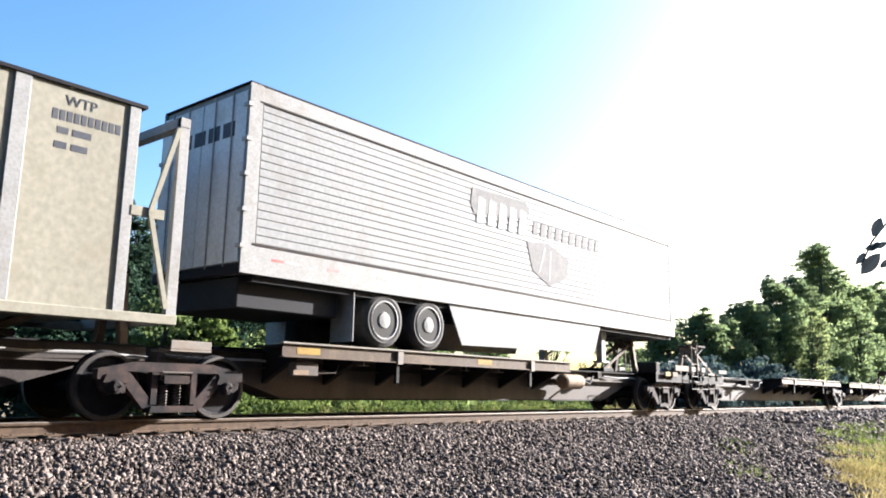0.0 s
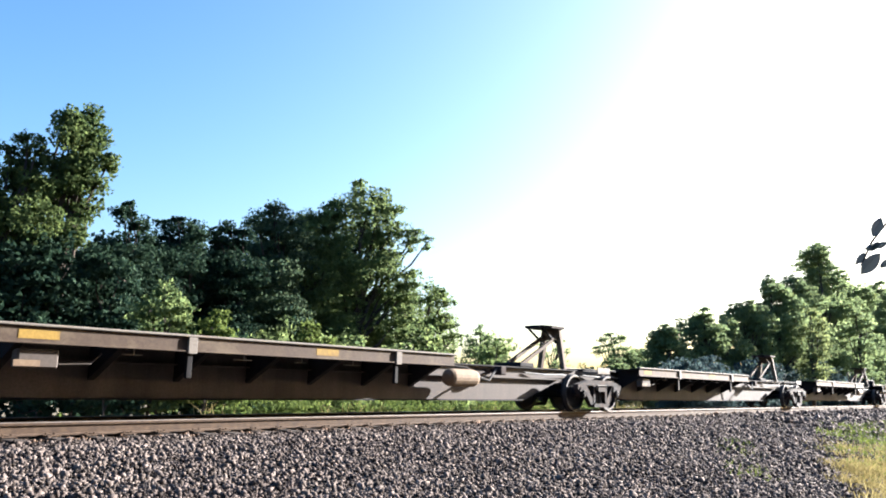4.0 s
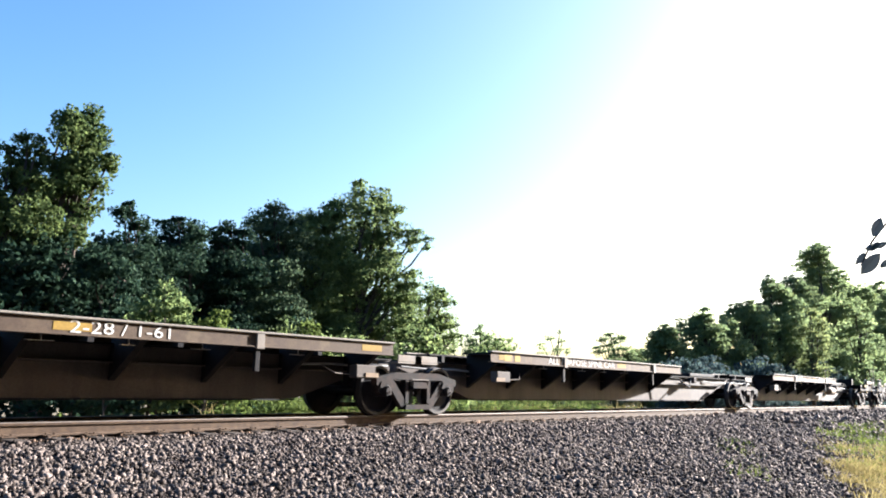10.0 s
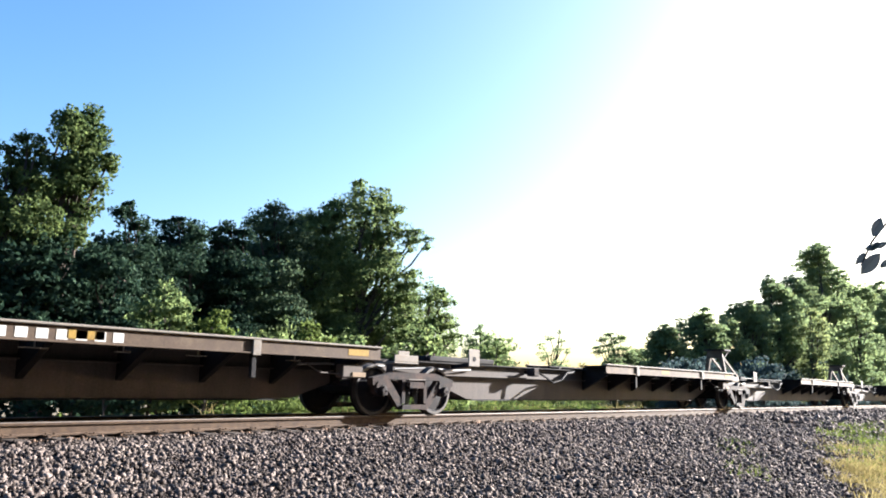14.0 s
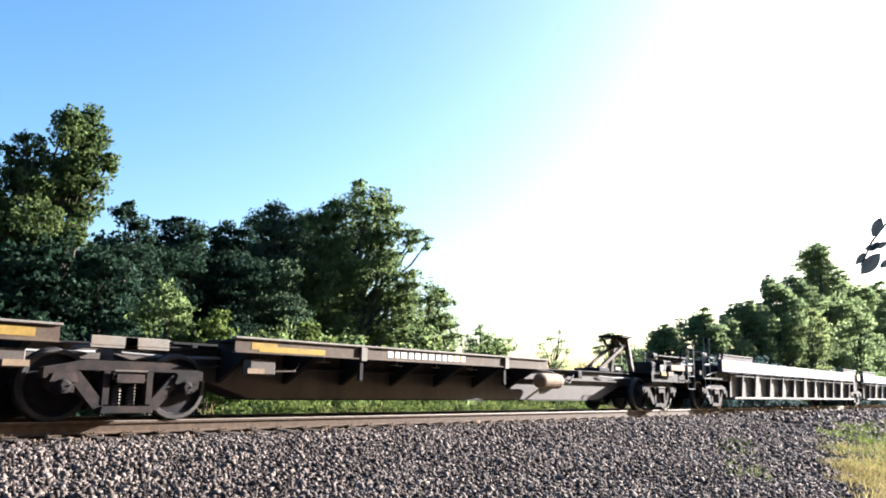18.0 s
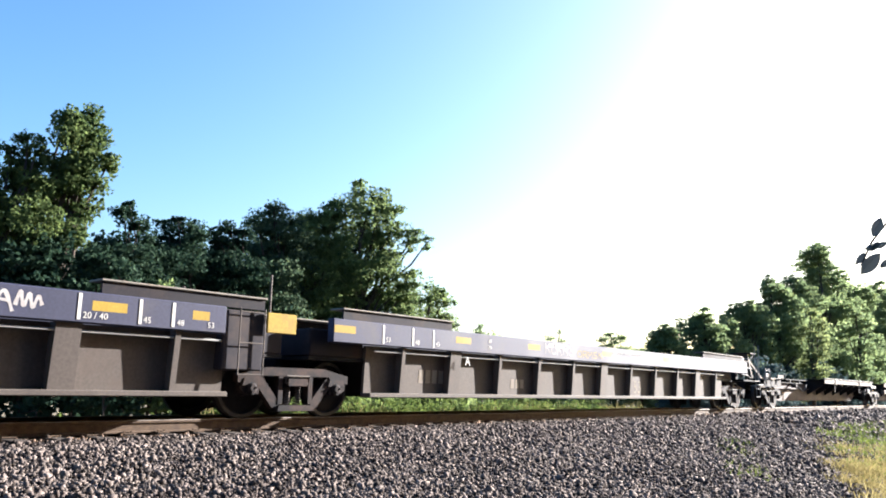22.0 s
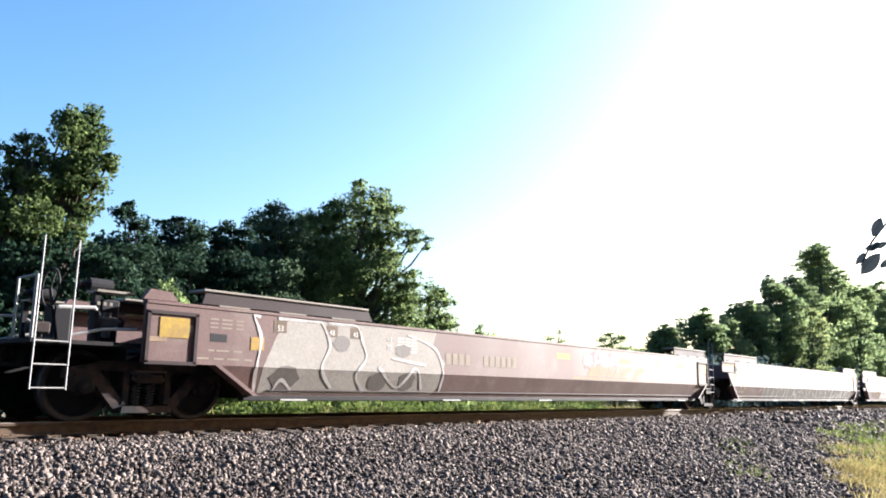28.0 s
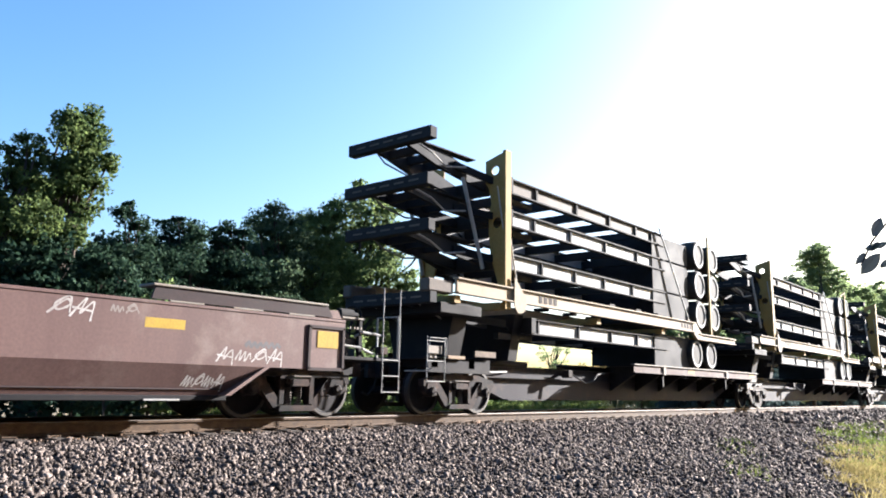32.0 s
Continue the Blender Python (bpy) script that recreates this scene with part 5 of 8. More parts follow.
def ends(t, L, left_end, right_end, top, ladders=True):
    """Open platforms at the outer ends with ladders, brake gear and couplers, or a joint and ladders over a shared truck."""
    for ext, xe, d in ((left_end, 0.0, -1), (right_end, L, 1)):
        if ext is not None:
            xs = lambda q: xe + d * (ext + q)
            def span(a, b):
                return min(xs(a), xs(b)), max(xs(a), xs(b))
            bm = mesh()
            box(bm, *span(-ext, 1.15), -0.42, 0.42, 0.72, 1.02, 0.02)
            part("draft_sill", bm, M["steel"], t)
            bm = mesh()
            box(bm, *span(-0.2, 1.45), -1.32, 1.32, 1.0, 1.05)
            part("end_deck", bm, M["steel"], t)
            for side in (-1, 1):
                ladder(t, xs(1.2), side * 1.36, 0.42, 1.05, 0.44, top - 0.35 if side * d < 0 or d < 0 else 0.7, 3)
                bm = mesh()
                box(bm, *span(0.12, 0.40), min(side * 0.55, side * 0.9), max(side * 0.55, side * 0.9), 1.05, 1.66, 0.03)
                part("brake_box", bm, M["steel"], t, "dark brake gear housing")
                bm = mesh()
                path_rod(bm, [(xs(1.44), side * 1.3, 1.05), (xs(1.44), side * 1.3, top + 0.2), (xs(1.44), side * 0.75, top + 0.2), (xs(1.44), side * 0.75, 1.05)], 0.022)
                part("handrail", bm, M["white"], t, "pale bent-tube handrail")
                bm = mesh()
                path_rod(bm, [(xs(0.0), side * 1.2, 1.25), (xs(0.5), side * 1.24, 1.22), (xs(0.9), side * 1.2, 1.12)], 0.022)
                part("air_pipe", bm, M["galvanised"], t, "pale air pipe")
                bm = mesh()
                path_rod(bm, [(xs(1.1), side * 1.2, 1.47), (xs(0.62), side * 1.2, 1.50), (xs(0.5), side * 1.1, 1.42)], 0.024)
                part("air_pipe", bm, M["galvanised"], t, "pale air pipe")
                # valve body on its bracket: a waisted casting with bolted caps
                bm = mesh()
                box(bm, *span(0.22, 0.5), min(side * 0.96, side * 1.1), max(side * 0.96, side * 1.1), 1.24, 1.40, 0.03)
                rod(bm, (xs(0.36), side * 1.03, 1.12), (xs(0.36), side * 1.03, 1.46), 0.055, 10)
                rod(bm, (xs(0.16), side * 1.03, 1.33), (xs(0.56), side * 1.03, 1.33), 0.045, 10)
                valve = part("valve_body", bm, M["panel"], t, "dusty grey brake valve casting")
                for q in (0.14, 0.56):
                    bm = mesh()
                    rod(bm, (xs(q), side * 1.03, 1.33), (xs(q + 0.03), side * 1.03, 1.33), 0.075, 10)
                    part("valve_cap", bm, M["bogie"], valve)
                bm = mesh()
                box(bm, *span(0.1, 0.62), min(side * 0.9, side * 1.22), max(side * 0.9, side * 1.22), 1.72, 1.75)
                part("gear_shelf", bm, M["deck"], t, "pale shelf over the brake gear")
                bm = mesh()
                rod(bm, (xs(0.28), side * 0.9, 1.83), (xs(0.60), side * 0.9, 1.83), 0.10, 14)
                rod(bm, (xs(0.60), side * 0.9, 1.83), (xs(0.74), side * 0.9, 1.83), 0.05, 10)
                part("brake_cylinder", bm, M["steel"], t, "dark brake cylinder")
                for q in range(4):
                    bm = mesh()
                    box(bm, *span(0.30 + 0.085 * q, 0.34 + 0.085 * q), min(side * 1.17, side * 1.2), max(side * 1.17, side * 1.2), 1.54, 1.585)
                    part("rack_tooth", bm, M["deck"], t, "pale tooth of the brake rack")
                bm = mesh()
                box(bm, *span(0.55, 0.62), min(side * 1.1, side * 1.18), max(side * 1.1, side * 1.18), 1.05, 1.72)
                part("gear_post", bm, M["steel"], t)
                bm = mesh()
                box(bm, *span(1.14, 1.36), min(side * 1.0, side * 1.14), max(side * 1.0, side * 1.14), 1.12, 1.27, 0.02)
                part("valve_box", bm, M["bogie"], t, "small valve casing")
                bm = mesh()
                plate(bm, [(xs(0.0), top + 0.04), (xs(-0.10), top + 0.19), (xs(-0.42), top + 0.17), (xs(-0.55), top + 0.04)], side * 1.2, side * 1.3)
                part("corner_fin", bm, M["brown"], t, "sloping brown corner plate")
            bm = mesh()
            ring = [(0.27 * math.cos(q * math.pi / 8), 0.27 * math.sin(q * math.pi / 8)) for q in range(17)]
            path_rod(bm, [(xs(0.95), -0.55 + c, 1.78 + s) for c, s in ring], 0.016)
            for q in range(3):
                c, s = math.cos(q * 2.09), math.sin(q * 2.09)
                rod(bm, (xs(0.95), -0.55, 1.78), (xs(0.95), -0.55 + 0.27 * c, 1.78 + 0.27 * s), 0.012, 6)
            rod(bm, (xs(0.95), -0.55, 1.78), (xs(0.8), -0.55, 1.05), 0.025)
            part("brake_wheel", bm, M["steel"], t, "hand brake wheel")
            bm = mesh()
            box(bm, *span(1.1, 1.4), -0.12, 0.12, 0.76, 0.98, 0.02)
            plate(bm, [(xs(1.32), -0.2), (xs(1.56), -0.2), (xs(1.63), -0.02), (xs(1.5), 0.03), (xs(1.52), 0.2), (xs(1.32), 0.14)], 0.72, 1.0, "z")
            part("coupler", bm, M["bogie"], t, "knuckle coupler")
        else:
            bm = mesh()
            box(bm, min(xe - d * 0.8, xe - d * 0.1), max(xe - d * 0.8, xe - d * 0.1), -0.35, 0.35, 0.74, 1.0, 0.02)
            part("articulation", bm, M["steel"], t, "articulated joint over the shared truck")
            if d > 0 and ladders:
                for side in (-1, 1):
                    ladder(t, xe - 0.42, side * 1.40, 0.55, 1.35, 0.36, 0.85, 4)
                    bm = mesh()
                    box(bm, xe - 0.7, xe - 0.2, min(side * 0.9, side * 1.3), max(side * 0.9, side * 1.3), 1.0, 1.06)
                    part("step", bm, M["steel"], t)


def ribbed_well(L, left_end=None, right_end=None, label=""):
    """A well car unit with a deep top chord and upright ribs along recessed side panels."""
    t = thing("well_car", label, "rail car", group="well cars of the train")
    top, low = 1.68, 1.27
    x0 = 0.48 if left_end is None else -left_end
    x1 = L - 1.52 if right_end is None else L + right_end
    for side in (-1, 1):
        def across(p, q):
            return min(side * p, side * q), max(side * p, side * q)
        bm = mesh()
        box(bm, x0, x1, min(side * 1.24, side * 1.40), max(side * 1.24, side * 1.40), low, top, 0.015)
        part("top_chord", bm, M["grey"], t, "deep grey-violet box top chord")
        bm = mesh()
        plate(bm, [(side * 1.09, low), (side * 1.16, low), (side * 1.12, 0.42), (side * 1.06, 0.42)], 1.5, L - 1.35, "x")
        part("side_panel", bm, M["panel"], t, "recessed side panel")
        bm = mesh()
        box(bm, 1.5, L - 1.35, min(side * 1.04, side * 1.30), max(side * 1.04, side * 1.30), 0.34, 0.42, 0.012)
        part("bottom_sill", bm, M["panel"], t)
        for k in range(11):
            x = 2.35 + 1.56 * k
            thick = k % 4 == 1
            w = 0.17 if thick else 0.045
            bm = mesh()
            plate(bm, [(side * 1.10, 0.42), (side * 1.26, 0.42), (side * 1.335, low), (side * 1.12, low)], x - w, x + w, "x")
            part("rib", bm, M["panel"], t)
        bm = mesh()
        rod(bm, (1.6, side * 1.29, 1.17), (L - 1.5, side * 1.29, 1.17), 0.018, 6)
        part("air_pipe", bm, M["galvanised"], t, "thin pale pipe under the chord")
        for xa, xb in ((x0 + 0.25, x0 + 3.3), (L - 3.46, L - 0.75) if right_end is None else (x1 - 4.0, x1 - 0.3)):
            bm = mesh()
            box(bm, xa, xb, *across(1.0, 1.37), top + 0.17, top + 0.20, 0.008)
            walk_top = part("walkway", bm, M["deck"], t, "pale raised walkway on the top chord")
            bm = mesh()
            box(bm, xa + 0.03, xb - 0.03, *across(1.30, 1.335), top + 0.004, top + 0.169)
            part("walkway_web", bm, M["navy"], walk_top, "dark web under the walkway")
        blocks = [(x0 + 0.02, 0.5), (3.8, 0.5), (6.42, 0.5), (9.9, 0.5), (13.6, 0.45)] + ([(L - 3.57, 0.48), (L - 2.09, 0.28)] if right_end is None else [(x1 - 0.9, 0.75)])
        for xa, w in blocks:
            bm = mesh()
            box(bm, xa, xa + w, *across(1.40, 1.401), top - 0.24, top - 0.11)
            part("marking", bm, M["yellow"], t, "yellow painted block")
        for xa in [x0 + 1.2, x0 + 2.0, x0 + 2.6] + ([L - 3.76, L - 2.92, L - 2.42] if right_end is None else [x1 - 2.4, x1 - 1.8]):
            bm = mesh()
            box(bm, xa, xa + 0.045, *across(1.40, 1.406), low + 0.04, top - 0.03)
            part("stripe", bm, M["lettering"], t)
        if right_end is None:
            # dark end box with its ladder, then a yellow placard past it
            bm = mesh()
            box(bm, L - 1.515, L - 0.76, *across(0.5, 1.32), 0.74, 1.66, 0.02)
            part("end_box", bm, M["navy"], t, "dark end box beside the joint")
            ladder(t, L - 1.02, side * 1.375, 0.66, 1.70, 0.46, 0.0, 3, "panel")
            bm = mesh()
            box(bm, L - 0.74, L - 0.16, *across(1.34, 1.38), 1.34, 1.66, 0.01)
            part("placard", bm, M["yellow"], t, "yellow placard plate at the car's end")
            bm = mesh()
            rod(bm, (L - 0.64, side * 1.28, 1.6), (L - 0.64, side * 1.28, 2.28), 0.018, 6)
            part("end_post", bm, M["panel"], t)
    bm = mesh()
    box(bm, 2.3, L - 2.3, -1.03, 1.03, 0.34, 0.40)
    part("well_floor", bm, M["steel"], t)
    for s, xe in ((1, 0.0), (-1, L)):
        bm = mesh()
        plate(bm, [(xe + s * 0.2, 0.97), (xe + s * 1.45, 0.97), (xe + s * 2.0, 0.38), (xe + s * 2.4, 0.42), (xe + s * 2.1, 1.02), (xe + s * 0.2, 1.02)], -1.1, 1.1)
        part("end_bulkhead", bm, M["steel"], t, "dark end structure over the truck")
        bm = mesh()
        plate(bm, [(xe + s * 2.02, 0.42), (xe + s * 2.14, 0.42), (xe + s * 2.14, low), (xe + s * 2.02, low)], -1.05, 1.05)
        part("bulkhead_plate", bm, M["navy"], t)
        bm = mesh()
        box(bm, min(xe + s * 0.22, xe + s * 1.5), max(xe + s * 0.22, xe + s * 1.5), -1.1, 1.1, 1.03, 1.50, 0.02)
        part("end_cover", bm, M["navy"], t, "dark cover over the joint")
    ends(t, L, left_end, right_end, top, ladders=False)
    return t


def bars(parent, x, z, y, lengths, height, material="lettering", name="lettering_bar"):
    """Unreadable lettering: plain bars on the side that faces -y."""
    for n in lengths:
        bm = mesh()
        box(bm, x, x + n * 0.72, y - 0.0015, y + 0.001, z, z + height)
        part(name, bm, M[material], parent)
        x += n


def ribbon(bm, pts, w, place):
    """A flat painted stroke of width w along points; place(x, z) gives a point on the wall."""
    n = len(pts)
    left, right = [], []
    for i, (x, z) in enumerate(pts):
        a, b = pts[max(0, i - 1)], pts[min(n - 1, i + 1)]
        dx, dz = b[0] - a[0], b[1] - a[1]
        q = math.hypot(dx, dz) or 1.0
        k = w * 0.5 * (0.8 + 0.3 * math.sin(i * 1.3))
        lift = Vector((0, -0.00003 * i, 0))
        left.append(bm.verts.new(Vector(place(x - dz / q * k, z + dx / q * k)) + lift))
        right.append(bm.verts.new(Vector(place(x + dz / q * k, z - dx / q * k)) + lift))
    for i in range(n - 1):
        bm.faces.new((left[i], left[i + 1], right[i + 1], right[i]))


# spray-painted shapes, each in a box of one by one; loose forms, no real letters
FORMS = {}
FORMS["fork"] = [[(0.1, 0.0), (0.12, 0.5), (0.1, 1.0)], [(0.9, 1.0), (0.55, 0.72), (0.18, 0.52)], [(0.3, 0.58), (0.6, 0.36), (0.88, 0.0)]]
FORMS["cup"] = [[(0.1, 1.0), (0.1, 0.45), (0.22, 0.1), (0.5, 0.0), (0.8, 0.1), (0.9, 0.45), (0.88, 1.0)]]
FORMS["bowl"] = [[(0.12, 0.0), (0.1, 0.5), (0.12, 1.0), (0.55, 1.0), (0.9, 0.86), (0.85, 0.6), (0.5, 0.48), (0.2, 0.47)], [(0.45, 0.47), (0.72, 0.25), (0.95, 0.0)]]
FORMS["hook"] = [[(0.92, 0.9), (0.6, 1.0), (0.2, 0.92), (0.1, 0.7), (0.35, 0.54), (0.75, 0.44), (0.9, 0.25), (0.6, 0.02), (0.1, 0.06)]]
FORMS["ring"] = [[(0.5, 0.0), (0.15, 0.15), (0.05, 0.5), (0.18, 0.88), (0.5, 1.0), (0.85, 0.86), (0.95, 0.5), (0.84, 0.14), (0.5, 0.0)]]
FORMS["twin"] = [[(0.12, 0.0), (0.1, 1.0), (0.6, 1.0), (0.85, 0.8), (0.6, 0.55), (0.2, 0.52), (0.7, 0.5), (0.95, 0.25), (0.7, 0.02), (0.12, 0.0)]]
FORMS["open"] = [[(0.92, 0.8), (0.6, 1.0), (0.2, 0.85), (0.08, 0.5), (0.2, 0.14), (0.6, 0.0), (0.92, 0.12), (0.9, 0.42), (0.6, 0.42)]]
FORMS["zig"] = [[(0.08, 0.96), (0.9, 1.0), (0.55, 0.55), (0.1, 0.04), (0.94, 0.0)]]
FORMS["peak"] = [[(0.05, 0.0), (0.1, 0.95), (0.5, 0.4), (0.9, 0.98), (0.95, 0.0)]]
FORMS["stem"] = [[(0.15, 1.0), (0.2, 0.4), (0.15, 0.02), (0.55, 0.04), (0.9, 0.0)]]
FORMS["bar"] = [[(0.05, 0.95), (0.5, 1.0), (0.95, 0.94)], [(0.5, 0.96), (0.55, 0.5), (0.48, 0.0)]]

FORMS["wave"] = [[(0.0, 0.2), (0.15, 0.9), (0.3, 0.15), (0.5, 0.8), (0.65, 0.1), (0.85, 0.7), (1.0, 0.3)]]
FORMS["curl"] = [[(0.1, 0.1), (0.6, 0.9), (0.9, 0.6), (0.5, 0.3), (0.2, 0.6), (0.7, 1.1), (1.1, 0.2)]]
FORMS["spike"] = [[(0.0, 0.0), (0.3, 1.1), (0.4, 0.2), (0.75, 0.9), (1.1, -0.2)], [(-0.1, 0.5), (0.9, 0.35)]]


def smooth_line(pts, n=7):
    """Points along a smooth line through pts."""
    out = []
    for i in range(len(pts) - 1):
        p0, p1, p2, p3 = (Vector(pts[max(0, i - 1)]), Vector(pts[i]), Vector(pts[i + 1]), Vector(pts[min(len(pts) - 1, i + 2)]))
        for k in range(n):
            f = k / n
            out.append(0.5 * (2 * p1 + (p2 - p0) * f + (2 * p0 - 5 * p1 + 4 * p2 - p3) * f * f + (3 * p1 - p0 - 3 * p2 + p3) * f ** 3))
    return out + [Vector(pts[-1])]


def spray_forms(parent, forms, x0, x1, z0, z1, weight, coats, seed, wall=skin_y, crease=0.80, low=0.375, high=1.605, lean=0.0, label="spray-painted form on the side wall"):
    """A row of spray-painted forms on a side wall. coats: (material, added width) from the undercoat up."""
    rnd = random.Random(seed)
    w = (x1 - x0) / len(forms)
    for k, name in enumerate(forms):
        up, down, drift = rnd.uniform(-0.05, 0.05), rnd.uniform(-0.05, 0.05), rnd.uniform(-0.05, 0.05) * w
        for c, (material, more) in enumerate(coats):
            bm = bmesh.new()
            for i, line in enumerate(FORMS[name]):
                pts = smooth_line(line)
                lift = 0.0022 + 0.003 * c + 0.0005 * i + 0.00006 * k
                sides = []
                for j, p in enumerate(pts):
                    d = (pts[min(len(pts) - 1, j + 1)] - pts[max(0, j - 1)])
                    d = Vector((d.x * w, d.y * (z1 - z0))).normalized()
                    half_w = 0.5 * (weight + more) * (0.9 + 0.2 * math.sin(j * 0.9 + k))
                    e = d * half_w * (-0.6 if j == 0 else 0.6 if j == len(pts) - 1 else 0.0)
                    h = p.y * (1 + up - down) + down
                    q = Vector((x0 + (k + 0.06 + 0.88 * p.x) * w + drift + lean * (h - 0.5), z0 + h * (z1 - z0))) + e
                    o = Vector((-d.y, d.x)) * half_w
                    sides.append([bm.verts.new((q.x + o.x, -lift - 0.00001 * j, min(high, max(low, q.y + o.y)))), bm.verts.new((q.x - o.x, -lift - 0.00001 * j, min(high, max(low, q.y - o.y))))])
                for (p, q), (r, u) in zip(sides, sides[1:]):
                    bm.faces.new((p, q, u, r))
            bmesh.ops.bisect_plane(bm, geom=bm.verts[:] + bm.edges[:] + bm.faces[:], plane_co=(0, 0, crease), plane_no=(0, 0, 1))
            for v in bm.verts:
                v.co.y -= wall(v.co.z)
            part("graffiti", bm, M[material], parent, label)


def strokes(parent, lines, width, material, lift=0.004, label="spray-painted stroke on the side wall"):
    """Freehand lines of spray paint on the side of a smooth well car, each through a few knots."""
    for k, line in enumerate(lines):
        bm = bmesh.new()
        pts = smooth_line(line, 6)
        sides = []
        for j, p in enumerate(pts):
            d = (pts[min(len(pts) - 1, j + 1)] - pts[max(0, j - 1)]).normalized()
            w = 0.5 * width * (0.85 + 0.3 * math.sin(j * 0.7 + k * 1.9))
            e = d * w * (-0.7 if j == 0 else 0.7 if j == len(pts) - 1 else 0.0)
            o = Vector((-d.y, d.x)) * w
            y = -lift - 0.00006 * k - 0.00001 * j
            sides.append([bm.verts.new((q.x, y, min(1.605, max(0.375, q.y)))) for q in (p + e + o, p + e - o)])
        for (p, q), (r, u) in zip(sides, sides[1:]):
            bm.faces.new((p, q, u, r))
        bmesh.ops.bisect_plane(bm, geom=bm.verts[:] + bm.edges[:] + bm.faces[:], plane_co=(0, 0, 0.80), plane_no=(0, 0, 1))
        for v in bm.verts:
            v.co.y -= skin_y(v.co.z)
        part("graffiti", bm, M[material], parent, label)


def field(parent, outline, material, lift, label):
    """A flat patch of paint with its outline on the side of a smooth well car."""
    bm = bmesh.new()
    bm.faces.new([bm.verts.new((x, -lift, z)) for x, z in outline])
    bmesh.ops.bisect_plane(bm, geom=bm.verts[:] + bm.edges[:] + bm.faces[:], plane_co=(0, 0, 0.80), plane_no=(0, 0, 1))
    for v in bm.verts:
        v.co.y -= skin_y(v.co.z)
    part("graffiti", bm, M[material], parent, label)


def splash(parent, x, z, r, material, wall=skin_y):
    """A round blot of spray paint."""
    bm = mesh()
    n = 14
    ring = [bm.verts.new((x + r * (1 + 0.18 * math.sin(3 * i + x * 9)) * math.cos(2 * math.pi * i / n), 0, z + r * (1 + 0.18 * math.sin(5 * i + z * 7)) * math.sin(2 * math.pi * i / n))) for i in range(n)]
    bm.faces.new(ring)
    bmesh.ops.bisect_plane(bm, geom=bm.verts[:] + bm.edges[:] + bm.faces[:], plane_co=(0, 0, 0.80), plane_no=(0, 0, 1))
    for v in bm.verts:
        v.co.y = -wall(v.co.z) - 0.0018
    part("graffiti", bm, M[material], parent, "blot of spray paint")


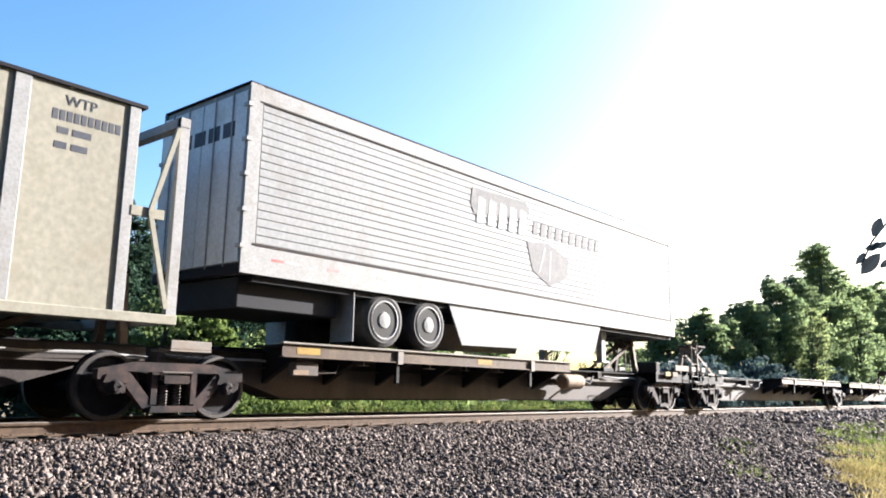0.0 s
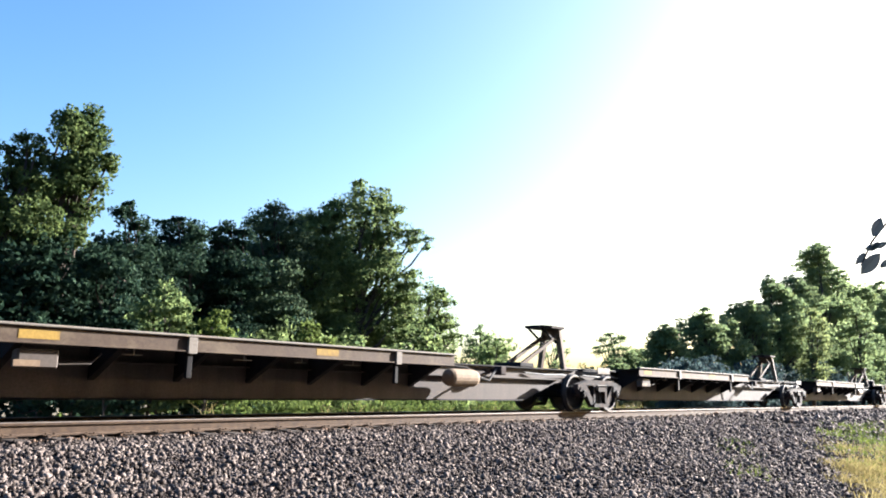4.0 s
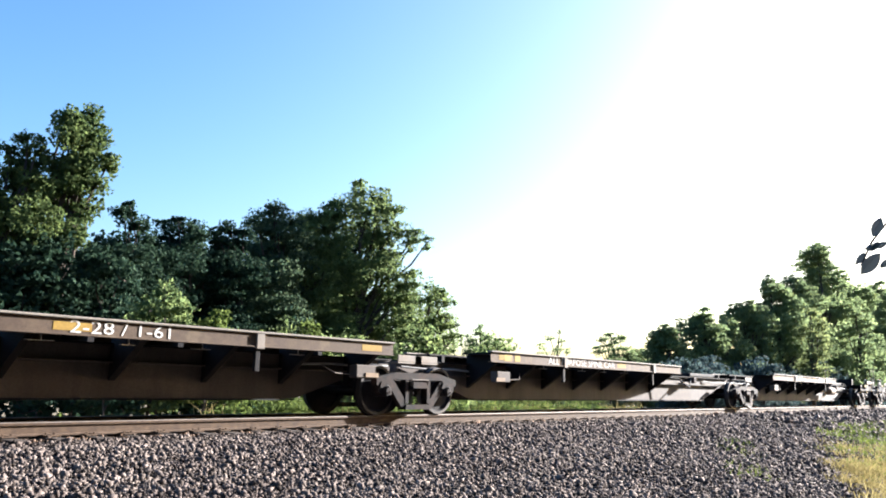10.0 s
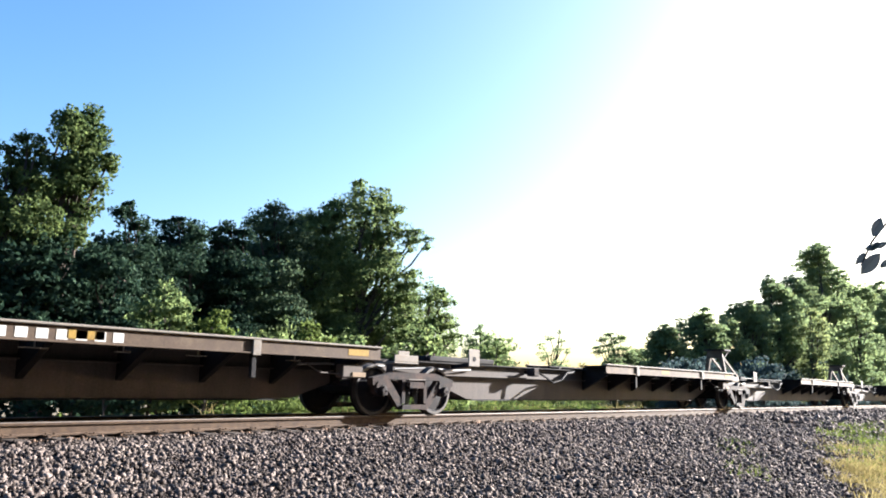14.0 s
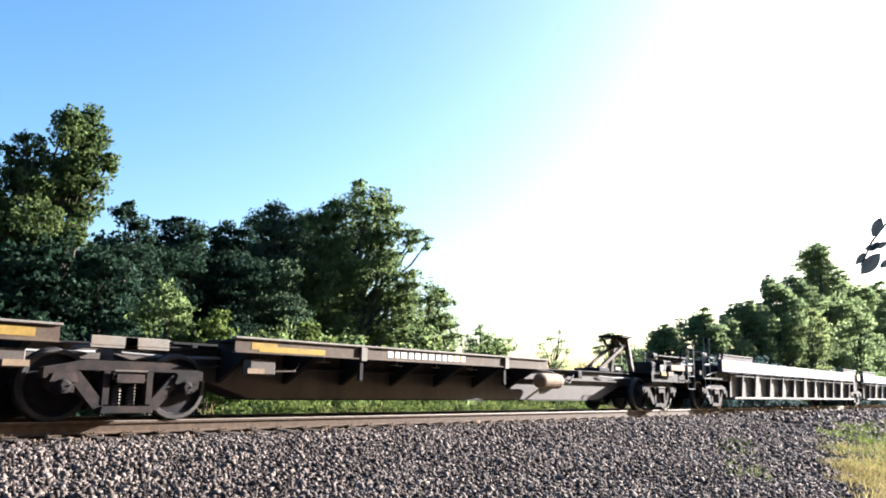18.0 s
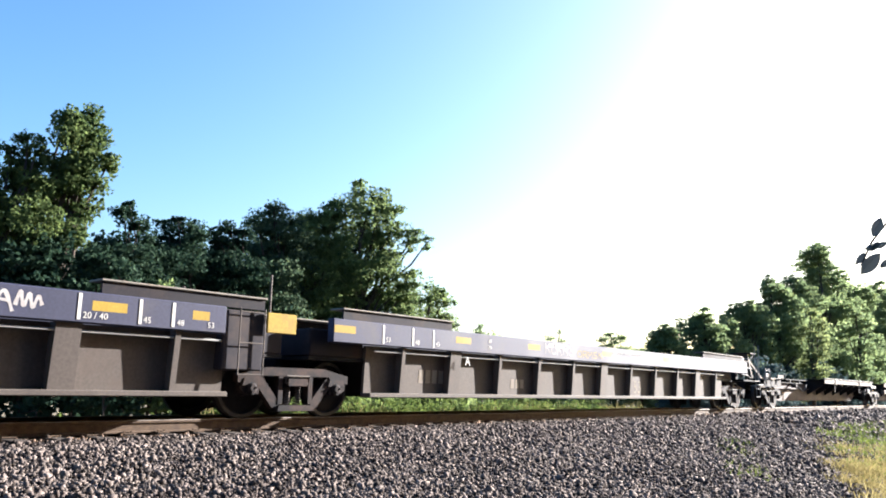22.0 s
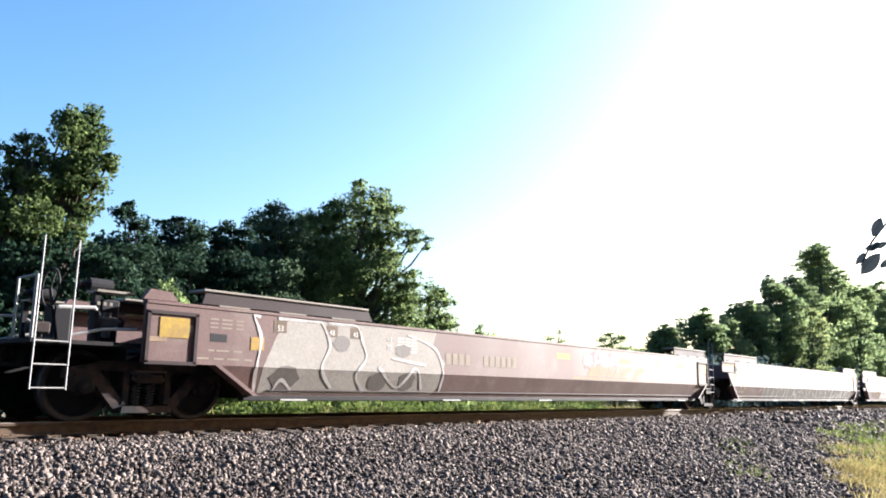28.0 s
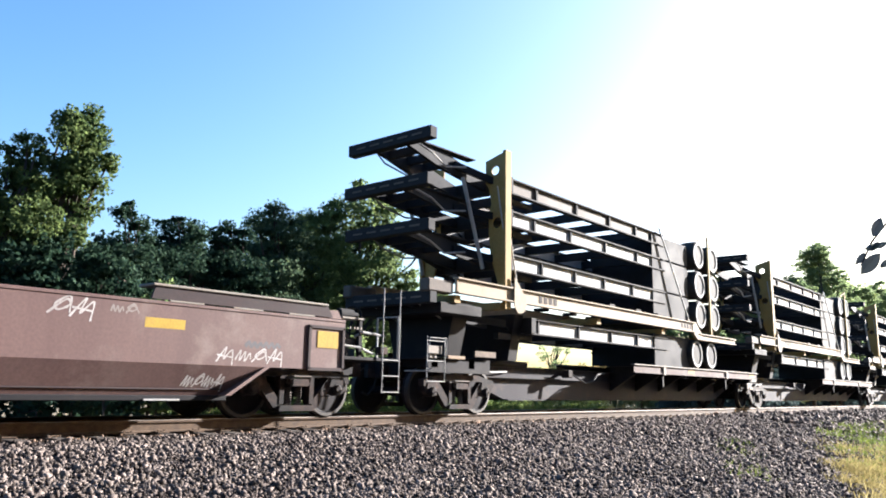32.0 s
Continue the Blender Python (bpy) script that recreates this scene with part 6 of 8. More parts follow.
# ---- loads ----
def trailer():
    """A 16 metre box trailer: ribbed white sides, rear doors, tandem axle, skirt, landing gear."""
    t = thing("box_trailer", "white ribbed box semi-trailer riding on a spine car", "trailer")
    L, hw, zb, zt = 16.15, 1.295, 2.24, 5.40
    bm = mesh()
    box(bm, 0.05, L - 0.05, -hw + 0.02, hw - 0.02, zb + 0.02, zt - 0.03)
    part("body", bm, M["aluminium"], t)
    bm = mesh()
    box(bm, 0.0, L, -hw, hw, zt - 0.035, zt, 0.01)
    part("roof", bm, M["steel"], t, "dark roof edge")
    for side in (-1, 1):
        y = side * hw
        n = 17
        h = (zt - 0.32 - zb - 0.50) / n
        for k in range(n):
            z = zb + 0.50 + h * k
            bm = mesh()
            plate(bm, [(y - side * 0.03, z), (y - side * 0.004, z + 0.004), (y, z + 0.02), (y - side * 0.006, z + h * 0.955), (y - side * 0.03, z + h * 0.975)], 0.28, L - 0.28, "x")
            part("side_slat", bm, M["aluminium"], t)
        bm = mesh()
        box(bm, 0.02, L - 0.02, min(y, y - side * 0.02), max(y, y - side * 0.02), zt - 0.30, zt - 0.04, 0.004)
        part("top_rail", bm, M["white"], t)
        bm = mesh()
        box(bm, 0.02, L - 0.02, min(y + side * 0.004, y - side * 0.03), max(y + side * 0.004, y - side * 0.03), zb, zb + 0.46, 0.006)
        part("bottom_rail", bm, M["white"], t, "smooth lower rail")
        bm = mesh()
        box(bm, 0.2, L - 0.2, min(y + side * 0.012, y), max(y + side * 0.012, y), zb + 0.46, zb + 0.50)
        box(bm, 0.2, L - 0.2, min(y + side * 0.012, y), max(y + side * 0.012, y), zt - 0.33, zt - 0.30)
        part("moulding", bm, M["bogie"], t)
        for x in (0.0, L - 0.26):
            bm = mesh()
            box(bm, x, x + 0.26, min(y + side * 0.008, y - side * 0.03), max(y + side * 0.008, y - side * 0.03), zb, zt - 0.03, 0.006)
            part("corner_post", bm, M["white"], t)
        for k in range(13):
            x = 0.6 + k * 1.2
            bm = mesh()
            box(bm, x, x + 0.26, min(y + side * 0.006, y), max(y + side * 0.006, y), zb + 0.25, zb + 0.295)
            part("reflector", bm, M["red"], t, "red reflective strip")
            bm = mesh()
            box(bm, x + 0.30, x + 0.56, min(y + side * 0.006, y), max(y + side * 0.006, y), zb + 0.25, zb + 0.295)
            part("reflector", bm, M["galvanised"], t, "white reflective strip")
    # rear doors with hinges and lock rods
    for k, (a, b) in enumerate(((-1.25, -0.01), (0.01, 1.25))):
        bm = mesh()
        box(bm, -0.015, 0.05, a, b, zb + 0.18, zt - 0.16, 0.006)
        door = part("rear_door", bm, M["door_white"], t, "white rear door, its shaded face lifted by a paler colour")
        for q in (0.35, 0.85):
            bm = mesh()
            y = a + q if k == 0 else b - q
            rod(bm, (-0.04, y, zb + 0.12), (-0.04, y, zt - 0.12), 0.014, 6)
            part("lock_rod", bm, M["galvanised"], door)
        for q in range(5):
            bm = mesh()
            z = zb + 0.4 + q * 0.58
            y = a if k == 0 else b
            box(bm, -0.035, 0.06, y - 0.07, y + 0.07, z, z + 0.07, 0.006)
            part("hinge", bm, M["galvanised"], door)
    bm = mesh()
    for k in range(4):
        box(bm, -0.02, -0.016, -0.95 + 0.42 * k, -0.62 + 0.42 * k, zt - 0.88, zt - 0.62)
    part("lettering_bar", bm, M["emblem"], t, "dark lettering blocks")
    bm = mesh()
    box(bm, 0.0, 0.1, -hw, hw, zb, zb + 0.16, 0.01)
    part("rear_sill", bm, M["steel"], t)
    bm = mesh()
    box(bm, 0.3, L - 0.15, -1.22, 1.22, zb - 0.10, zb + 0.015)
    part("floor_frame", bm, M["black"], t, "dark floor cross members")
    for side in (-1, 1):
        bm = mesh()
        beam(bm, (12.1, side * 0.9, 1.5), (13.2, side * 0.5, 2.15), 0.05, 0.06)
        part("leg_brace", bm, M["galvanised"], t)
    # running gear
    bm = mesh()
    box(bm, 1.2, 6.0, -0.55, -0.40, 1.95, 2.24)
    box(bm, 1.2, 6.0, 0.40, 0.55, 1.95, 2.24)
    for x in (3.3, 4.55):
        rod(bm, (x, -1.0, 1.75), (x, 1.0, 1.75), 0.07, 10)
    part("slider", bm, M["black"], t, "black tandem slider frame")
    bm = mesh()
    box(bm, 0.15, 2.3, -1.05, 1.05, 1.72, 2.22, 0.02)
    part("rear_underframe", bm, M["black"], t, "black underframe behind the axles")
    for x in (3.3, 4.55):
        for side in (-1, 1):
            bm = mesh()
            lathe(bm, [(0.29, side * 0.60), (0.50, side * 0.63), (0.52, side * 0.72), (0.52, side * 1.14), (0.50, side * 1.22), (0.43, side * 1.25), (0.37, side * 1.24)], 28)
            w = part("tyre", bm, M["rubber"], t, "black trailer tyre", pose(x, 0, 1.755))
            bm = mesh()
            lathe(bm, [(0.37, side * 1.16), (0.37, side * 1.252), (0.345, side * 1.258), (0.325, side * 1.240), (0.17, side * 1.228), (0.14, side * 1.255), (0.05, side * 1.265)], 24)
            part("rim", bm, M["white"], w, "white disc rim")
    for x in (2.5,):
        for ya in (-1.25, 0.65):
            bm = mesh()
            box(bm, x, x + 0.02, ya, ya + 0.6, 1.32, 2.2)
            part("mud_flap", bm, M["white"], t, "pale mud flap")
    for side in (-1, 1):
        bm = mesh()
        plate(bm, [(5.15, 2.24), (11.5, 2.24), (11.15, 1.52), (5.6, 1.42)], side * 1.24, side * 1.262)
        part("side_skirt", bm, M["aluminium"], t, "white aerodynamic skirt")
        bm = mesh()
        box(bm, 12.0, 12.2, min(side * 0.85, side * 1.02), max(side * 0.85, side * 1.02), 1.35, 2.24)
        box(bm, 11.9, 12.3, min(side * 0.78, side * 1.08), max(side * 0.78, side * 1.08), 1.30, 1.35)
        part("landing_leg", bm, M["galvanised"], t, "landing leg")
    bm = mesh()
    box(bm, 13.6, 15.9, -0.6, 0.6, 2.10, 2.24, 0.02)
    part("coupler_plate", bm, M["black"], t)
    # painted shapes on both sides
    for side in (-1, 1):
        y = side * (hw + 0.004)
        k = 1 if side < 0 else -1
        cx = 7.35
        def sh(bm, pts):
            plate(bm, [(cx + k * a, b) for a, b in pts], y - 0.003, y + 0.003)
        bm = mesh()
        sh(bm, [(-1.5, 4.86), (0.55, 4.92), (0.72, 4.76), (0.66, 4.52), (-1.44, 4.28), (-1.56, 4.5)])
        part("emblem", bm, M["faded_emblem"], t, "faded grey painted panel")
        for q in range(5):
            bm = mesh()
            plate(bm, [(cx + k * (-1.36 + 0.40 * q), 4.10), (cx + k * (-1.10 + 0.40 * q), 4.10), (cx + k * (-1.02 + 0.40 * q), 4.66), (cx + k * (-1.28 + 0.40 * q), 4.70)], y - 0.006, y + 0.006)
            part("lettering_bar", bm, M["white"], t)
        for q in range(10):
            bm = mesh()
            plate(bm, [(cx + k * (0.85 + 0.33 * q), 4.20), (cx + k * (1.05 + 0.33 * q), 4.20), (cx + k * (1.10 + 0.33 * q), 4.52), (cx + k * (0.90 + 0.33 * q), 4.52)], y - 0.003, y + 0.003)
            part("lettering_bar", bm, M["faded_emblem"], t)
        bm = mesh()
        sh(bm, [(0.6, 3.98), (1.5, 4.08), (2.5, 3.80), (2.42, 3.30), (1.6, 3.02), (0.85, 3.32)])
        part("emblem", bm, M["faded_emblem"], t, "faded grey shield emblem")
        bm = mesh()
        plate(bm, [(cx + k * 1.55, 3.14), (cx + k * 1.60, 3.14), (cx + k * 1.66, 3.9), (cx + k * 1.61, 3.9)], y - 0.006, y + 0.006)
        plate(bm, [(cx + k * 1.10, 3.3), (cx + k * 1.15, 3.3), (cx + k * 1.42, 3.94), (cx + k * 1.37, 3.94)], y - 0.006, y + 0.006)
        part("emblem_line", bm, M["white"], t)
    return t


def container():
    """A cream steel container with heavy posts and an open braced frame at its end."""
    t = thing("freight_container", "cream-painted steel container with heavy posts and a braced end frame", "container")
    L, hw, zb, zt = 12.9, 1.30, 1.36, 4.43
    bm = mesh()
    box(bm, 0.86, L - 0.86, -hw + 0.03, hw - 0.03, zb + 0.05, zt - 0.04)
    part("body", bm, M["cream"], t)
    bm = mesh()
    box(bm, 0.7, L - 0.7, -hw - 0.01, hw + 0.01, zt - 0.05, zt)
    part("roof", bm, M["steel"], t, "dark roof edge")
    for side in (-1, 1):
        y = side * hw
        for x in (0.0, 0.8, 2.1, 4.2, 6.4, 8.3, 10.42, 11.95, 12.74):
            bm = mesh()
            box(bm, x, x + (0.2 if 1 < x < 11 else 0.16), min(y - side * 0.008, y - side * 0.1), max(y - side * 0.008, y - side * 0.1), zb, zt, 0.006)
            part("post", bm, M["white"], t, "pale upright post")
        bm = mesh()
        box(bm, 0, L, min(y + side * 0.02, y - side * 0.1), max(y + side * 0.02, y - side * 0.1), zb - 0.02, zb + 0.12, 0.01)
        part("bottom_rail", bm, M["cream"], t)
        for xa, xb in ((0.16, 0.80), (12.09, 12.74)):
            bm = mesh()
            beam(bm, (xb - 0.02, y, zb + 0.2), (xa + 0.28, y, (zb + zt) / 2), 0.05, 0.07)
            beam(bm, (xa + 0.28, y, (zb + zt) / 2), (xb - 0.02, y, zt - 0.2), 0.05, 0.07)
            box(bm, xa, xa + 0.5, min(y, y - side * 0.06), max(y, y - side * 0.06), (zb + zt) / 2 - 0.07, (zb + zt) / 2 + 0.07)
            part("brace", bm, M["cream"], t, "bent steel end brace")
    for x in (0.0, 12.74):
        for za in (zb, zt - 0.145):
            bm = mesh()
            box(bm, x, x + 0.16, -hw, hw, za, za + 0.14)
            part("end_beam", bm, M["white"], t)
    writing("marking_text", "WTP", 0.20, M["emblem"], t, on_side(11.07, 4.12, -hw + 0.026))
    bars(t, 10.92, 3.90, -hw + 0.028, [0.095] * 10, 0.14, "emblem")
    bars(t, 11.0, 3.72, -hw + 0.028, [0.2, 0.35], 0.09, "emblem")
    bars(t, 10.98, 3.52, -hw + 0.028, [0.22, 0.3], 0.09, "emblem")
    return t


def holed(bm, cy, cz, hw, hh, r, x0, x1, n=20):
    """A square plate with a round hole right through it, facing along x."""
    rings = []
    for x in (x0, x1):
        outer, inner = [], []
        for i in range(n):
            a = 2 * math.pi * (i + 0.5) / n
            c, s = math.cos(a), math.sin(a)
            k = 1 / max(abs(c), abs(s))
            outer.append(bm.verts.new((x, cy + hw * c * k, cz + hh * s * k)))
            inner.append(bm.verts.new((x, cy + r * c, cz + r * s)))
        rings.append((outer, inner))
    (oa, ia), (ob, ib) = rings
    for i in range(n):
        j = (i + 1) % n
        bm.faces.new((oa[i], oa[j], ia[j], ia[i]))
        bm.faces.new((ob[j], ob[i], ib[i], ib[j]))
        bm.faces.new((oa[j], oa[i], ob[i], ob[j]))
        bm.faces.new((ia[i], ia[j], ib[j], ib[i]))


def chassis_stack():
    """A bundle of container chassis: four nested black frames held in an ochre rack, with their wheels at one end."""
    t = thing("chassis_stack", "stack of black container chassis strapped in an ochre rack", "chassis stack", group="chassis stacks on the spine cars")
    for k, (zf, z, zw) in enumerate(((2.48, 2.02, 1.80), (3.95, 3.46, 3.12), (4.90, 4.50, 4.14), (5.92, 5.29, 5.16))):   # front bolster's top, rail, wheels
        dx = 1.0 + 0.04 * math.sin(k * 2.4) + (0.12 if k == 0 else 0.0)
        for side in (-1, 1):
            bm = mesh()
            y = side * 1.02
            for zz in (z - 0.19, z + 0.155):
                box(bm, 4.95 if k == 0 else 3.95, 12.6, y - 0.09, y + 0.09, zz, zz + 0.035)
            part("rail_flange", bm, M["black"], t)
            bm = mesh()
            box(bm, 4.95 if k == 0 else 4.0, 11.9, y - 0.015, y + 0.015, z - 0.154, z + 0.154)
            part("rail_web", bm, M["panel" if k == 3 else "galvanised"], t, "dusty grey web of the top frame rail" if k == 3 else "pale dusty web of the frame rail")
            for q in range(4):
                bm = mesh()
                x = 5.3 + 1.75 * q + 0.2 * math.sin(k * 2 + q)
                box(bm, x, x + 0.07, min(side * 1.035, side * 1.08), max(side * 1.035, side * 1.08), z - 0.154, z + 0.154)
                part("stiffener", bm, M["black"], t)
            # gooseneck: a deep tapered web that rises to the front bolster
            bm = mesh()
            plate(bm, [(dx + 0.15, zf - 0.04), (dx + 0.15, zf - 0.26), (2.3, min(zf - 0.42, z + 0.1)), (4.0, z - 0.10), (4.0, z + 0.14), (2.4, zf - 0.12)], side * 0.40, side * 0.50)
            part("gooseneck", bm, M["black"], t, "black rising gooseneck web")
            bm = mesh()
            plate(bm, [(dx + 0.15, side * 0.34), (3.4, side * 0.34), (3.4, side * 0.60), (dx + 0.15, side * 0.54)], zf - 0.10, zf - 0.075, "z")
            part("neck_cap", bm, M["black"], t)
            bm = mesh()
            beam(bm, (2.7, side * 0.5, zf - 0.34), (4.1, side * 0.95, z), 0.09, 0.16)
            part("neck_brace", bm, M["black"], t)
            # air and lamp fittings behind the bolster
            bm = mesh()
            path_rod(bm, [(dx + 0.3, side * 0.62, zf - 0.2), (1.7, side * 0.72, zf - 0.34), (2.3, side * 0.6, zf - 0.5), (2.9, side * 0.7, zf - 0.4)], 0.022)
            part("air_line", bm, M["galvanised"], t, "pale sagging air line")
        for x in (1.5, 2.1, 2.7):
            bm = mesh()
            box(bm, x, x + 0.12, -0.42, 0.42, zf - 0.34, zf - 0.16)
            part("neck_cross_member", bm, M["black"], t)
        for x in (5.0, 6.2, 7.8, 9.4, 11.0):
            bm = mesh()
            box(bm, x, x + 0.14, -1.0, 1.0, z - 0.14, z + 0.08)
            part("cross_member", bm, M["black"], t)
        bm = mesh()
        box(bm, 3.95 + 0.95 * (k == 0), 4.13 + 0.95 * (k == 0), -1.16, 1.16, z - 0.16, z + 0.20)
        part("end_bolster", bm, M["black"], t)
        bm = mesh()
        box(bm, dx, 0.22 + dx, -1.24, 1.24, zf - 0.26, zf, 0.015)
        part("front_bolster", bm, M["black"], t, "black front bolster")
        for q in range(5):
            bm = mesh()
            box(bm, dx - 0.008, dx, -1.0 + 0.42 * q, -0.72 + 0.42 * q, zf - 0.15, zf - 0.11)
            part("reflector", bm, M["panel"], t, "dull reflector strip")
        # landing legs folded under the frame
        for side in (-1, 1):
            bm = mesh()
            box(bm, 4.0, 5.4, min(side * 0.7, side * 0.84), max(side * 0.7, side * 0.84), z - 0.34, z - 0.2)
            rod(bm, (4.7, side * 0.77, z - 0.22), (4.2, side * 0.77, z + 0.05), 0.03, 6)
            part("landing_leg", bm, M["black"], t, "folded landing leg")
        # axle slider: deep side plates and suspension under the rail
        bm = mesh()
        box(bm, 11.7, 14.4, -1.08, 1.08, zw - 0.48, zw + (0.24 if k == 3 else 0.50), 0.02)
        box(bm, 14.4, 17.3, -0.55, 0.55, zw - 0.1, zw + 0.3)
        slider = part("slider", bm, M["black"], t, "black axle slider")
        low = -0.45 if k == 0 else 0.0
        for x in (15.05 + low, 16.28 + low):
            bm = mesh()
            rod(bm, (x, -0.9, zw), (x, 0.9, zw), 0.06, 8)
            part("axle", bm, M["black"], slider)
            for side in (-1, 1):
                bm = mesh()
                lathe(bm, [(0.28, side * 0.64), (0.47, side * 0.68), (0.49, side * 0.80), (0.49, side * 1.12), (0.475, side * 1.19), (0.43, side * 1.22), (0.30, side * 1.2)], 26)
                w = part("tyre", bm, M["rubber"], t, "black chassis tyre", pose(x, 0, zw))
                bm = mesh()
                hoop(bm, [(0.42, side * 1.18), (0.425, side * 1.232), (0.355, side * 1.225), (0.345, side * 1.16)], 24)
                part("rim", bm, M["white"], w, "pale steel rim")
                bm = mesh()
                lathe(bm, [(0.345, side * 1.14), (0.33, side * 1.16), (0.18, side * 1.10), (0.15, side * 1.17), (0.06, side * 1.19)], 20)
                part("wheel_disc", bm, M["panel"], w, "dusty grey wheel disc")
    # ochre rack
    for x, z1 in ((3.74, 6.02), (15.75, 5.98)):
        for side in (-1, 1):
            bm = mesh()
            if x < 10:
                box(bm, x - 0.12, x + 0.12, min(side * 1.21, side * 1.30), max(side * 1.21, side * 1.30), 2.3, z1, 0.01)
            else:
                box(bm, x - 0.06, x + 0.06, min(side * 1.24, side * 1.30), max(side * 1.24, side * 1.30), 2.3, z1, 0.01)
            post = part("rack_post", bm, M["amber"], t, "ochre upright rack post")
            if x > 10:
                bm = mesh()
                beam(bm, (x, side * 1.27, z1 - 0.05), (x - 0.9, side * 1.27, z1 - 0.35), 0.05, 0.06)
                part("stay", bm, M["amber"], post)
                continue
            bm = mesh()
            holed(bm, side * 0.93, z1 - 0.42, 0.28, 0.26, 0.11, x - 0.02, x + 0.02)
            plate(bm, [(side * 0.65, z1 - 0.16), (side * 1.21, z1 - 0.16), (side * 1.21, z1)], x - 0.02, x + 0.02, "x")
            plate(bm, [(side * 1.21, z1 - 0.68), (side * 0.65, z1 - 0.68), (side * 0.75, z1 - 0.85), (side * 0.82, z1 - 1.2), (side * 0.76, z1 - 1.45), (side * 1.21, z1 - 1.45)], x - 0.02, x + 0.02, "x")
            holed(bm, side * 0.98, z1 - 1.68, 0.23, 0.23, 0.13, x - 0.02, x + 0.02)
            plate(bm, [(side * 1.21, z1 - 1.91), (side * 0.75, z1 - 1.91), (side * 0.82, z1 - 2.5), (side * 1.05, z1 - 3.2), (side * 1.21, z1 - 3.2)], x - 0.02, x + 0.02, "x")
            part("gusset", bm, M["amber"], post, "broad ochre plate with round holes")
            bm = mesh()
            rod(bm, (x - 0.1, side * 1.22, z1 - 0.9), (x + 0.45, side * 1.28, 2.6), 0.022, 6)
            rod(bm, (x - 0.3, side * 1.2, z1 - 0.9), (x + 0.2, side * 1.28, 2.6), 0.018, 6)
            part("chain", bm, M["galvanised"], post, "pale lashing chain")
            bm = mesh()
            plate(bm, [(x + 0.18, 3.05), (x + 0.34, 2.9), (x + 0.62, 2.62), (x + 0.66, 2.42), (x + 0.52, 2.26), (x + 0.3, 2.24), (x + 0.16, 2.4)], side * 1.336, side * 1.36)
            part("pivot_plate", bm, M["rack"], post, "rounded pale pivot plate")
    for side in (-1, 1):
        y = side * 1.27
        bm = mesh()
        for z0, z1, xa, xb in ((2.50, 2.80, 1.9, 14.3), (2.28, 2.46, 14.6, 17.9)):
            box(bm, xa, xb, y - 0.03, y + 0.03, z0, z1, 0.01)
            box(bm, xa, xb, y - 0.08, y + 0.08, z1 - 0.015, z1 + 0.015)
            box(bm, xa, xb, y - 0.08, y + 0.08, z0 - 0.015, z0 + 0.015)
        plate(bm, [(14.1, 2.82), (14.35, 2.82), (14.8, 2.46), (14.8, 2.26), (14.5, 2.26), (14.1, 2.49)], y - 0.05, y + 0.05)
        part("rack_beam", bm, M["rack"], t, "dusty tan lower rack beam")
        for xa in (5.0, 13.2):
            for q in range(4):
                bm = mesh()
                box(bm, xa + 0.22 * q, xa + 0.22 * q + 0.14, min(side * 1.301, side * 1.306), max(side * 1.301, side * 1.306), 2.57, 2.73)
                part("lettering_bar", bm, M["bogie"], t, "worn red-brown lettering block")
        bm = mesh()
        rod(bm, (12.1, side * 1.16, 5.62), (13.9, side * 1.28, 2.8), 0.025, 6)
        part("strap", bm, M["galvanised"], t, "pale tie-down strap")
        for x in (8.6, 10.2, 11.6):
            bm = mesh()
            box(bm, x, x + 0.34, min(side * 0.9, side * 1.25), max(side * 0.9, side * 1.25), 2.816, 2.90, 0.02)
            part("twist_lock", bm, M["bogie"], t, "rusty lock on the rack beam")
    for x in (2.0, 3.6, 8.0, 12.0, 16.2):
        bm = mesh()
        box(bm, x - 0.1, x + 0.1, -1.24, 1.24, 2.29, 2.45)
        part("rack_cross_beam", bm, M["amber"], t)
    # dark stands that carry the rack and the lowest frame on the spine
    for x, w, top in ((2.2, 0.5, 2.04), (4.5, 0.35, 2.28)):
        bm = mesh()
        plate(bm, [(-0.95, top), (0.95, top), (0.75, 1.2), (-0.75, 1.2)], x, x + w, "x")
        part("stand", bm, M["steel"], t, "dark stand under the rack")
    for side in (-1, 1):
        bm = mesh()
        box(bm, 1.05, 1.85, min(side * 1.0, side * 1.26), max(side * 1.0, side * 1.26), 2.45, 2.72, 0.03)
        part("lock_box", bm, M["panel"], t, "dusty grey lock housing at the beam's end")
        bm = mesh()
        rod(bm, (2.6, side * 0.85, 5.2), (3.3, side * 0.9, 3.2), 0.045, 8)
        part("tube", bm, M["galvanised"], t, "pale leaning tube")
    bm = mesh()
    box(bm, 1.5, 2.9, -1.2, 1.2, 2.05, 2.28, 0.02)
    part("stand_head", bm, M["steel"], t, "dark head beam of the stand")
    return t


# ---- the train put together; places are metres along the train at the clip's start ----
spine_car([-11.2, 6.0, 22.6], ((1.75, 10.7), (1.75, 10.7)), (), (0, 1), label="grey-brown skeleton flat car platform carrying a load on its hitch")
CARS.append((container(), -6.86, False))
CARS.append((trailer(), 7.06, False))

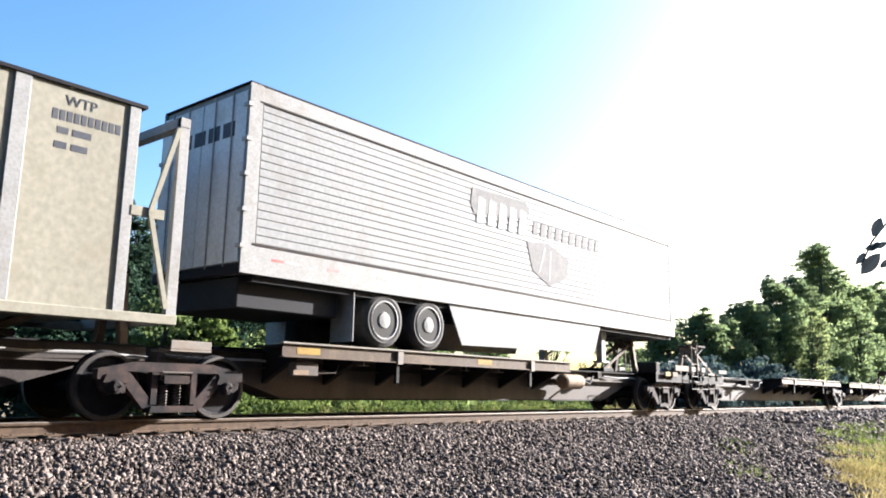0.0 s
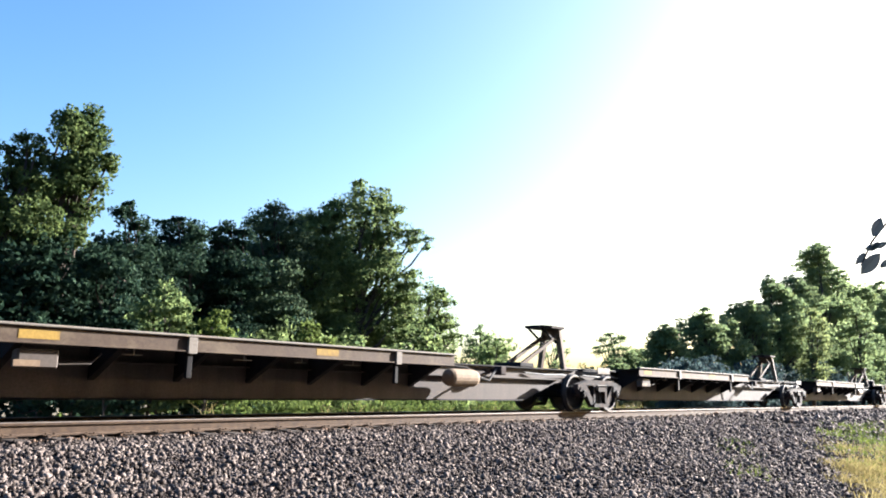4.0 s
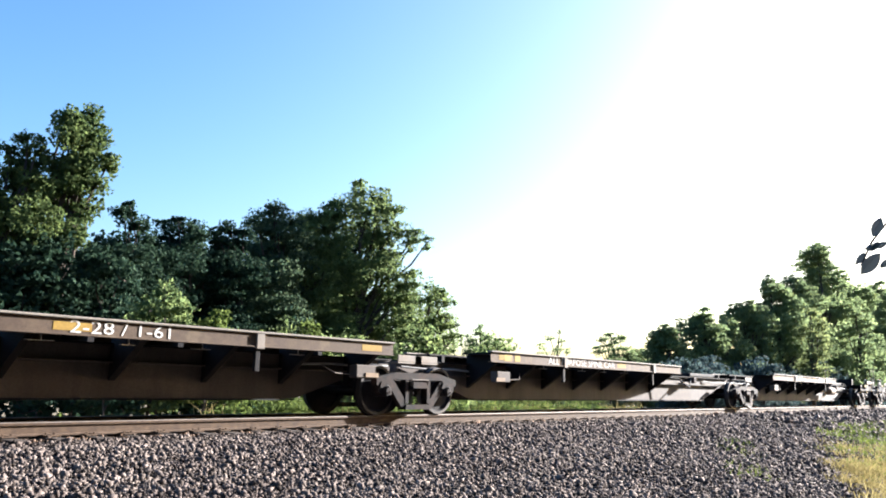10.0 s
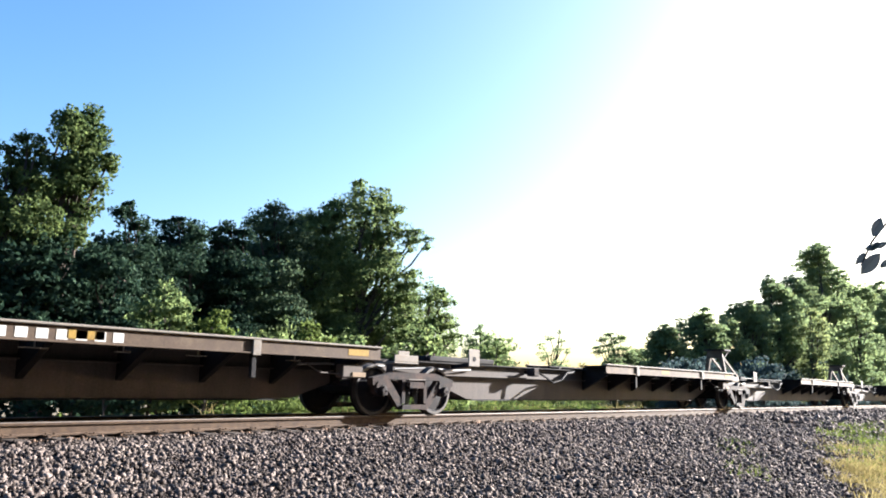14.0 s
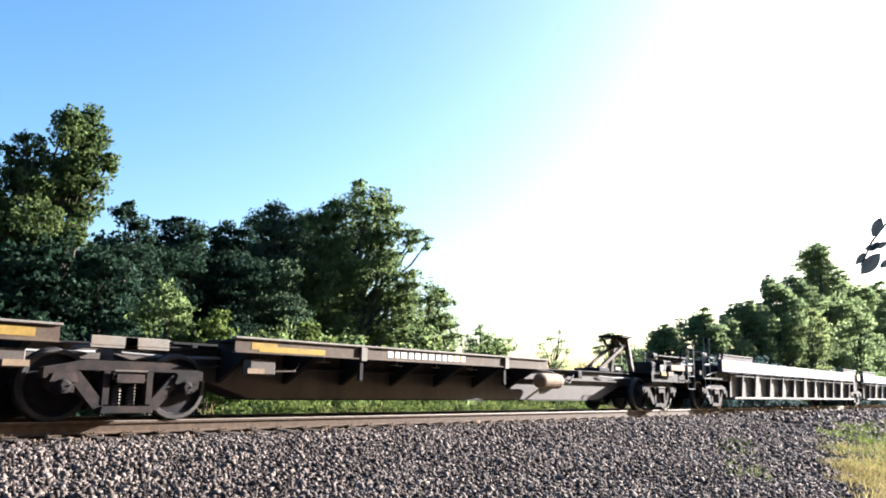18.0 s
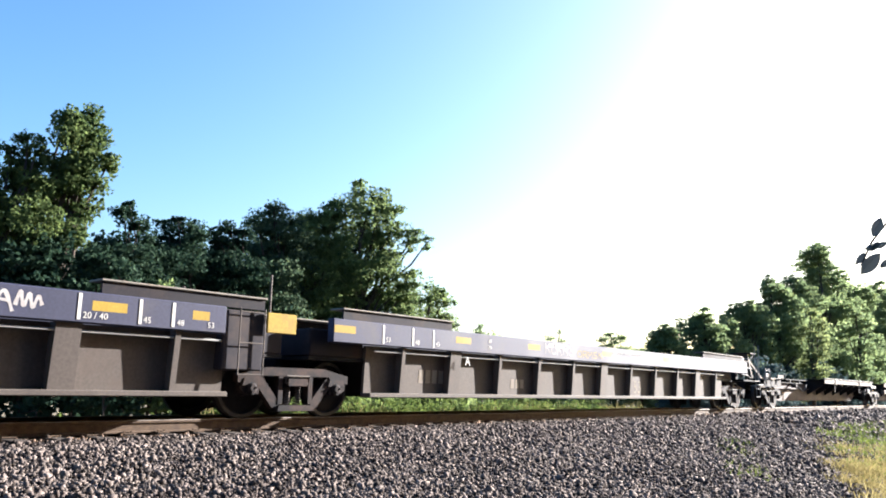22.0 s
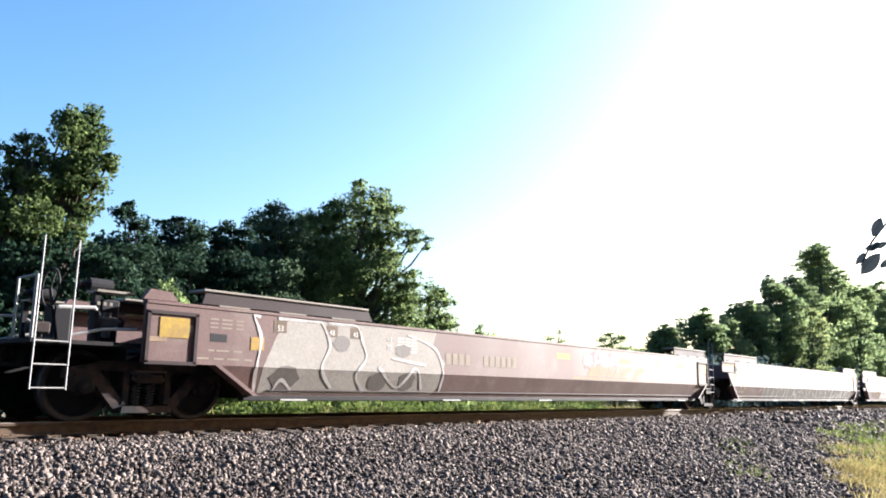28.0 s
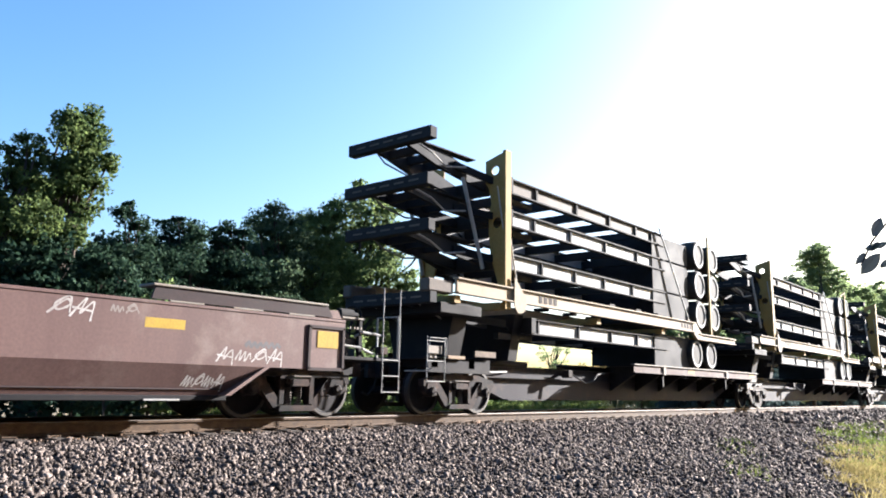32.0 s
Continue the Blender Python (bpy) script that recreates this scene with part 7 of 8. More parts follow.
b_units = spine_car([26.3, 43.2, 60.2, 77.4, 95.1, 112.5], ((0.75, 9.75), (1.4, 10.15), (2.0, 10.75), (1.9, 10.85), (2.2, 11.35)), (0,), (0, 1, 2, 3, 4), (1,), back=0.72)
fec = smooth_well(20.3, "tan", 1.38, 0.94, -0.5, 0.0, "empty tan well car with smooth faded sides")
CARS.append((fec, 116.7, False))
for u in (116.7, 137.0):
    truck(u)
d_units = spine_car([140.8, 158.3, 176.9, 195.2], ((0.97, 10.85), (2.1, 12.05), (2.45, 12.0)), (0,), (), (), (), 0.13)
e_units = spine_car([199.7, 217.0, 234.8, 252.3, 269.9, 286.9], ((1.2, 10.2), (1.05, 10.45), (1.25, 10.4), (1.1, 9.95), (1.55, 10.35)), (0, 1, 2, 3), (2, 3, 4), (), (0.45, 1.9, 1.9, 1.9, -0.3), 0.03, (0.5, 0.5, 0.6, 0.72, 0.45))
husky = []
for k, u in enumerate((291.3, 311.55, 331.9)):
    t = ribbed_well(20.2, -0.1 if k == 0 else None, 0.6 if k == 2 else None, "empty grey-violet well car with ribbed sides")
    CARS.append((t, u, False))
    husky.append(t)
for u in (291.6, 311.7, 331.9, 352.1):
    truck(u)
g_units = spine_car([356.1, 374.6, 393.1, 412.4], ((1.45, 11.3), (1.75, 11.65), (2.7, 12.2)), (0,), (0, 1, 2), (), (0.0, 0.0, -0.5), 0.12, (-0.25, 0.34, 0.14), body="oxide")
rust = []
for k, u in enumerate((417.4, 437.8, 458.2)):
    t = smooth_well(20.4, "brown", 1.64, 0.80, 0.3 if k == 0 else None, 0.72 if k == 2 else None, "empty oxide-brown well car with smooth sides covered in graffiti", ((4.3, 10.3, 13.55, 17.15), (6.6, 10.5, 14.3), (3.85, 7.3, 10.8, 17.4))[k])
    CARS.append((t, u, False))
    rust.append(t)
for u in (417.4, 437.8, 458.2, 478.6):
    truck(u)
spine_car([482.7, 501.0, 520.4, 539.8], ((0.55, 10.75), (0.55, 10.75), (0.55, 10.75)), (0, 1, 2), (), lift=0.09, body="navy", label="dark navy skeleton flat car platform under stacked chassis")
stack = chassis_stack()
CARS.append((stack, 480.6, False))
for u in (499.4, 518.8):
    CARS.append((copy_thing(stack, pose(0, 0, 0)), u, False))


# ---- lettering and spray paint on the sides that face the camera ----
def near_text(t, text, x, z, size, y=1.278, turned=False, material="lettering", wide=1.0):
    at = pose(x, y + 0.0035, z, 90, 0, 180) if turned else pose(x, -y - 0.0035, z, 90, 0, 0)
    return writing("marking_text", text, size, M[material], t, at @ Matrix.Diagonal((wide, 1, 1, 1)))


for side in (-1, 1):
    bm = mesh()
    box(bm, 8.78, 9.42, min(side * 1.02, side * 1.2), max(side * 1.02, side * 1.2), 0.86, 0.99, 0.02)
    rod(bm, (8.62, side * 1.11, 0.93), (8.80, side * 1.11, 0.93), 0.04, 10)
    part("jack_box", bm, M["deck"], b_units[0], "pale jack casing under the runway")
near_text(b_units[1], "53", 5.15, 1.01, 0.23, 1.278, material="spray_dark", wide=1.4)
near_text(d_units[0], "2-28 / 1-61", 7.0, 1.148, 0.24, 1.278, turned=True, material="lettering", wide=1.4)
near_text(d_units[1], "ALL PURPOSE SPINE CAR", 4.4, 1.148, 0.23, 1.278, wide=1.3)
near_text(d_units[2], "2-28-71-61", 5.55, 1.148, 0.24, 1.278, wide=1.35)
bars(d_units[2], 9.0, 1.15, -1.279, [0.24, 0.24, 0.24, 0.3, 0.24, 0.24, 0.24, 0.24], 0.17)
bars(d_units[1], 2.6, 1.15, -1.279, [0.4, 0.3], 0.14, "yellow")
bars(e_units[4], 2.0, 1.04, -1.279, [1.9], 0.09, "yellow", "marking")
bars(e_units[4], 4.9, 1.07, -1.279, [0.2, 0.16, 0.22, 0.18, 0.2, 0.2, 0.22, 0.2, 0.18, 0.2, 0.22, 0.18], 0.12)
for t, x, n, z in ((e_units[0], 7.9, 8, 1.05), (e_units[2], 8.4, 6, 1.05), (g_units[0], 9.6, 9, 1.15)):
    for q in range(n):
        bm = mesh()
        box(bm, x - 0.25 * q, x + 0.15 - 0.25 * q, 1.276, 1.279, z, z + 0.13)
        part("lettering_bar", bm, M["lettering"], t)
bars(g_units[1], 4.2, 1.15, -1.279, [0.24, 0.2, 0.26, 0.22, 0.3, 0.24, 0.2, 0.26, 0.22], 0.12, "stencil")

# tan car: faded number bars, a dark crooked line, a loose scribble
bars(fec, 5.46, 0.98, -1.402, [0.22] * 3, 0.28, "sill")
bars(fec, 6.33, 0.98, -1.402, [0.2] * 5, 0.28, "sill")
bars(fec, 7.36, 1.0, -1.402, [0.95], 0.19, "mark", "marking")
bm = mesh()
ribbon(bm, [(9.05, 1.32), (9.45, 1.12), (9.9, 1.11), (10.6, 1.12), (11.5, 1.13)], 0.03, lambda x, z: (x, -1.407, z))
part("graffiti", bm, M["spray_dark"], fec, "thin dark crooked line")
spray_forms(fec, ("hook", "ring", "peak"), 9.9, 12.0, 0.62, 1.08, 0.012, (("sill", 0.0),), 3, lambda z: skin_y(z, 0.94), crease=0.94)
near_text(fec, "53", 17.2, 1.02, 0.24, 1.402, material="bogie")

# ribbed cars
def panel_y(z):
    """How far the leaning side panel of a ribbed car stands out."""
    return 1.12 + 0.047 * (z - 0.42)


def panel_bars(t, x, z, lengths, height):
    """Unreadable stencilled lettering on the leaning panel."""
    for n in lengths:
        bm = mesh()
        plate(bm, [(-panel_y(z) + 0.002, z), (-panel_y(z) - 0.004, z), (-panel_y(z + height) - 0.004, z + height), (-panel_y(z + height) + 0.002, z + height)], x, x + n * 0.7, "x")
        part("lettering_bar", bm, M["stencil"], t)
        x += n


for k, t in enumerate(husky):
    near_text(t, "52,900 LBS. MAX. GROSS WT. FOR 20 FT CONTAINERS", 10.46, 1.52, 0.088, 1.402)
    writing("marking_text", "53", 0.50, M["stencil"], t, pose(12.15, -1.126, 0.50, 92.7, 0, 0))
    for q, (txt, x) in enumerate((("53", 1.76), ("48", 2.56), ("45", 3.16))):
        near_text(t, txt, x, 1.34, 0.13, 1.402)
    near_text(t, "40", 4.9, 1.50, 0.11, 1.402)
    near_text(t, "20", 4.9, 1.37, 0.11, 1.402)
    if k < 2:
        for txt, x in (("20 / 40", 16.51), ("45", 17.35), ("48", 17.86), ("53", 18.36)):
            near_text(t, txt, x, 1.335, 0.12, 1.402)
    panel_bars(t, 2.98 if k else 5.9, 0.62, [0.2] * 5, 0.26)
    panel_bars(t, 6.1 if k else 7.6, 0.56, [0.19] * 3, 0.2)
    bars(t, 5.3 + k, 1.60, -1.402, [0.3, 0.2, 0.25], 0.03)
    bars(t, 5.3 + k, 1.54, -1.402, [0.25, 0.3, 0.2], 0.03)
def chord_y(z):
    """The upright face of a ribbed car's top chord."""
    return 1.40


spray_forms(husky[0], ("open", "twin", "twin"), 6.86, 7.62, 1.34, 1.60, 0.024, (("spray_pink", 0.0),), 12, chord_y, low=1.29, high=1.66)
spray_forms(husky[0], ("stem", "peak", "fork"), 8.95, 9.65, 1.36, 1.58, 0.022, (("spray_pink", 0.0),), 13, chord_y, low=1.29, high=1.66)
spray_forms(husky[1], ("open", "ring", "fork", "stem", "twin"), 4.35, 5.6, 1.36, 1.60, 0.022, (("spray_pink", 0.0),), 14, chord_y, low=1.29, high=1.66)
spray_forms(husky[1], ("spike", "wave", "curl", "spike"), 6.4, 9.4, 0.48, 0.80, 0.022, (("spray", 0.0),), 15, panel_y, crease=0.60, low=0.44, high=1.2)
spray_forms(husky[1], ("twin", "ring"), 11.9, 12.7, 0.66, 0.94, 0.09, (("spray_dark", 0.0),), 16, panel_y, crease=0.60, low=0.44, high=1.2)
spray_forms(husky[1], ("spike", "wave"), 15.3, 16.0, 1.40, 1.62, 0.05, (("spray", 0.0),), 66, chord_y, low=1.29, high=1.66)
spray_forms(husky[2], ("fork", "cup", "fork", "bowl", "hook"), 7.1, 8.45, 1.38, 1.62, 0.03, (("spray", 0.0),), 17, chord_y, low=1.29, high=1.66)
spray_forms(husky[2], ("ring", "bowl", "peak", "hook", "fork"), 8.6, 9.9, 1.36, 1.52, 0.022, (("yellow", 0.0),), 18, chord_y, low=1.29, high=1.66)
near_text(husky[1], "C", 4.1, 1.0, 0.26, 1.40)
near_text(husky[2], "A", 4.1, 1.0, 0.26, 1.40)

# brown cars
def notices(t, x):
    """Small lines of unreadable lettering beside the end panel."""
    for q in range(3):
        bars(t, x, 1.46 - 0.06 * q, -1.401, [0.2, 0.26, 0.18], 0.024, "stencil")
    bars(t, x + 0.02, 1.14, -1.401, [0.4], 0.12, "black", "marking_plate")
    bars(t, x, 1.0, -1.401, [0.14, 0.3, 0.22], 0.026, "stencil")
    bars(t, x - 0.2, 0.88, -1.401, [0.3, 0.24, 0.3, 0.2], 0.026, "stencil")


def wrapped_text(t, text, x, z, size, material):
    """Lettering that follows a wall which leans in below its crease."""
    ob = writing("marking_text", text, size, M[material], t, pose(x, 0, 0))
    bm = bmesh.new()
    bm.from_mesh(ob.data)
    bmesh.ops.bisect_plane(bm, geom=bm.verts[:] + bm.edges[:] + bm.faces[:], plane_co=(0, 0.80 - z, 0), plane_no=(0, 1, 0))
    for v in bm.verts:
        h = v.co.y + z
        v.co = Vector((v.co.x, -skin_y(h) - 0.003 - max(0.0, v.co.z), h))
    bm.to_mesh(ob.data)
    bm.free()


for k, t in enumerate(rust):
    if k:
        wrapped_text(t, "53", 2.2, 0.56, 0.64, "rack")
        near_text(t, "125", 1.22, 1.37, 0.15, 1.402)
    for txt, x in (("53", 1.95), ("48", 3.05), ("45", 3.6)):
        bars(t, x - 0.07, 1.35, -1.401, [0.36], 0.19, "sill", "marking_plate")
        near_text(t, txt, x, 1.38, 0.13, 1.402)
    near_text(t, "40", 4.45, 1.36, 0.13, 1.402)
    near_text(t, "20", 4.45, 1.20, 0.13, 1.402)
    notices(t, 0.72 if k == 0 else 1.7)
    for q in range(5):
        bars(t, 4.75, 1.42 - 0.06 * q, -1.402, [0.22, 0.16, 0.2], 0.022)
bm = mesh()
soft_edge = [(1.75, 0.40), (1.72, 0.80), (1.95, 1.30), (2.2, 1.60), (5.85, 1.60), (5.75, 1.30), (6.15, 1.02), (6.0, 0.80), (6.1, 0.60), (5.9, 0.40)]
for za, zb, keep in ((0.40, 0.80, (0, 1, 7, 8, 9)), (0.80, 1.60, (1, 2, 3, 4, 5, 6, 7))):
    bm.faces.new([bm.verts.new((soft_edge[q][0], -skin_y(soft_edge[q][1]) - 0.0016, soft_edge[q][1])) for q in keep])
part("graffiti", bm, M["spray_pale"], rust[0], "broad pale spray-painted field")
strokes(rust[0], [[(1.6, 1.58), (1.5, 1.58), (1.65, 1.24), (1.6, 0.78), (1.68, 0.43)], [(1.99, 1.58), (2.75, 1.58), (2.87, 1.58), (3.08, 1.21), (2.92, 0.82), (3.24, 0.5)], [(2.03, 0.43), (2.14, 0.61), (2.42, 0.43)], [(3.04, 1.58), (3.66, 1.58), (3.84, 1.31), (3.94, 1.02), (3.74, 0.73), (4.01, 0.45)], [(4.28, 0.86), (4.86, 0.52), (5.25, 0.89), (5.56, 0.5)], [(5.04, 1.5), (5.81, 1.29), (6.07, 0.85), (6.12, 0.47)], [(4.61, 1.05), (5.53, 0.96)]], 0.06, "spray", 0.007)
for a, b, c, d in ((2.2, 0.64, 0.28, 0.2), (4.32, 0.62, 0.26, 0.17), (5.08, 0.64, 0.22, 0.18), (3.35, 1.25, 0.2, 0.14), (4.9, 1.2, 0.22, 0.12)):
    field(rust[0], [(a + c * math.cos(q * 0.5236) * (1 + 0.15 * math.sin(3 * q + a)), b + d * math.sin(q * 0.5236)) for q in range(12)], "faded", 0.0045 + 0.0001 * a, "bare dull paint between sprayed shapes")
bars(rust[0], 6.15, 1.0, -1.402, [0.21] * 4, 0.22, "stencil")
bars(rust[0], 7.4, 1.0, -1.402, [0.21] * 6, 0.22, "stencil")
field(rust[1], [(4.86, 1.60), (4.80, 1.1), (4.92, 0.38), (14.95, 0.38), (14.75, 0.7), (14.85, 0.95), (14.55, 1.2), (14.5, 1.60)], "faded", 0.0012, "broad dull grey spray-painted field")
strokes(rust[1], [[(4.85, 1.58), (4.81, 1.27), (4.86, 0.83), (4.98, 0.4)], [(5.64, 1.58), (5.74, 1.32), (5.59, 0.97), (5.36, 0.84), (5.52, 0.4)], [(5.55, 0.97), (5.92, 0.98), (6.03, 0.69), (6.06, 0.4)], [(6.24, 1.58), (6.17, 1.05), (6.31, 0.81)], [(6.29, 1.48), (6.34, 1.18), (6.58, 0.94), (6.66, 0.4)], [(6.62, 1.01), (7.47, 1.04), (7.53, 0.79), (7.56, 0.4)], [(7.77, 1.05), (8.29, 0.94), (8.45, 1.21)]], 0.075, "spray")
strokes(rust[1], [[(5.33, 1.39), (5.18, 1.23), (5.27, 0.98), (5.46, 1.08), (5.48, 1.28), (5.33, 1.39)], [(6.83, 1.39), (7.08, 1.15), (7.03, 0.74)]], 0.13, "spray")
strokes(rust[1], [[(7.28, 1.58), (7.35, 1.57), (7.42, 1.18)], [(7.15, 0.91), (7.4, 0.97), (7.54, 0.76), (7.56, 0.52), (7.51, 0.4)], [(8.08, 1.23), (7.91, 1.26), (7.82, 1.13), (7.82, 0.86), (7.89, 0.73), (7.94, 0.4)], [(8.42, 1.58), (8.47, 1.44), (8.4, 1.19), (8.32, 0.83)], [(8.33, 0.79), (8.45, 0.88), (8.62, 0.8), (8.69, 0.54), (8.67, 0.4)], [(9.26, 1.58), (9.43, 1.35), (9.47, 1.09), (9.24, 1.1)], [(9.48, 1.06), (9.58, 1.07), (9.65, 0.7), (9.37, 0.66)], [(9.65, 0.7), (9.75, 0.56), (9.8, 0.4)], [(9.22, 0.4), (9.23, 0.55), (9.32, 0.4)], [(10.07, 0.93), (9.88, 0.87), (9.91, 0.66), (10.15, 0.62)], [(10.39, 1.04), (10.56, 1.1), (10.5, 0.77), (10.53, 0.65), (10.75, 0.55), (10.79, 0.4)], [(10.77, 1.32), (11.26, 1.35), (11.31, 1.09), (11.15, 0.93), (10.87, 0.81), (11.13, 0.56), (11.07, 0.79)], [(11.31, 1.09), (11.58, 1.1), (11.59, 0.92), (11.51, 0.73), (11.59, 0.6), (11.81, 0.57), (11.92, 0.41)]], 0.06, "spray")
strokes(rust[1], [[(7.77, 1.58), (7.79, 1.44)], [(9.08, 1.16), (8.78, 1.17), (8.71, 0.9), (8.8, 0.63), (8.95, 0.55), (9.09, 0.59)], [(9.81, 1.31), (9.91, 1.21), (10.04, 1.32)], [(7.02, 1.25), (6.96, 1.11), (7.07, 0.94), (7.19, 1.07), (7.16, 1.22), (7.02, 1.25)]], 0.12, "spray")
strokes(rust[1], [[(11.55, 1.53), (11.79, 1.14), (12.09, 0.66), (12.39, 0.4)], [(11.68, 1.19), (11.95, 1.48), (12.03, 1.32), (11.91, 0.87)], [(12.44, 1.54), (12.49, 1.18), (12.43, 0.95), (12.6, 0.7), (12.85, 0.59), (12.87, 0.4)], [(13.04, 0.62), (12.82, 0.91), (12.84, 1.37), (13.6, 1.38), (13.65, 1.05), (13.45, 0.87), (13.52, 0.69), (13.77, 0.61), (13.83, 0.4)], [(13.46, 1.56), (13.6, 1.38)], [(13.79, 1), (14.16, 0.71), (14.15, 0.92), (13.74, 1.06), (13.82, 1.27), (14.52, 1.31), (14.87, 0.98), (14.64, 0.78), (14.85, 0.59), (14.99, 0.42)]], 0.07, "spray")
field(rust[1], [(15.2, 0.4), (15.4, 1.1), (16.6, 1.15), (17.8, 1.22), (18.1, 0.9), (18.1, 0.4)], "faded", 0.0012, "grey spray-painted field")
strokes(rust[1], [[(15.26, 0.4), (15.2, 0.51), (15.44, 0.58), (15.43, 1.08), (15.68, 1.11)], [(15.86, 0.4), (15.84, 0.61), (16.05, 0.4)], [(15.89, 0.8), (15.96, 1.03), (16.14, 1.1), (16.21, 0.82), (16.24, 0.59), (16.4, 0.4)], [(16.49, 0.43), (16.38, 1.1), (16.55, 1.13)], [(16.6, 0.51), (16.57, 0.71), (16.69, 0.44)], [(16.63, 1.15), (16.82, 1.14), (17.1, 1.12), (17.36, 0.94), (17.35, 0.61), (17.06, 0.52), (17.1, 0.4)], [(17, 0.76), (17.14, 0.85), (17.17, 0.73), (17.04, 0.67)], [(17.39, 1.11), (17.84, 1.24), (18.04, 1.06), (17.98, 0.8), (17.55, 0.77)], [(17.55, 0.77), (17.66, 0.45), (17.85, 0.4)], [(17.82, 0.83), (18.09, 0.8), (18.14, 0.54), (18.01, 0.4)], [(14.53, 1.58), (14.55, 1.23), (14.36, 1.18)], [(14.62, 1.17), (14.84, 0.94), (14.84, 0.76), (14.61, 0.65), (14.72, 0.48), (14.9, 0.4)]], 0.085, "spray_white")
for x, z, r in ((14.79, 1.40, 0.09), (15.39, 1.38, 0.08), (15.28, 0.96, 0.07), (14.92, 0.70, 0.06), (18.19, 0.62, 0.07), (18.27, 0.86, 0.04), (4.62, 1.12, 0.14), (14.95, 1.49, 0.03)):
    splash(rust[1], x, z, r, "spray_teal")
for x, z, r in ((4.57, 0.72, 0.09), (4.42, 0.62, 0.06), (15.34, 1.50, 0.05), (14.99, 0.84, 0.04)):
    splash(rust[1], x, z, r, "spray_pink")
bars(rust[1], 7.72, 1.01, -1.4035, [0.16] * 6, 0.17, "emblem_tan")
field(rust[2], [(5.08, 1.60), (5.0, 1.2), (5.1, 0.95), (5.05, 0.38), (9.7, 0.38), (9.62, 0.72), (9.9, 0.62), (10.1, 0.66), (10.25, 0.95), (9.95, 1.0), (9.96, 1.60)], "spray_white", 0.002, "broad white spray-painted lettering field")
strokes(rust[2], [[(5.43, 1.58), (5.81, 1.58), (5.96, 1.51), (5.91, 1.19), (5.86, 0.81), (6.06, 0.46), (6.27, 0.4)], [(5.36, 1.34), (5.59, 0.72), (5.77, 0.7)], [(5.53, 1.19), (5.8, 1.34)], [(6.28, 0.99), (6.35, 0.74), (6.43, 0.88)], [(7.01, 0.84), (7.2, 0.65), (7.29, 0.8), (7.25, 0.88)], [(5.91, 1.58), (6.35, 1.58), (6.41, 1.27)], [(7.01, 1.58), (6.82, 1.35)], [(7.12, 1.58), (7.54, 1.57), (7.6, 1.28)], [(8.11, 1.58), (7.81, 1.47), (7.86, 1.26)], [(8.34, 1.53), (9, 1.58), (9.21, 1.17), (9.38, 0.79), (9.46, 0.4)], [(7.45, 0.92), (7.72, 0.78), (7.76, 0.45)], [(8.14, 0.91), (8.49, 0.58), (8.65, 0.46)], [(8.6, 0.86), (8.89, 0.62), (8.83, 0.87)], [(9.51, 1.54), (9.88, 1.4), (9.78, 1.06), (9.37, 0.98)]], 0.035, "spray_dark", 0.006, "thin dark spray-painted outline")
field(rust[2], [(5.38, 1.27), (5.66, 1.02), (5.76, 0.72), (5.59, 0.72), (5.46, 1.0)], "red", 0.005, "small red spray-painted wedge")
for a, b in ((6.30, 0.84), (7.14, 0.78), (8.74, 0.78), (9.44, 1.25)):
    field(rust[2], [(a - 0.1, b + 0.12), (a + 0.1, b + 0.14), (a + 0.05, b - 0.08), (a - 0.04, b - 0.10)], "spray_dark", 0.005, "dark filled gap between painted letters")
field(rust[2], [(9.30, 1.0), (9.5, 0.95), (9.6, 0.8), (9.45, 0.62), (9.35, 0.72)], "walk_web", 0.005, "dark filled gap between painted letters")
strokes(rust[2], [[(9.98, 1.43), (9.99, 0.94), (10.21, 0.65), (11.19, 0.4)], [(10.29, 0.43), (10.46, 0.81), (10.72, 0.75), (11.16, 0.4)], [(10.37, 0.43), (10.92, 0.44)], [(9.21, 1.33), (9.29, 0.91), (9.48, 0.7), (9.53, 0.4)]], 0.04, "spray_dark", 0.006, "dark spray-painted line")
for a, b, r in ((10.3, 1.12, 0.06), (10.42, 0.82, 0.07), (10.24, 1.2, 0.04)):
    splash(rust[2], a, b, r, "spray_soft")
field(rust[2], [(10.3, 0.42), (10.46, 0.72), (10.6, 0.6), (10.72, 0.7), (10.85, 0.5), (11.0, 0.42)], "spray_soft", 0.002, "pale spray-painted scrawl")
spray_forms(rust[2], ("spike", "curl", "wave"), 10.75, 11.4, 1.0, 1.30, 0.03, (("yellow", 0.0),), 61)
bars(rust[2], 10.02, 1.44, -1.402, [0.14] * 9, 0.05, "stencil")
bars(rust[2], 10.2, 1.34, -1.402, [0.1] * 7, 0.04, "stencil")
for a, b, m in ((12.42, 0.78, "spray_soft"), (13.1, 0.62, "rack"), (13.85, 0.7, "stencil")):
    field(rust[2], [(a, 0.82), (a + b * 0.8, 0.84), (a + b, 1.18), (a + b * 0.25, 1.17)], m, 0.002, "faded slanting painted emblem shape")
field(rust[2], [(12.3, 0.76), (14.9, 0.80), (14.3, 0.83), (12.4, 0.81)], "stencil", 0.002, "faded painted stripe")
field(rust[2], [(14.2, 1.1), (15.3, 1.36), (15.1, 1.05), (14.4, 0.98)], "stencil", 0.0016, "faint pale patch")
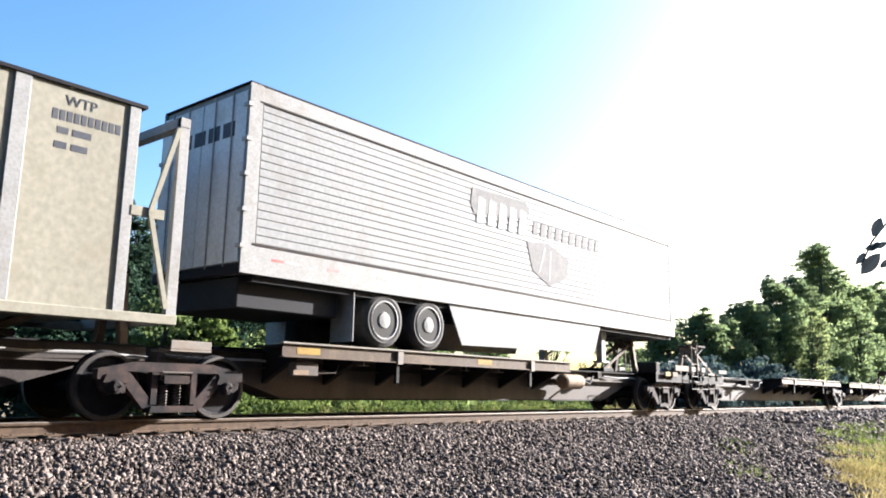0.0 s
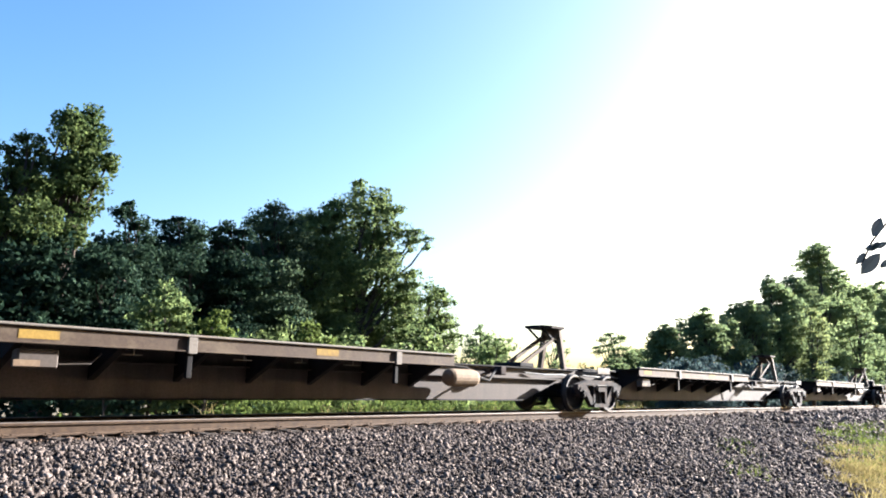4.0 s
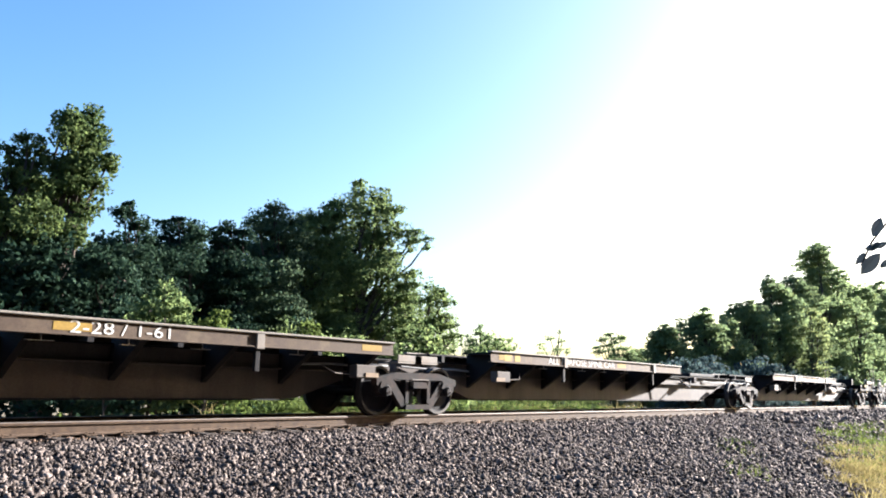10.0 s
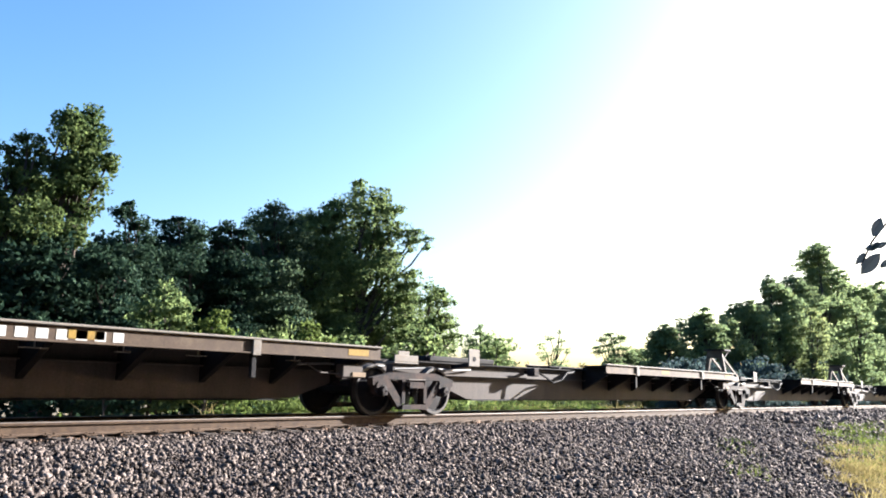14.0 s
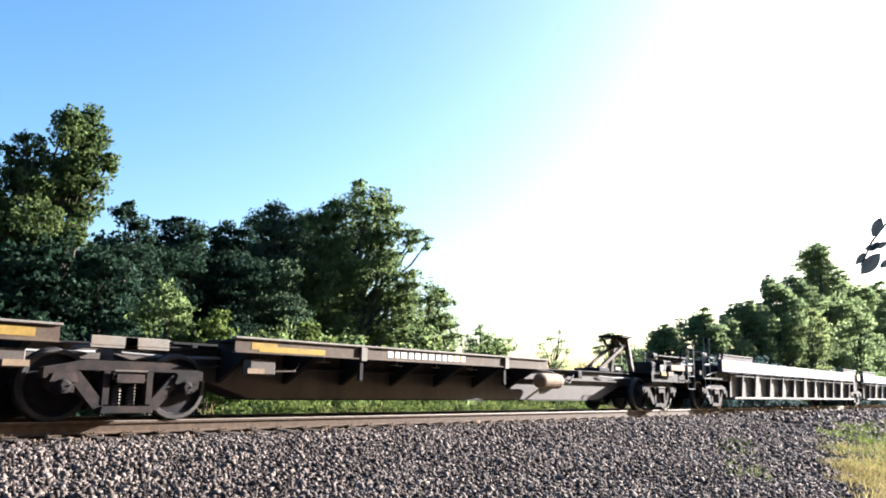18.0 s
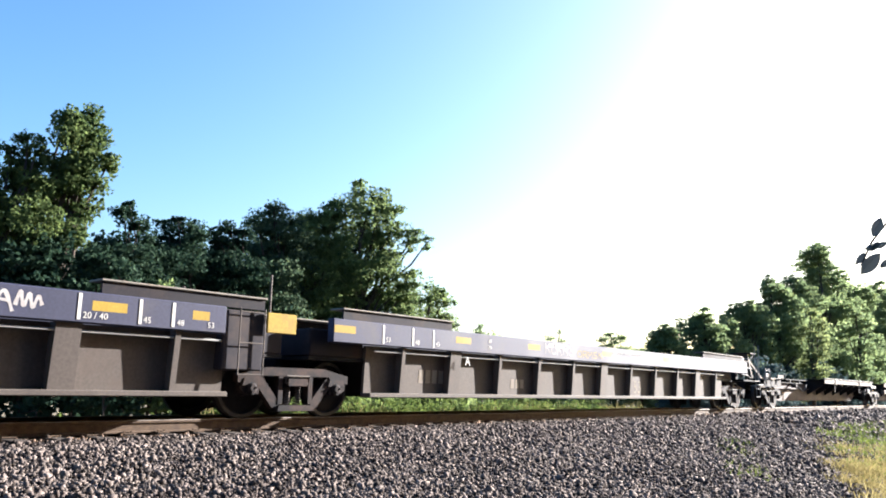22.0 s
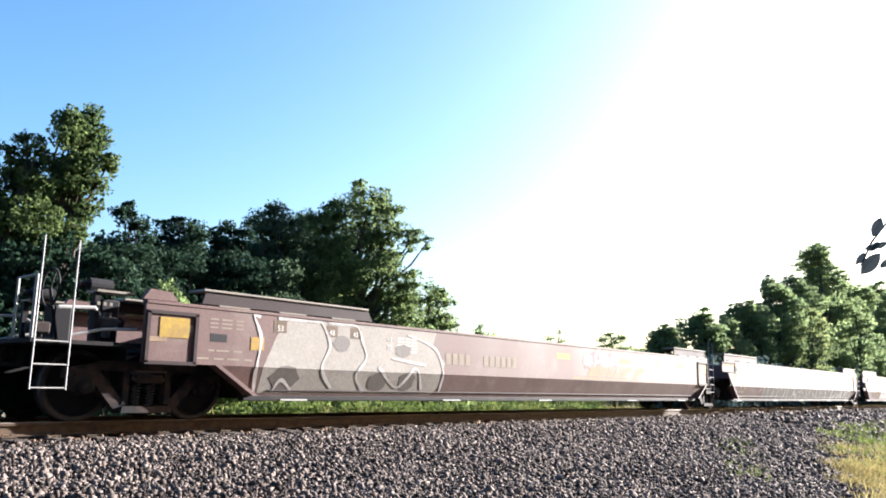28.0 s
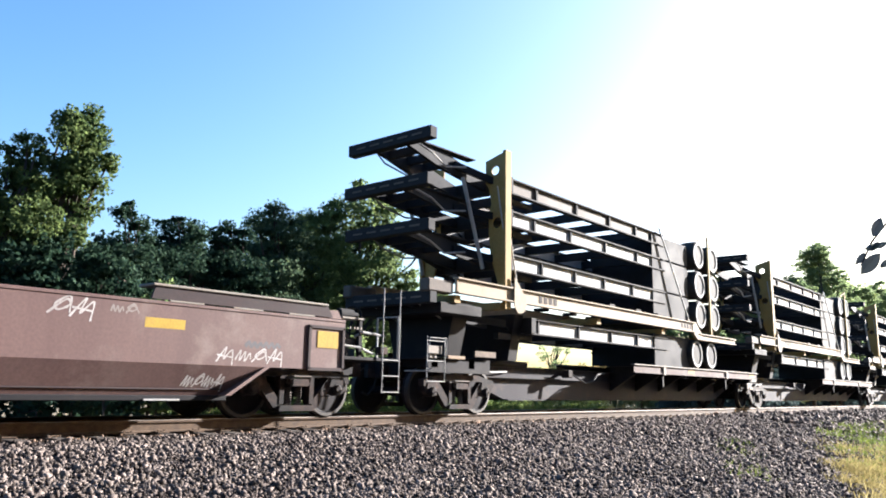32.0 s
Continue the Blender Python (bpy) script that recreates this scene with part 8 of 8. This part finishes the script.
for a, b, c, d, m in ((0.06, 0.44, 1.24, 1.35, "plate"), (-0.25, 0.04, 1.09, 1.17, "plate"), (1.46, 1.71, 1.05, 1.26, "mark")):
    field(rust[0], [(a, c), (b, c + 0.01), (b, d), (a, d - 0.01)], m, 0.0055, "torn patch of tan tape")
spray_forms(rust[2], ("spike", "peak", "curl"), 2.95, 3.85, 0.76, 1.34, 0.028, (("spray_white", 0.0),), 36, lean=0.05)
spray_forms(rust[2], ("wave",), 2.95, 3.85, 0.74, 1.0, 0.024, (("spray_white", 0.0),), 50)
spray_forms(rust[2], ("wave", "spike", "curl", "wave"), 4.05, 4.85, 0.74, 0.88, 0.025, (("yellow", 0.0),), 37)
spray_forms(rust[2], ("curl", "wave", "curl"), 4.15, 4.75, 0.54, 0.70, 0.025, (("yellow", 0.0),), 47)
bm = mesh()
box(bm, 6.3, 9.07, -1.4125, -1.400, 0.88, 1.13)
part("number_panel", bm, M["brown"], rust[2])
bars(rust[2], 6.38, 0.91, -1.4135, [0.25] * 4, 0.18)
bars(rust[2], 7.62, 0.91, -1.4135, [0.22] * 6, 0.18)
spray_forms(rust[2], ("wave", "curl", "wave", "spike"), 18.1, 18.8, 0.46, 0.66, 0.022, (("spray", 0.0),), 38, lean=0.06)
spray_forms(rust[2], ("spike", "wave", "curl", "spike"), 18.6, 19.8, 0.86, 1.06, 0.026, (("spray", 0.0),), 39, lean=0.08)
spray_forms(rust[2], ("wave", "wave"), 19.05, 19.75, 1.10, 1.18, 0.06, (("spray_dark", 0.0),), 48)
spray_forms(rust[2], ("curl", "spike"), 16.1, 16.7, 1.34, 1.58, 0.03, (("spray", 0.0),), 40, lean=0.12)
spray_forms(rust[2], ("wave", "curl"), 16.9, 17.3, 1.44, 1.56, 0.026, (("spray_soft", 0.0),), 49)
for q in range(6):
    bars(rust[0], 15.74, 1.46 - 0.05 * q, -1.401, [0.46], 0.022, "stencil")
near_text(rust[0], "40", 16.78, 1.36, 0.13, 1.402)
near_text(rust[0], "20", 16.78, 1.22, 0.13, 1.402)
spray_forms(rust[0], ("wave", "curl", "wave", "spike"), 11.6, 13.4, 1.12, 1.54, 0.10, (("spray_pink", 0.0),), 41)
for a, b, c, d in ((11.7, 0.5, 0.26, 0.5), (12.2, 0.5, 0.26, 0.5), (12.75, 0.34, 0.22, 0.42), (13.1, 0.4, 0.3, 0.42)):
    field(rust[0], [(a, 0.89), (a + b, 0.90), (a + b + c, 1.18), (a + c, 1.17)], "emblem_tan", 0.002, "faded tan slanting painted emblem shape")
for a, b in ((13.55, 0.55), (14.25, 0.62)):
    field(rust[0], [(a, 0.89), (a + b * 0.55, 0.90), (a + b * 0.62, 1.0), (a + b, 1.02), (a + b + 0.16, 1.19), (a + 0.22, 1.17)], "emblem_tan", 0.002, "faded tan slanting painted emblem shape")
field(rust[0], [(11.0, 0.815), (14.75, 0.835), (14.2, 0.865), (11.1, 0.88)], "emblem_tan", 0.0021, "faded tan painted stripe")
for a, z, r in ((12.1, 1.38, 0.16), (12.5, 1.3, 0.2), (13.0, 1.42, 0.15), (11.7, 1.25, 0.17)):
    splash(rust[0], a, z, r, "smear_pink")


# ---- motion of the train ----
def motions():
    def at(u, turned, t):
        eased = 0.32 * max(0.0, (t - 30.5) / 1.5) ** 1.5      # the train slows a little at the end
        return pose(u - V * t + eased, YC, 0, 0, 0, 180 if turned else 0)
    for ob, u, turned in CARS:
        walk(ob, [(t, at(u, turned, t)) for t in (0.0, 8.0, 16.0, 24.0, 30.0, 30.5, 31.0, 31.5, 32.0)])
    # the wheels roll: one turn of motion for all front and all rear axles
    axles = [o for o in scene.objects if o.name.split(".")[0] == "wheelset"]
    for s in (-0.89, 0.89):
        group = [o for o in axles if abs(o.location.x - s) < 0.1]
        first = group[0]
        walk(first, [(k / FPS, pose(s, 0, 0.475, 0, math.degrees(-V * k / FPS / 0.475), 0)) for k in range(int(32 * FPS) + 1)])
        for o in group[1:]:
            o.rotation_mode = "QUATERNION"
            o.animation_data_create()
            o.animation_data.action = first.animation_data.action
            o.animation_data.action_slot = first.animation_data.action_slot


motions()
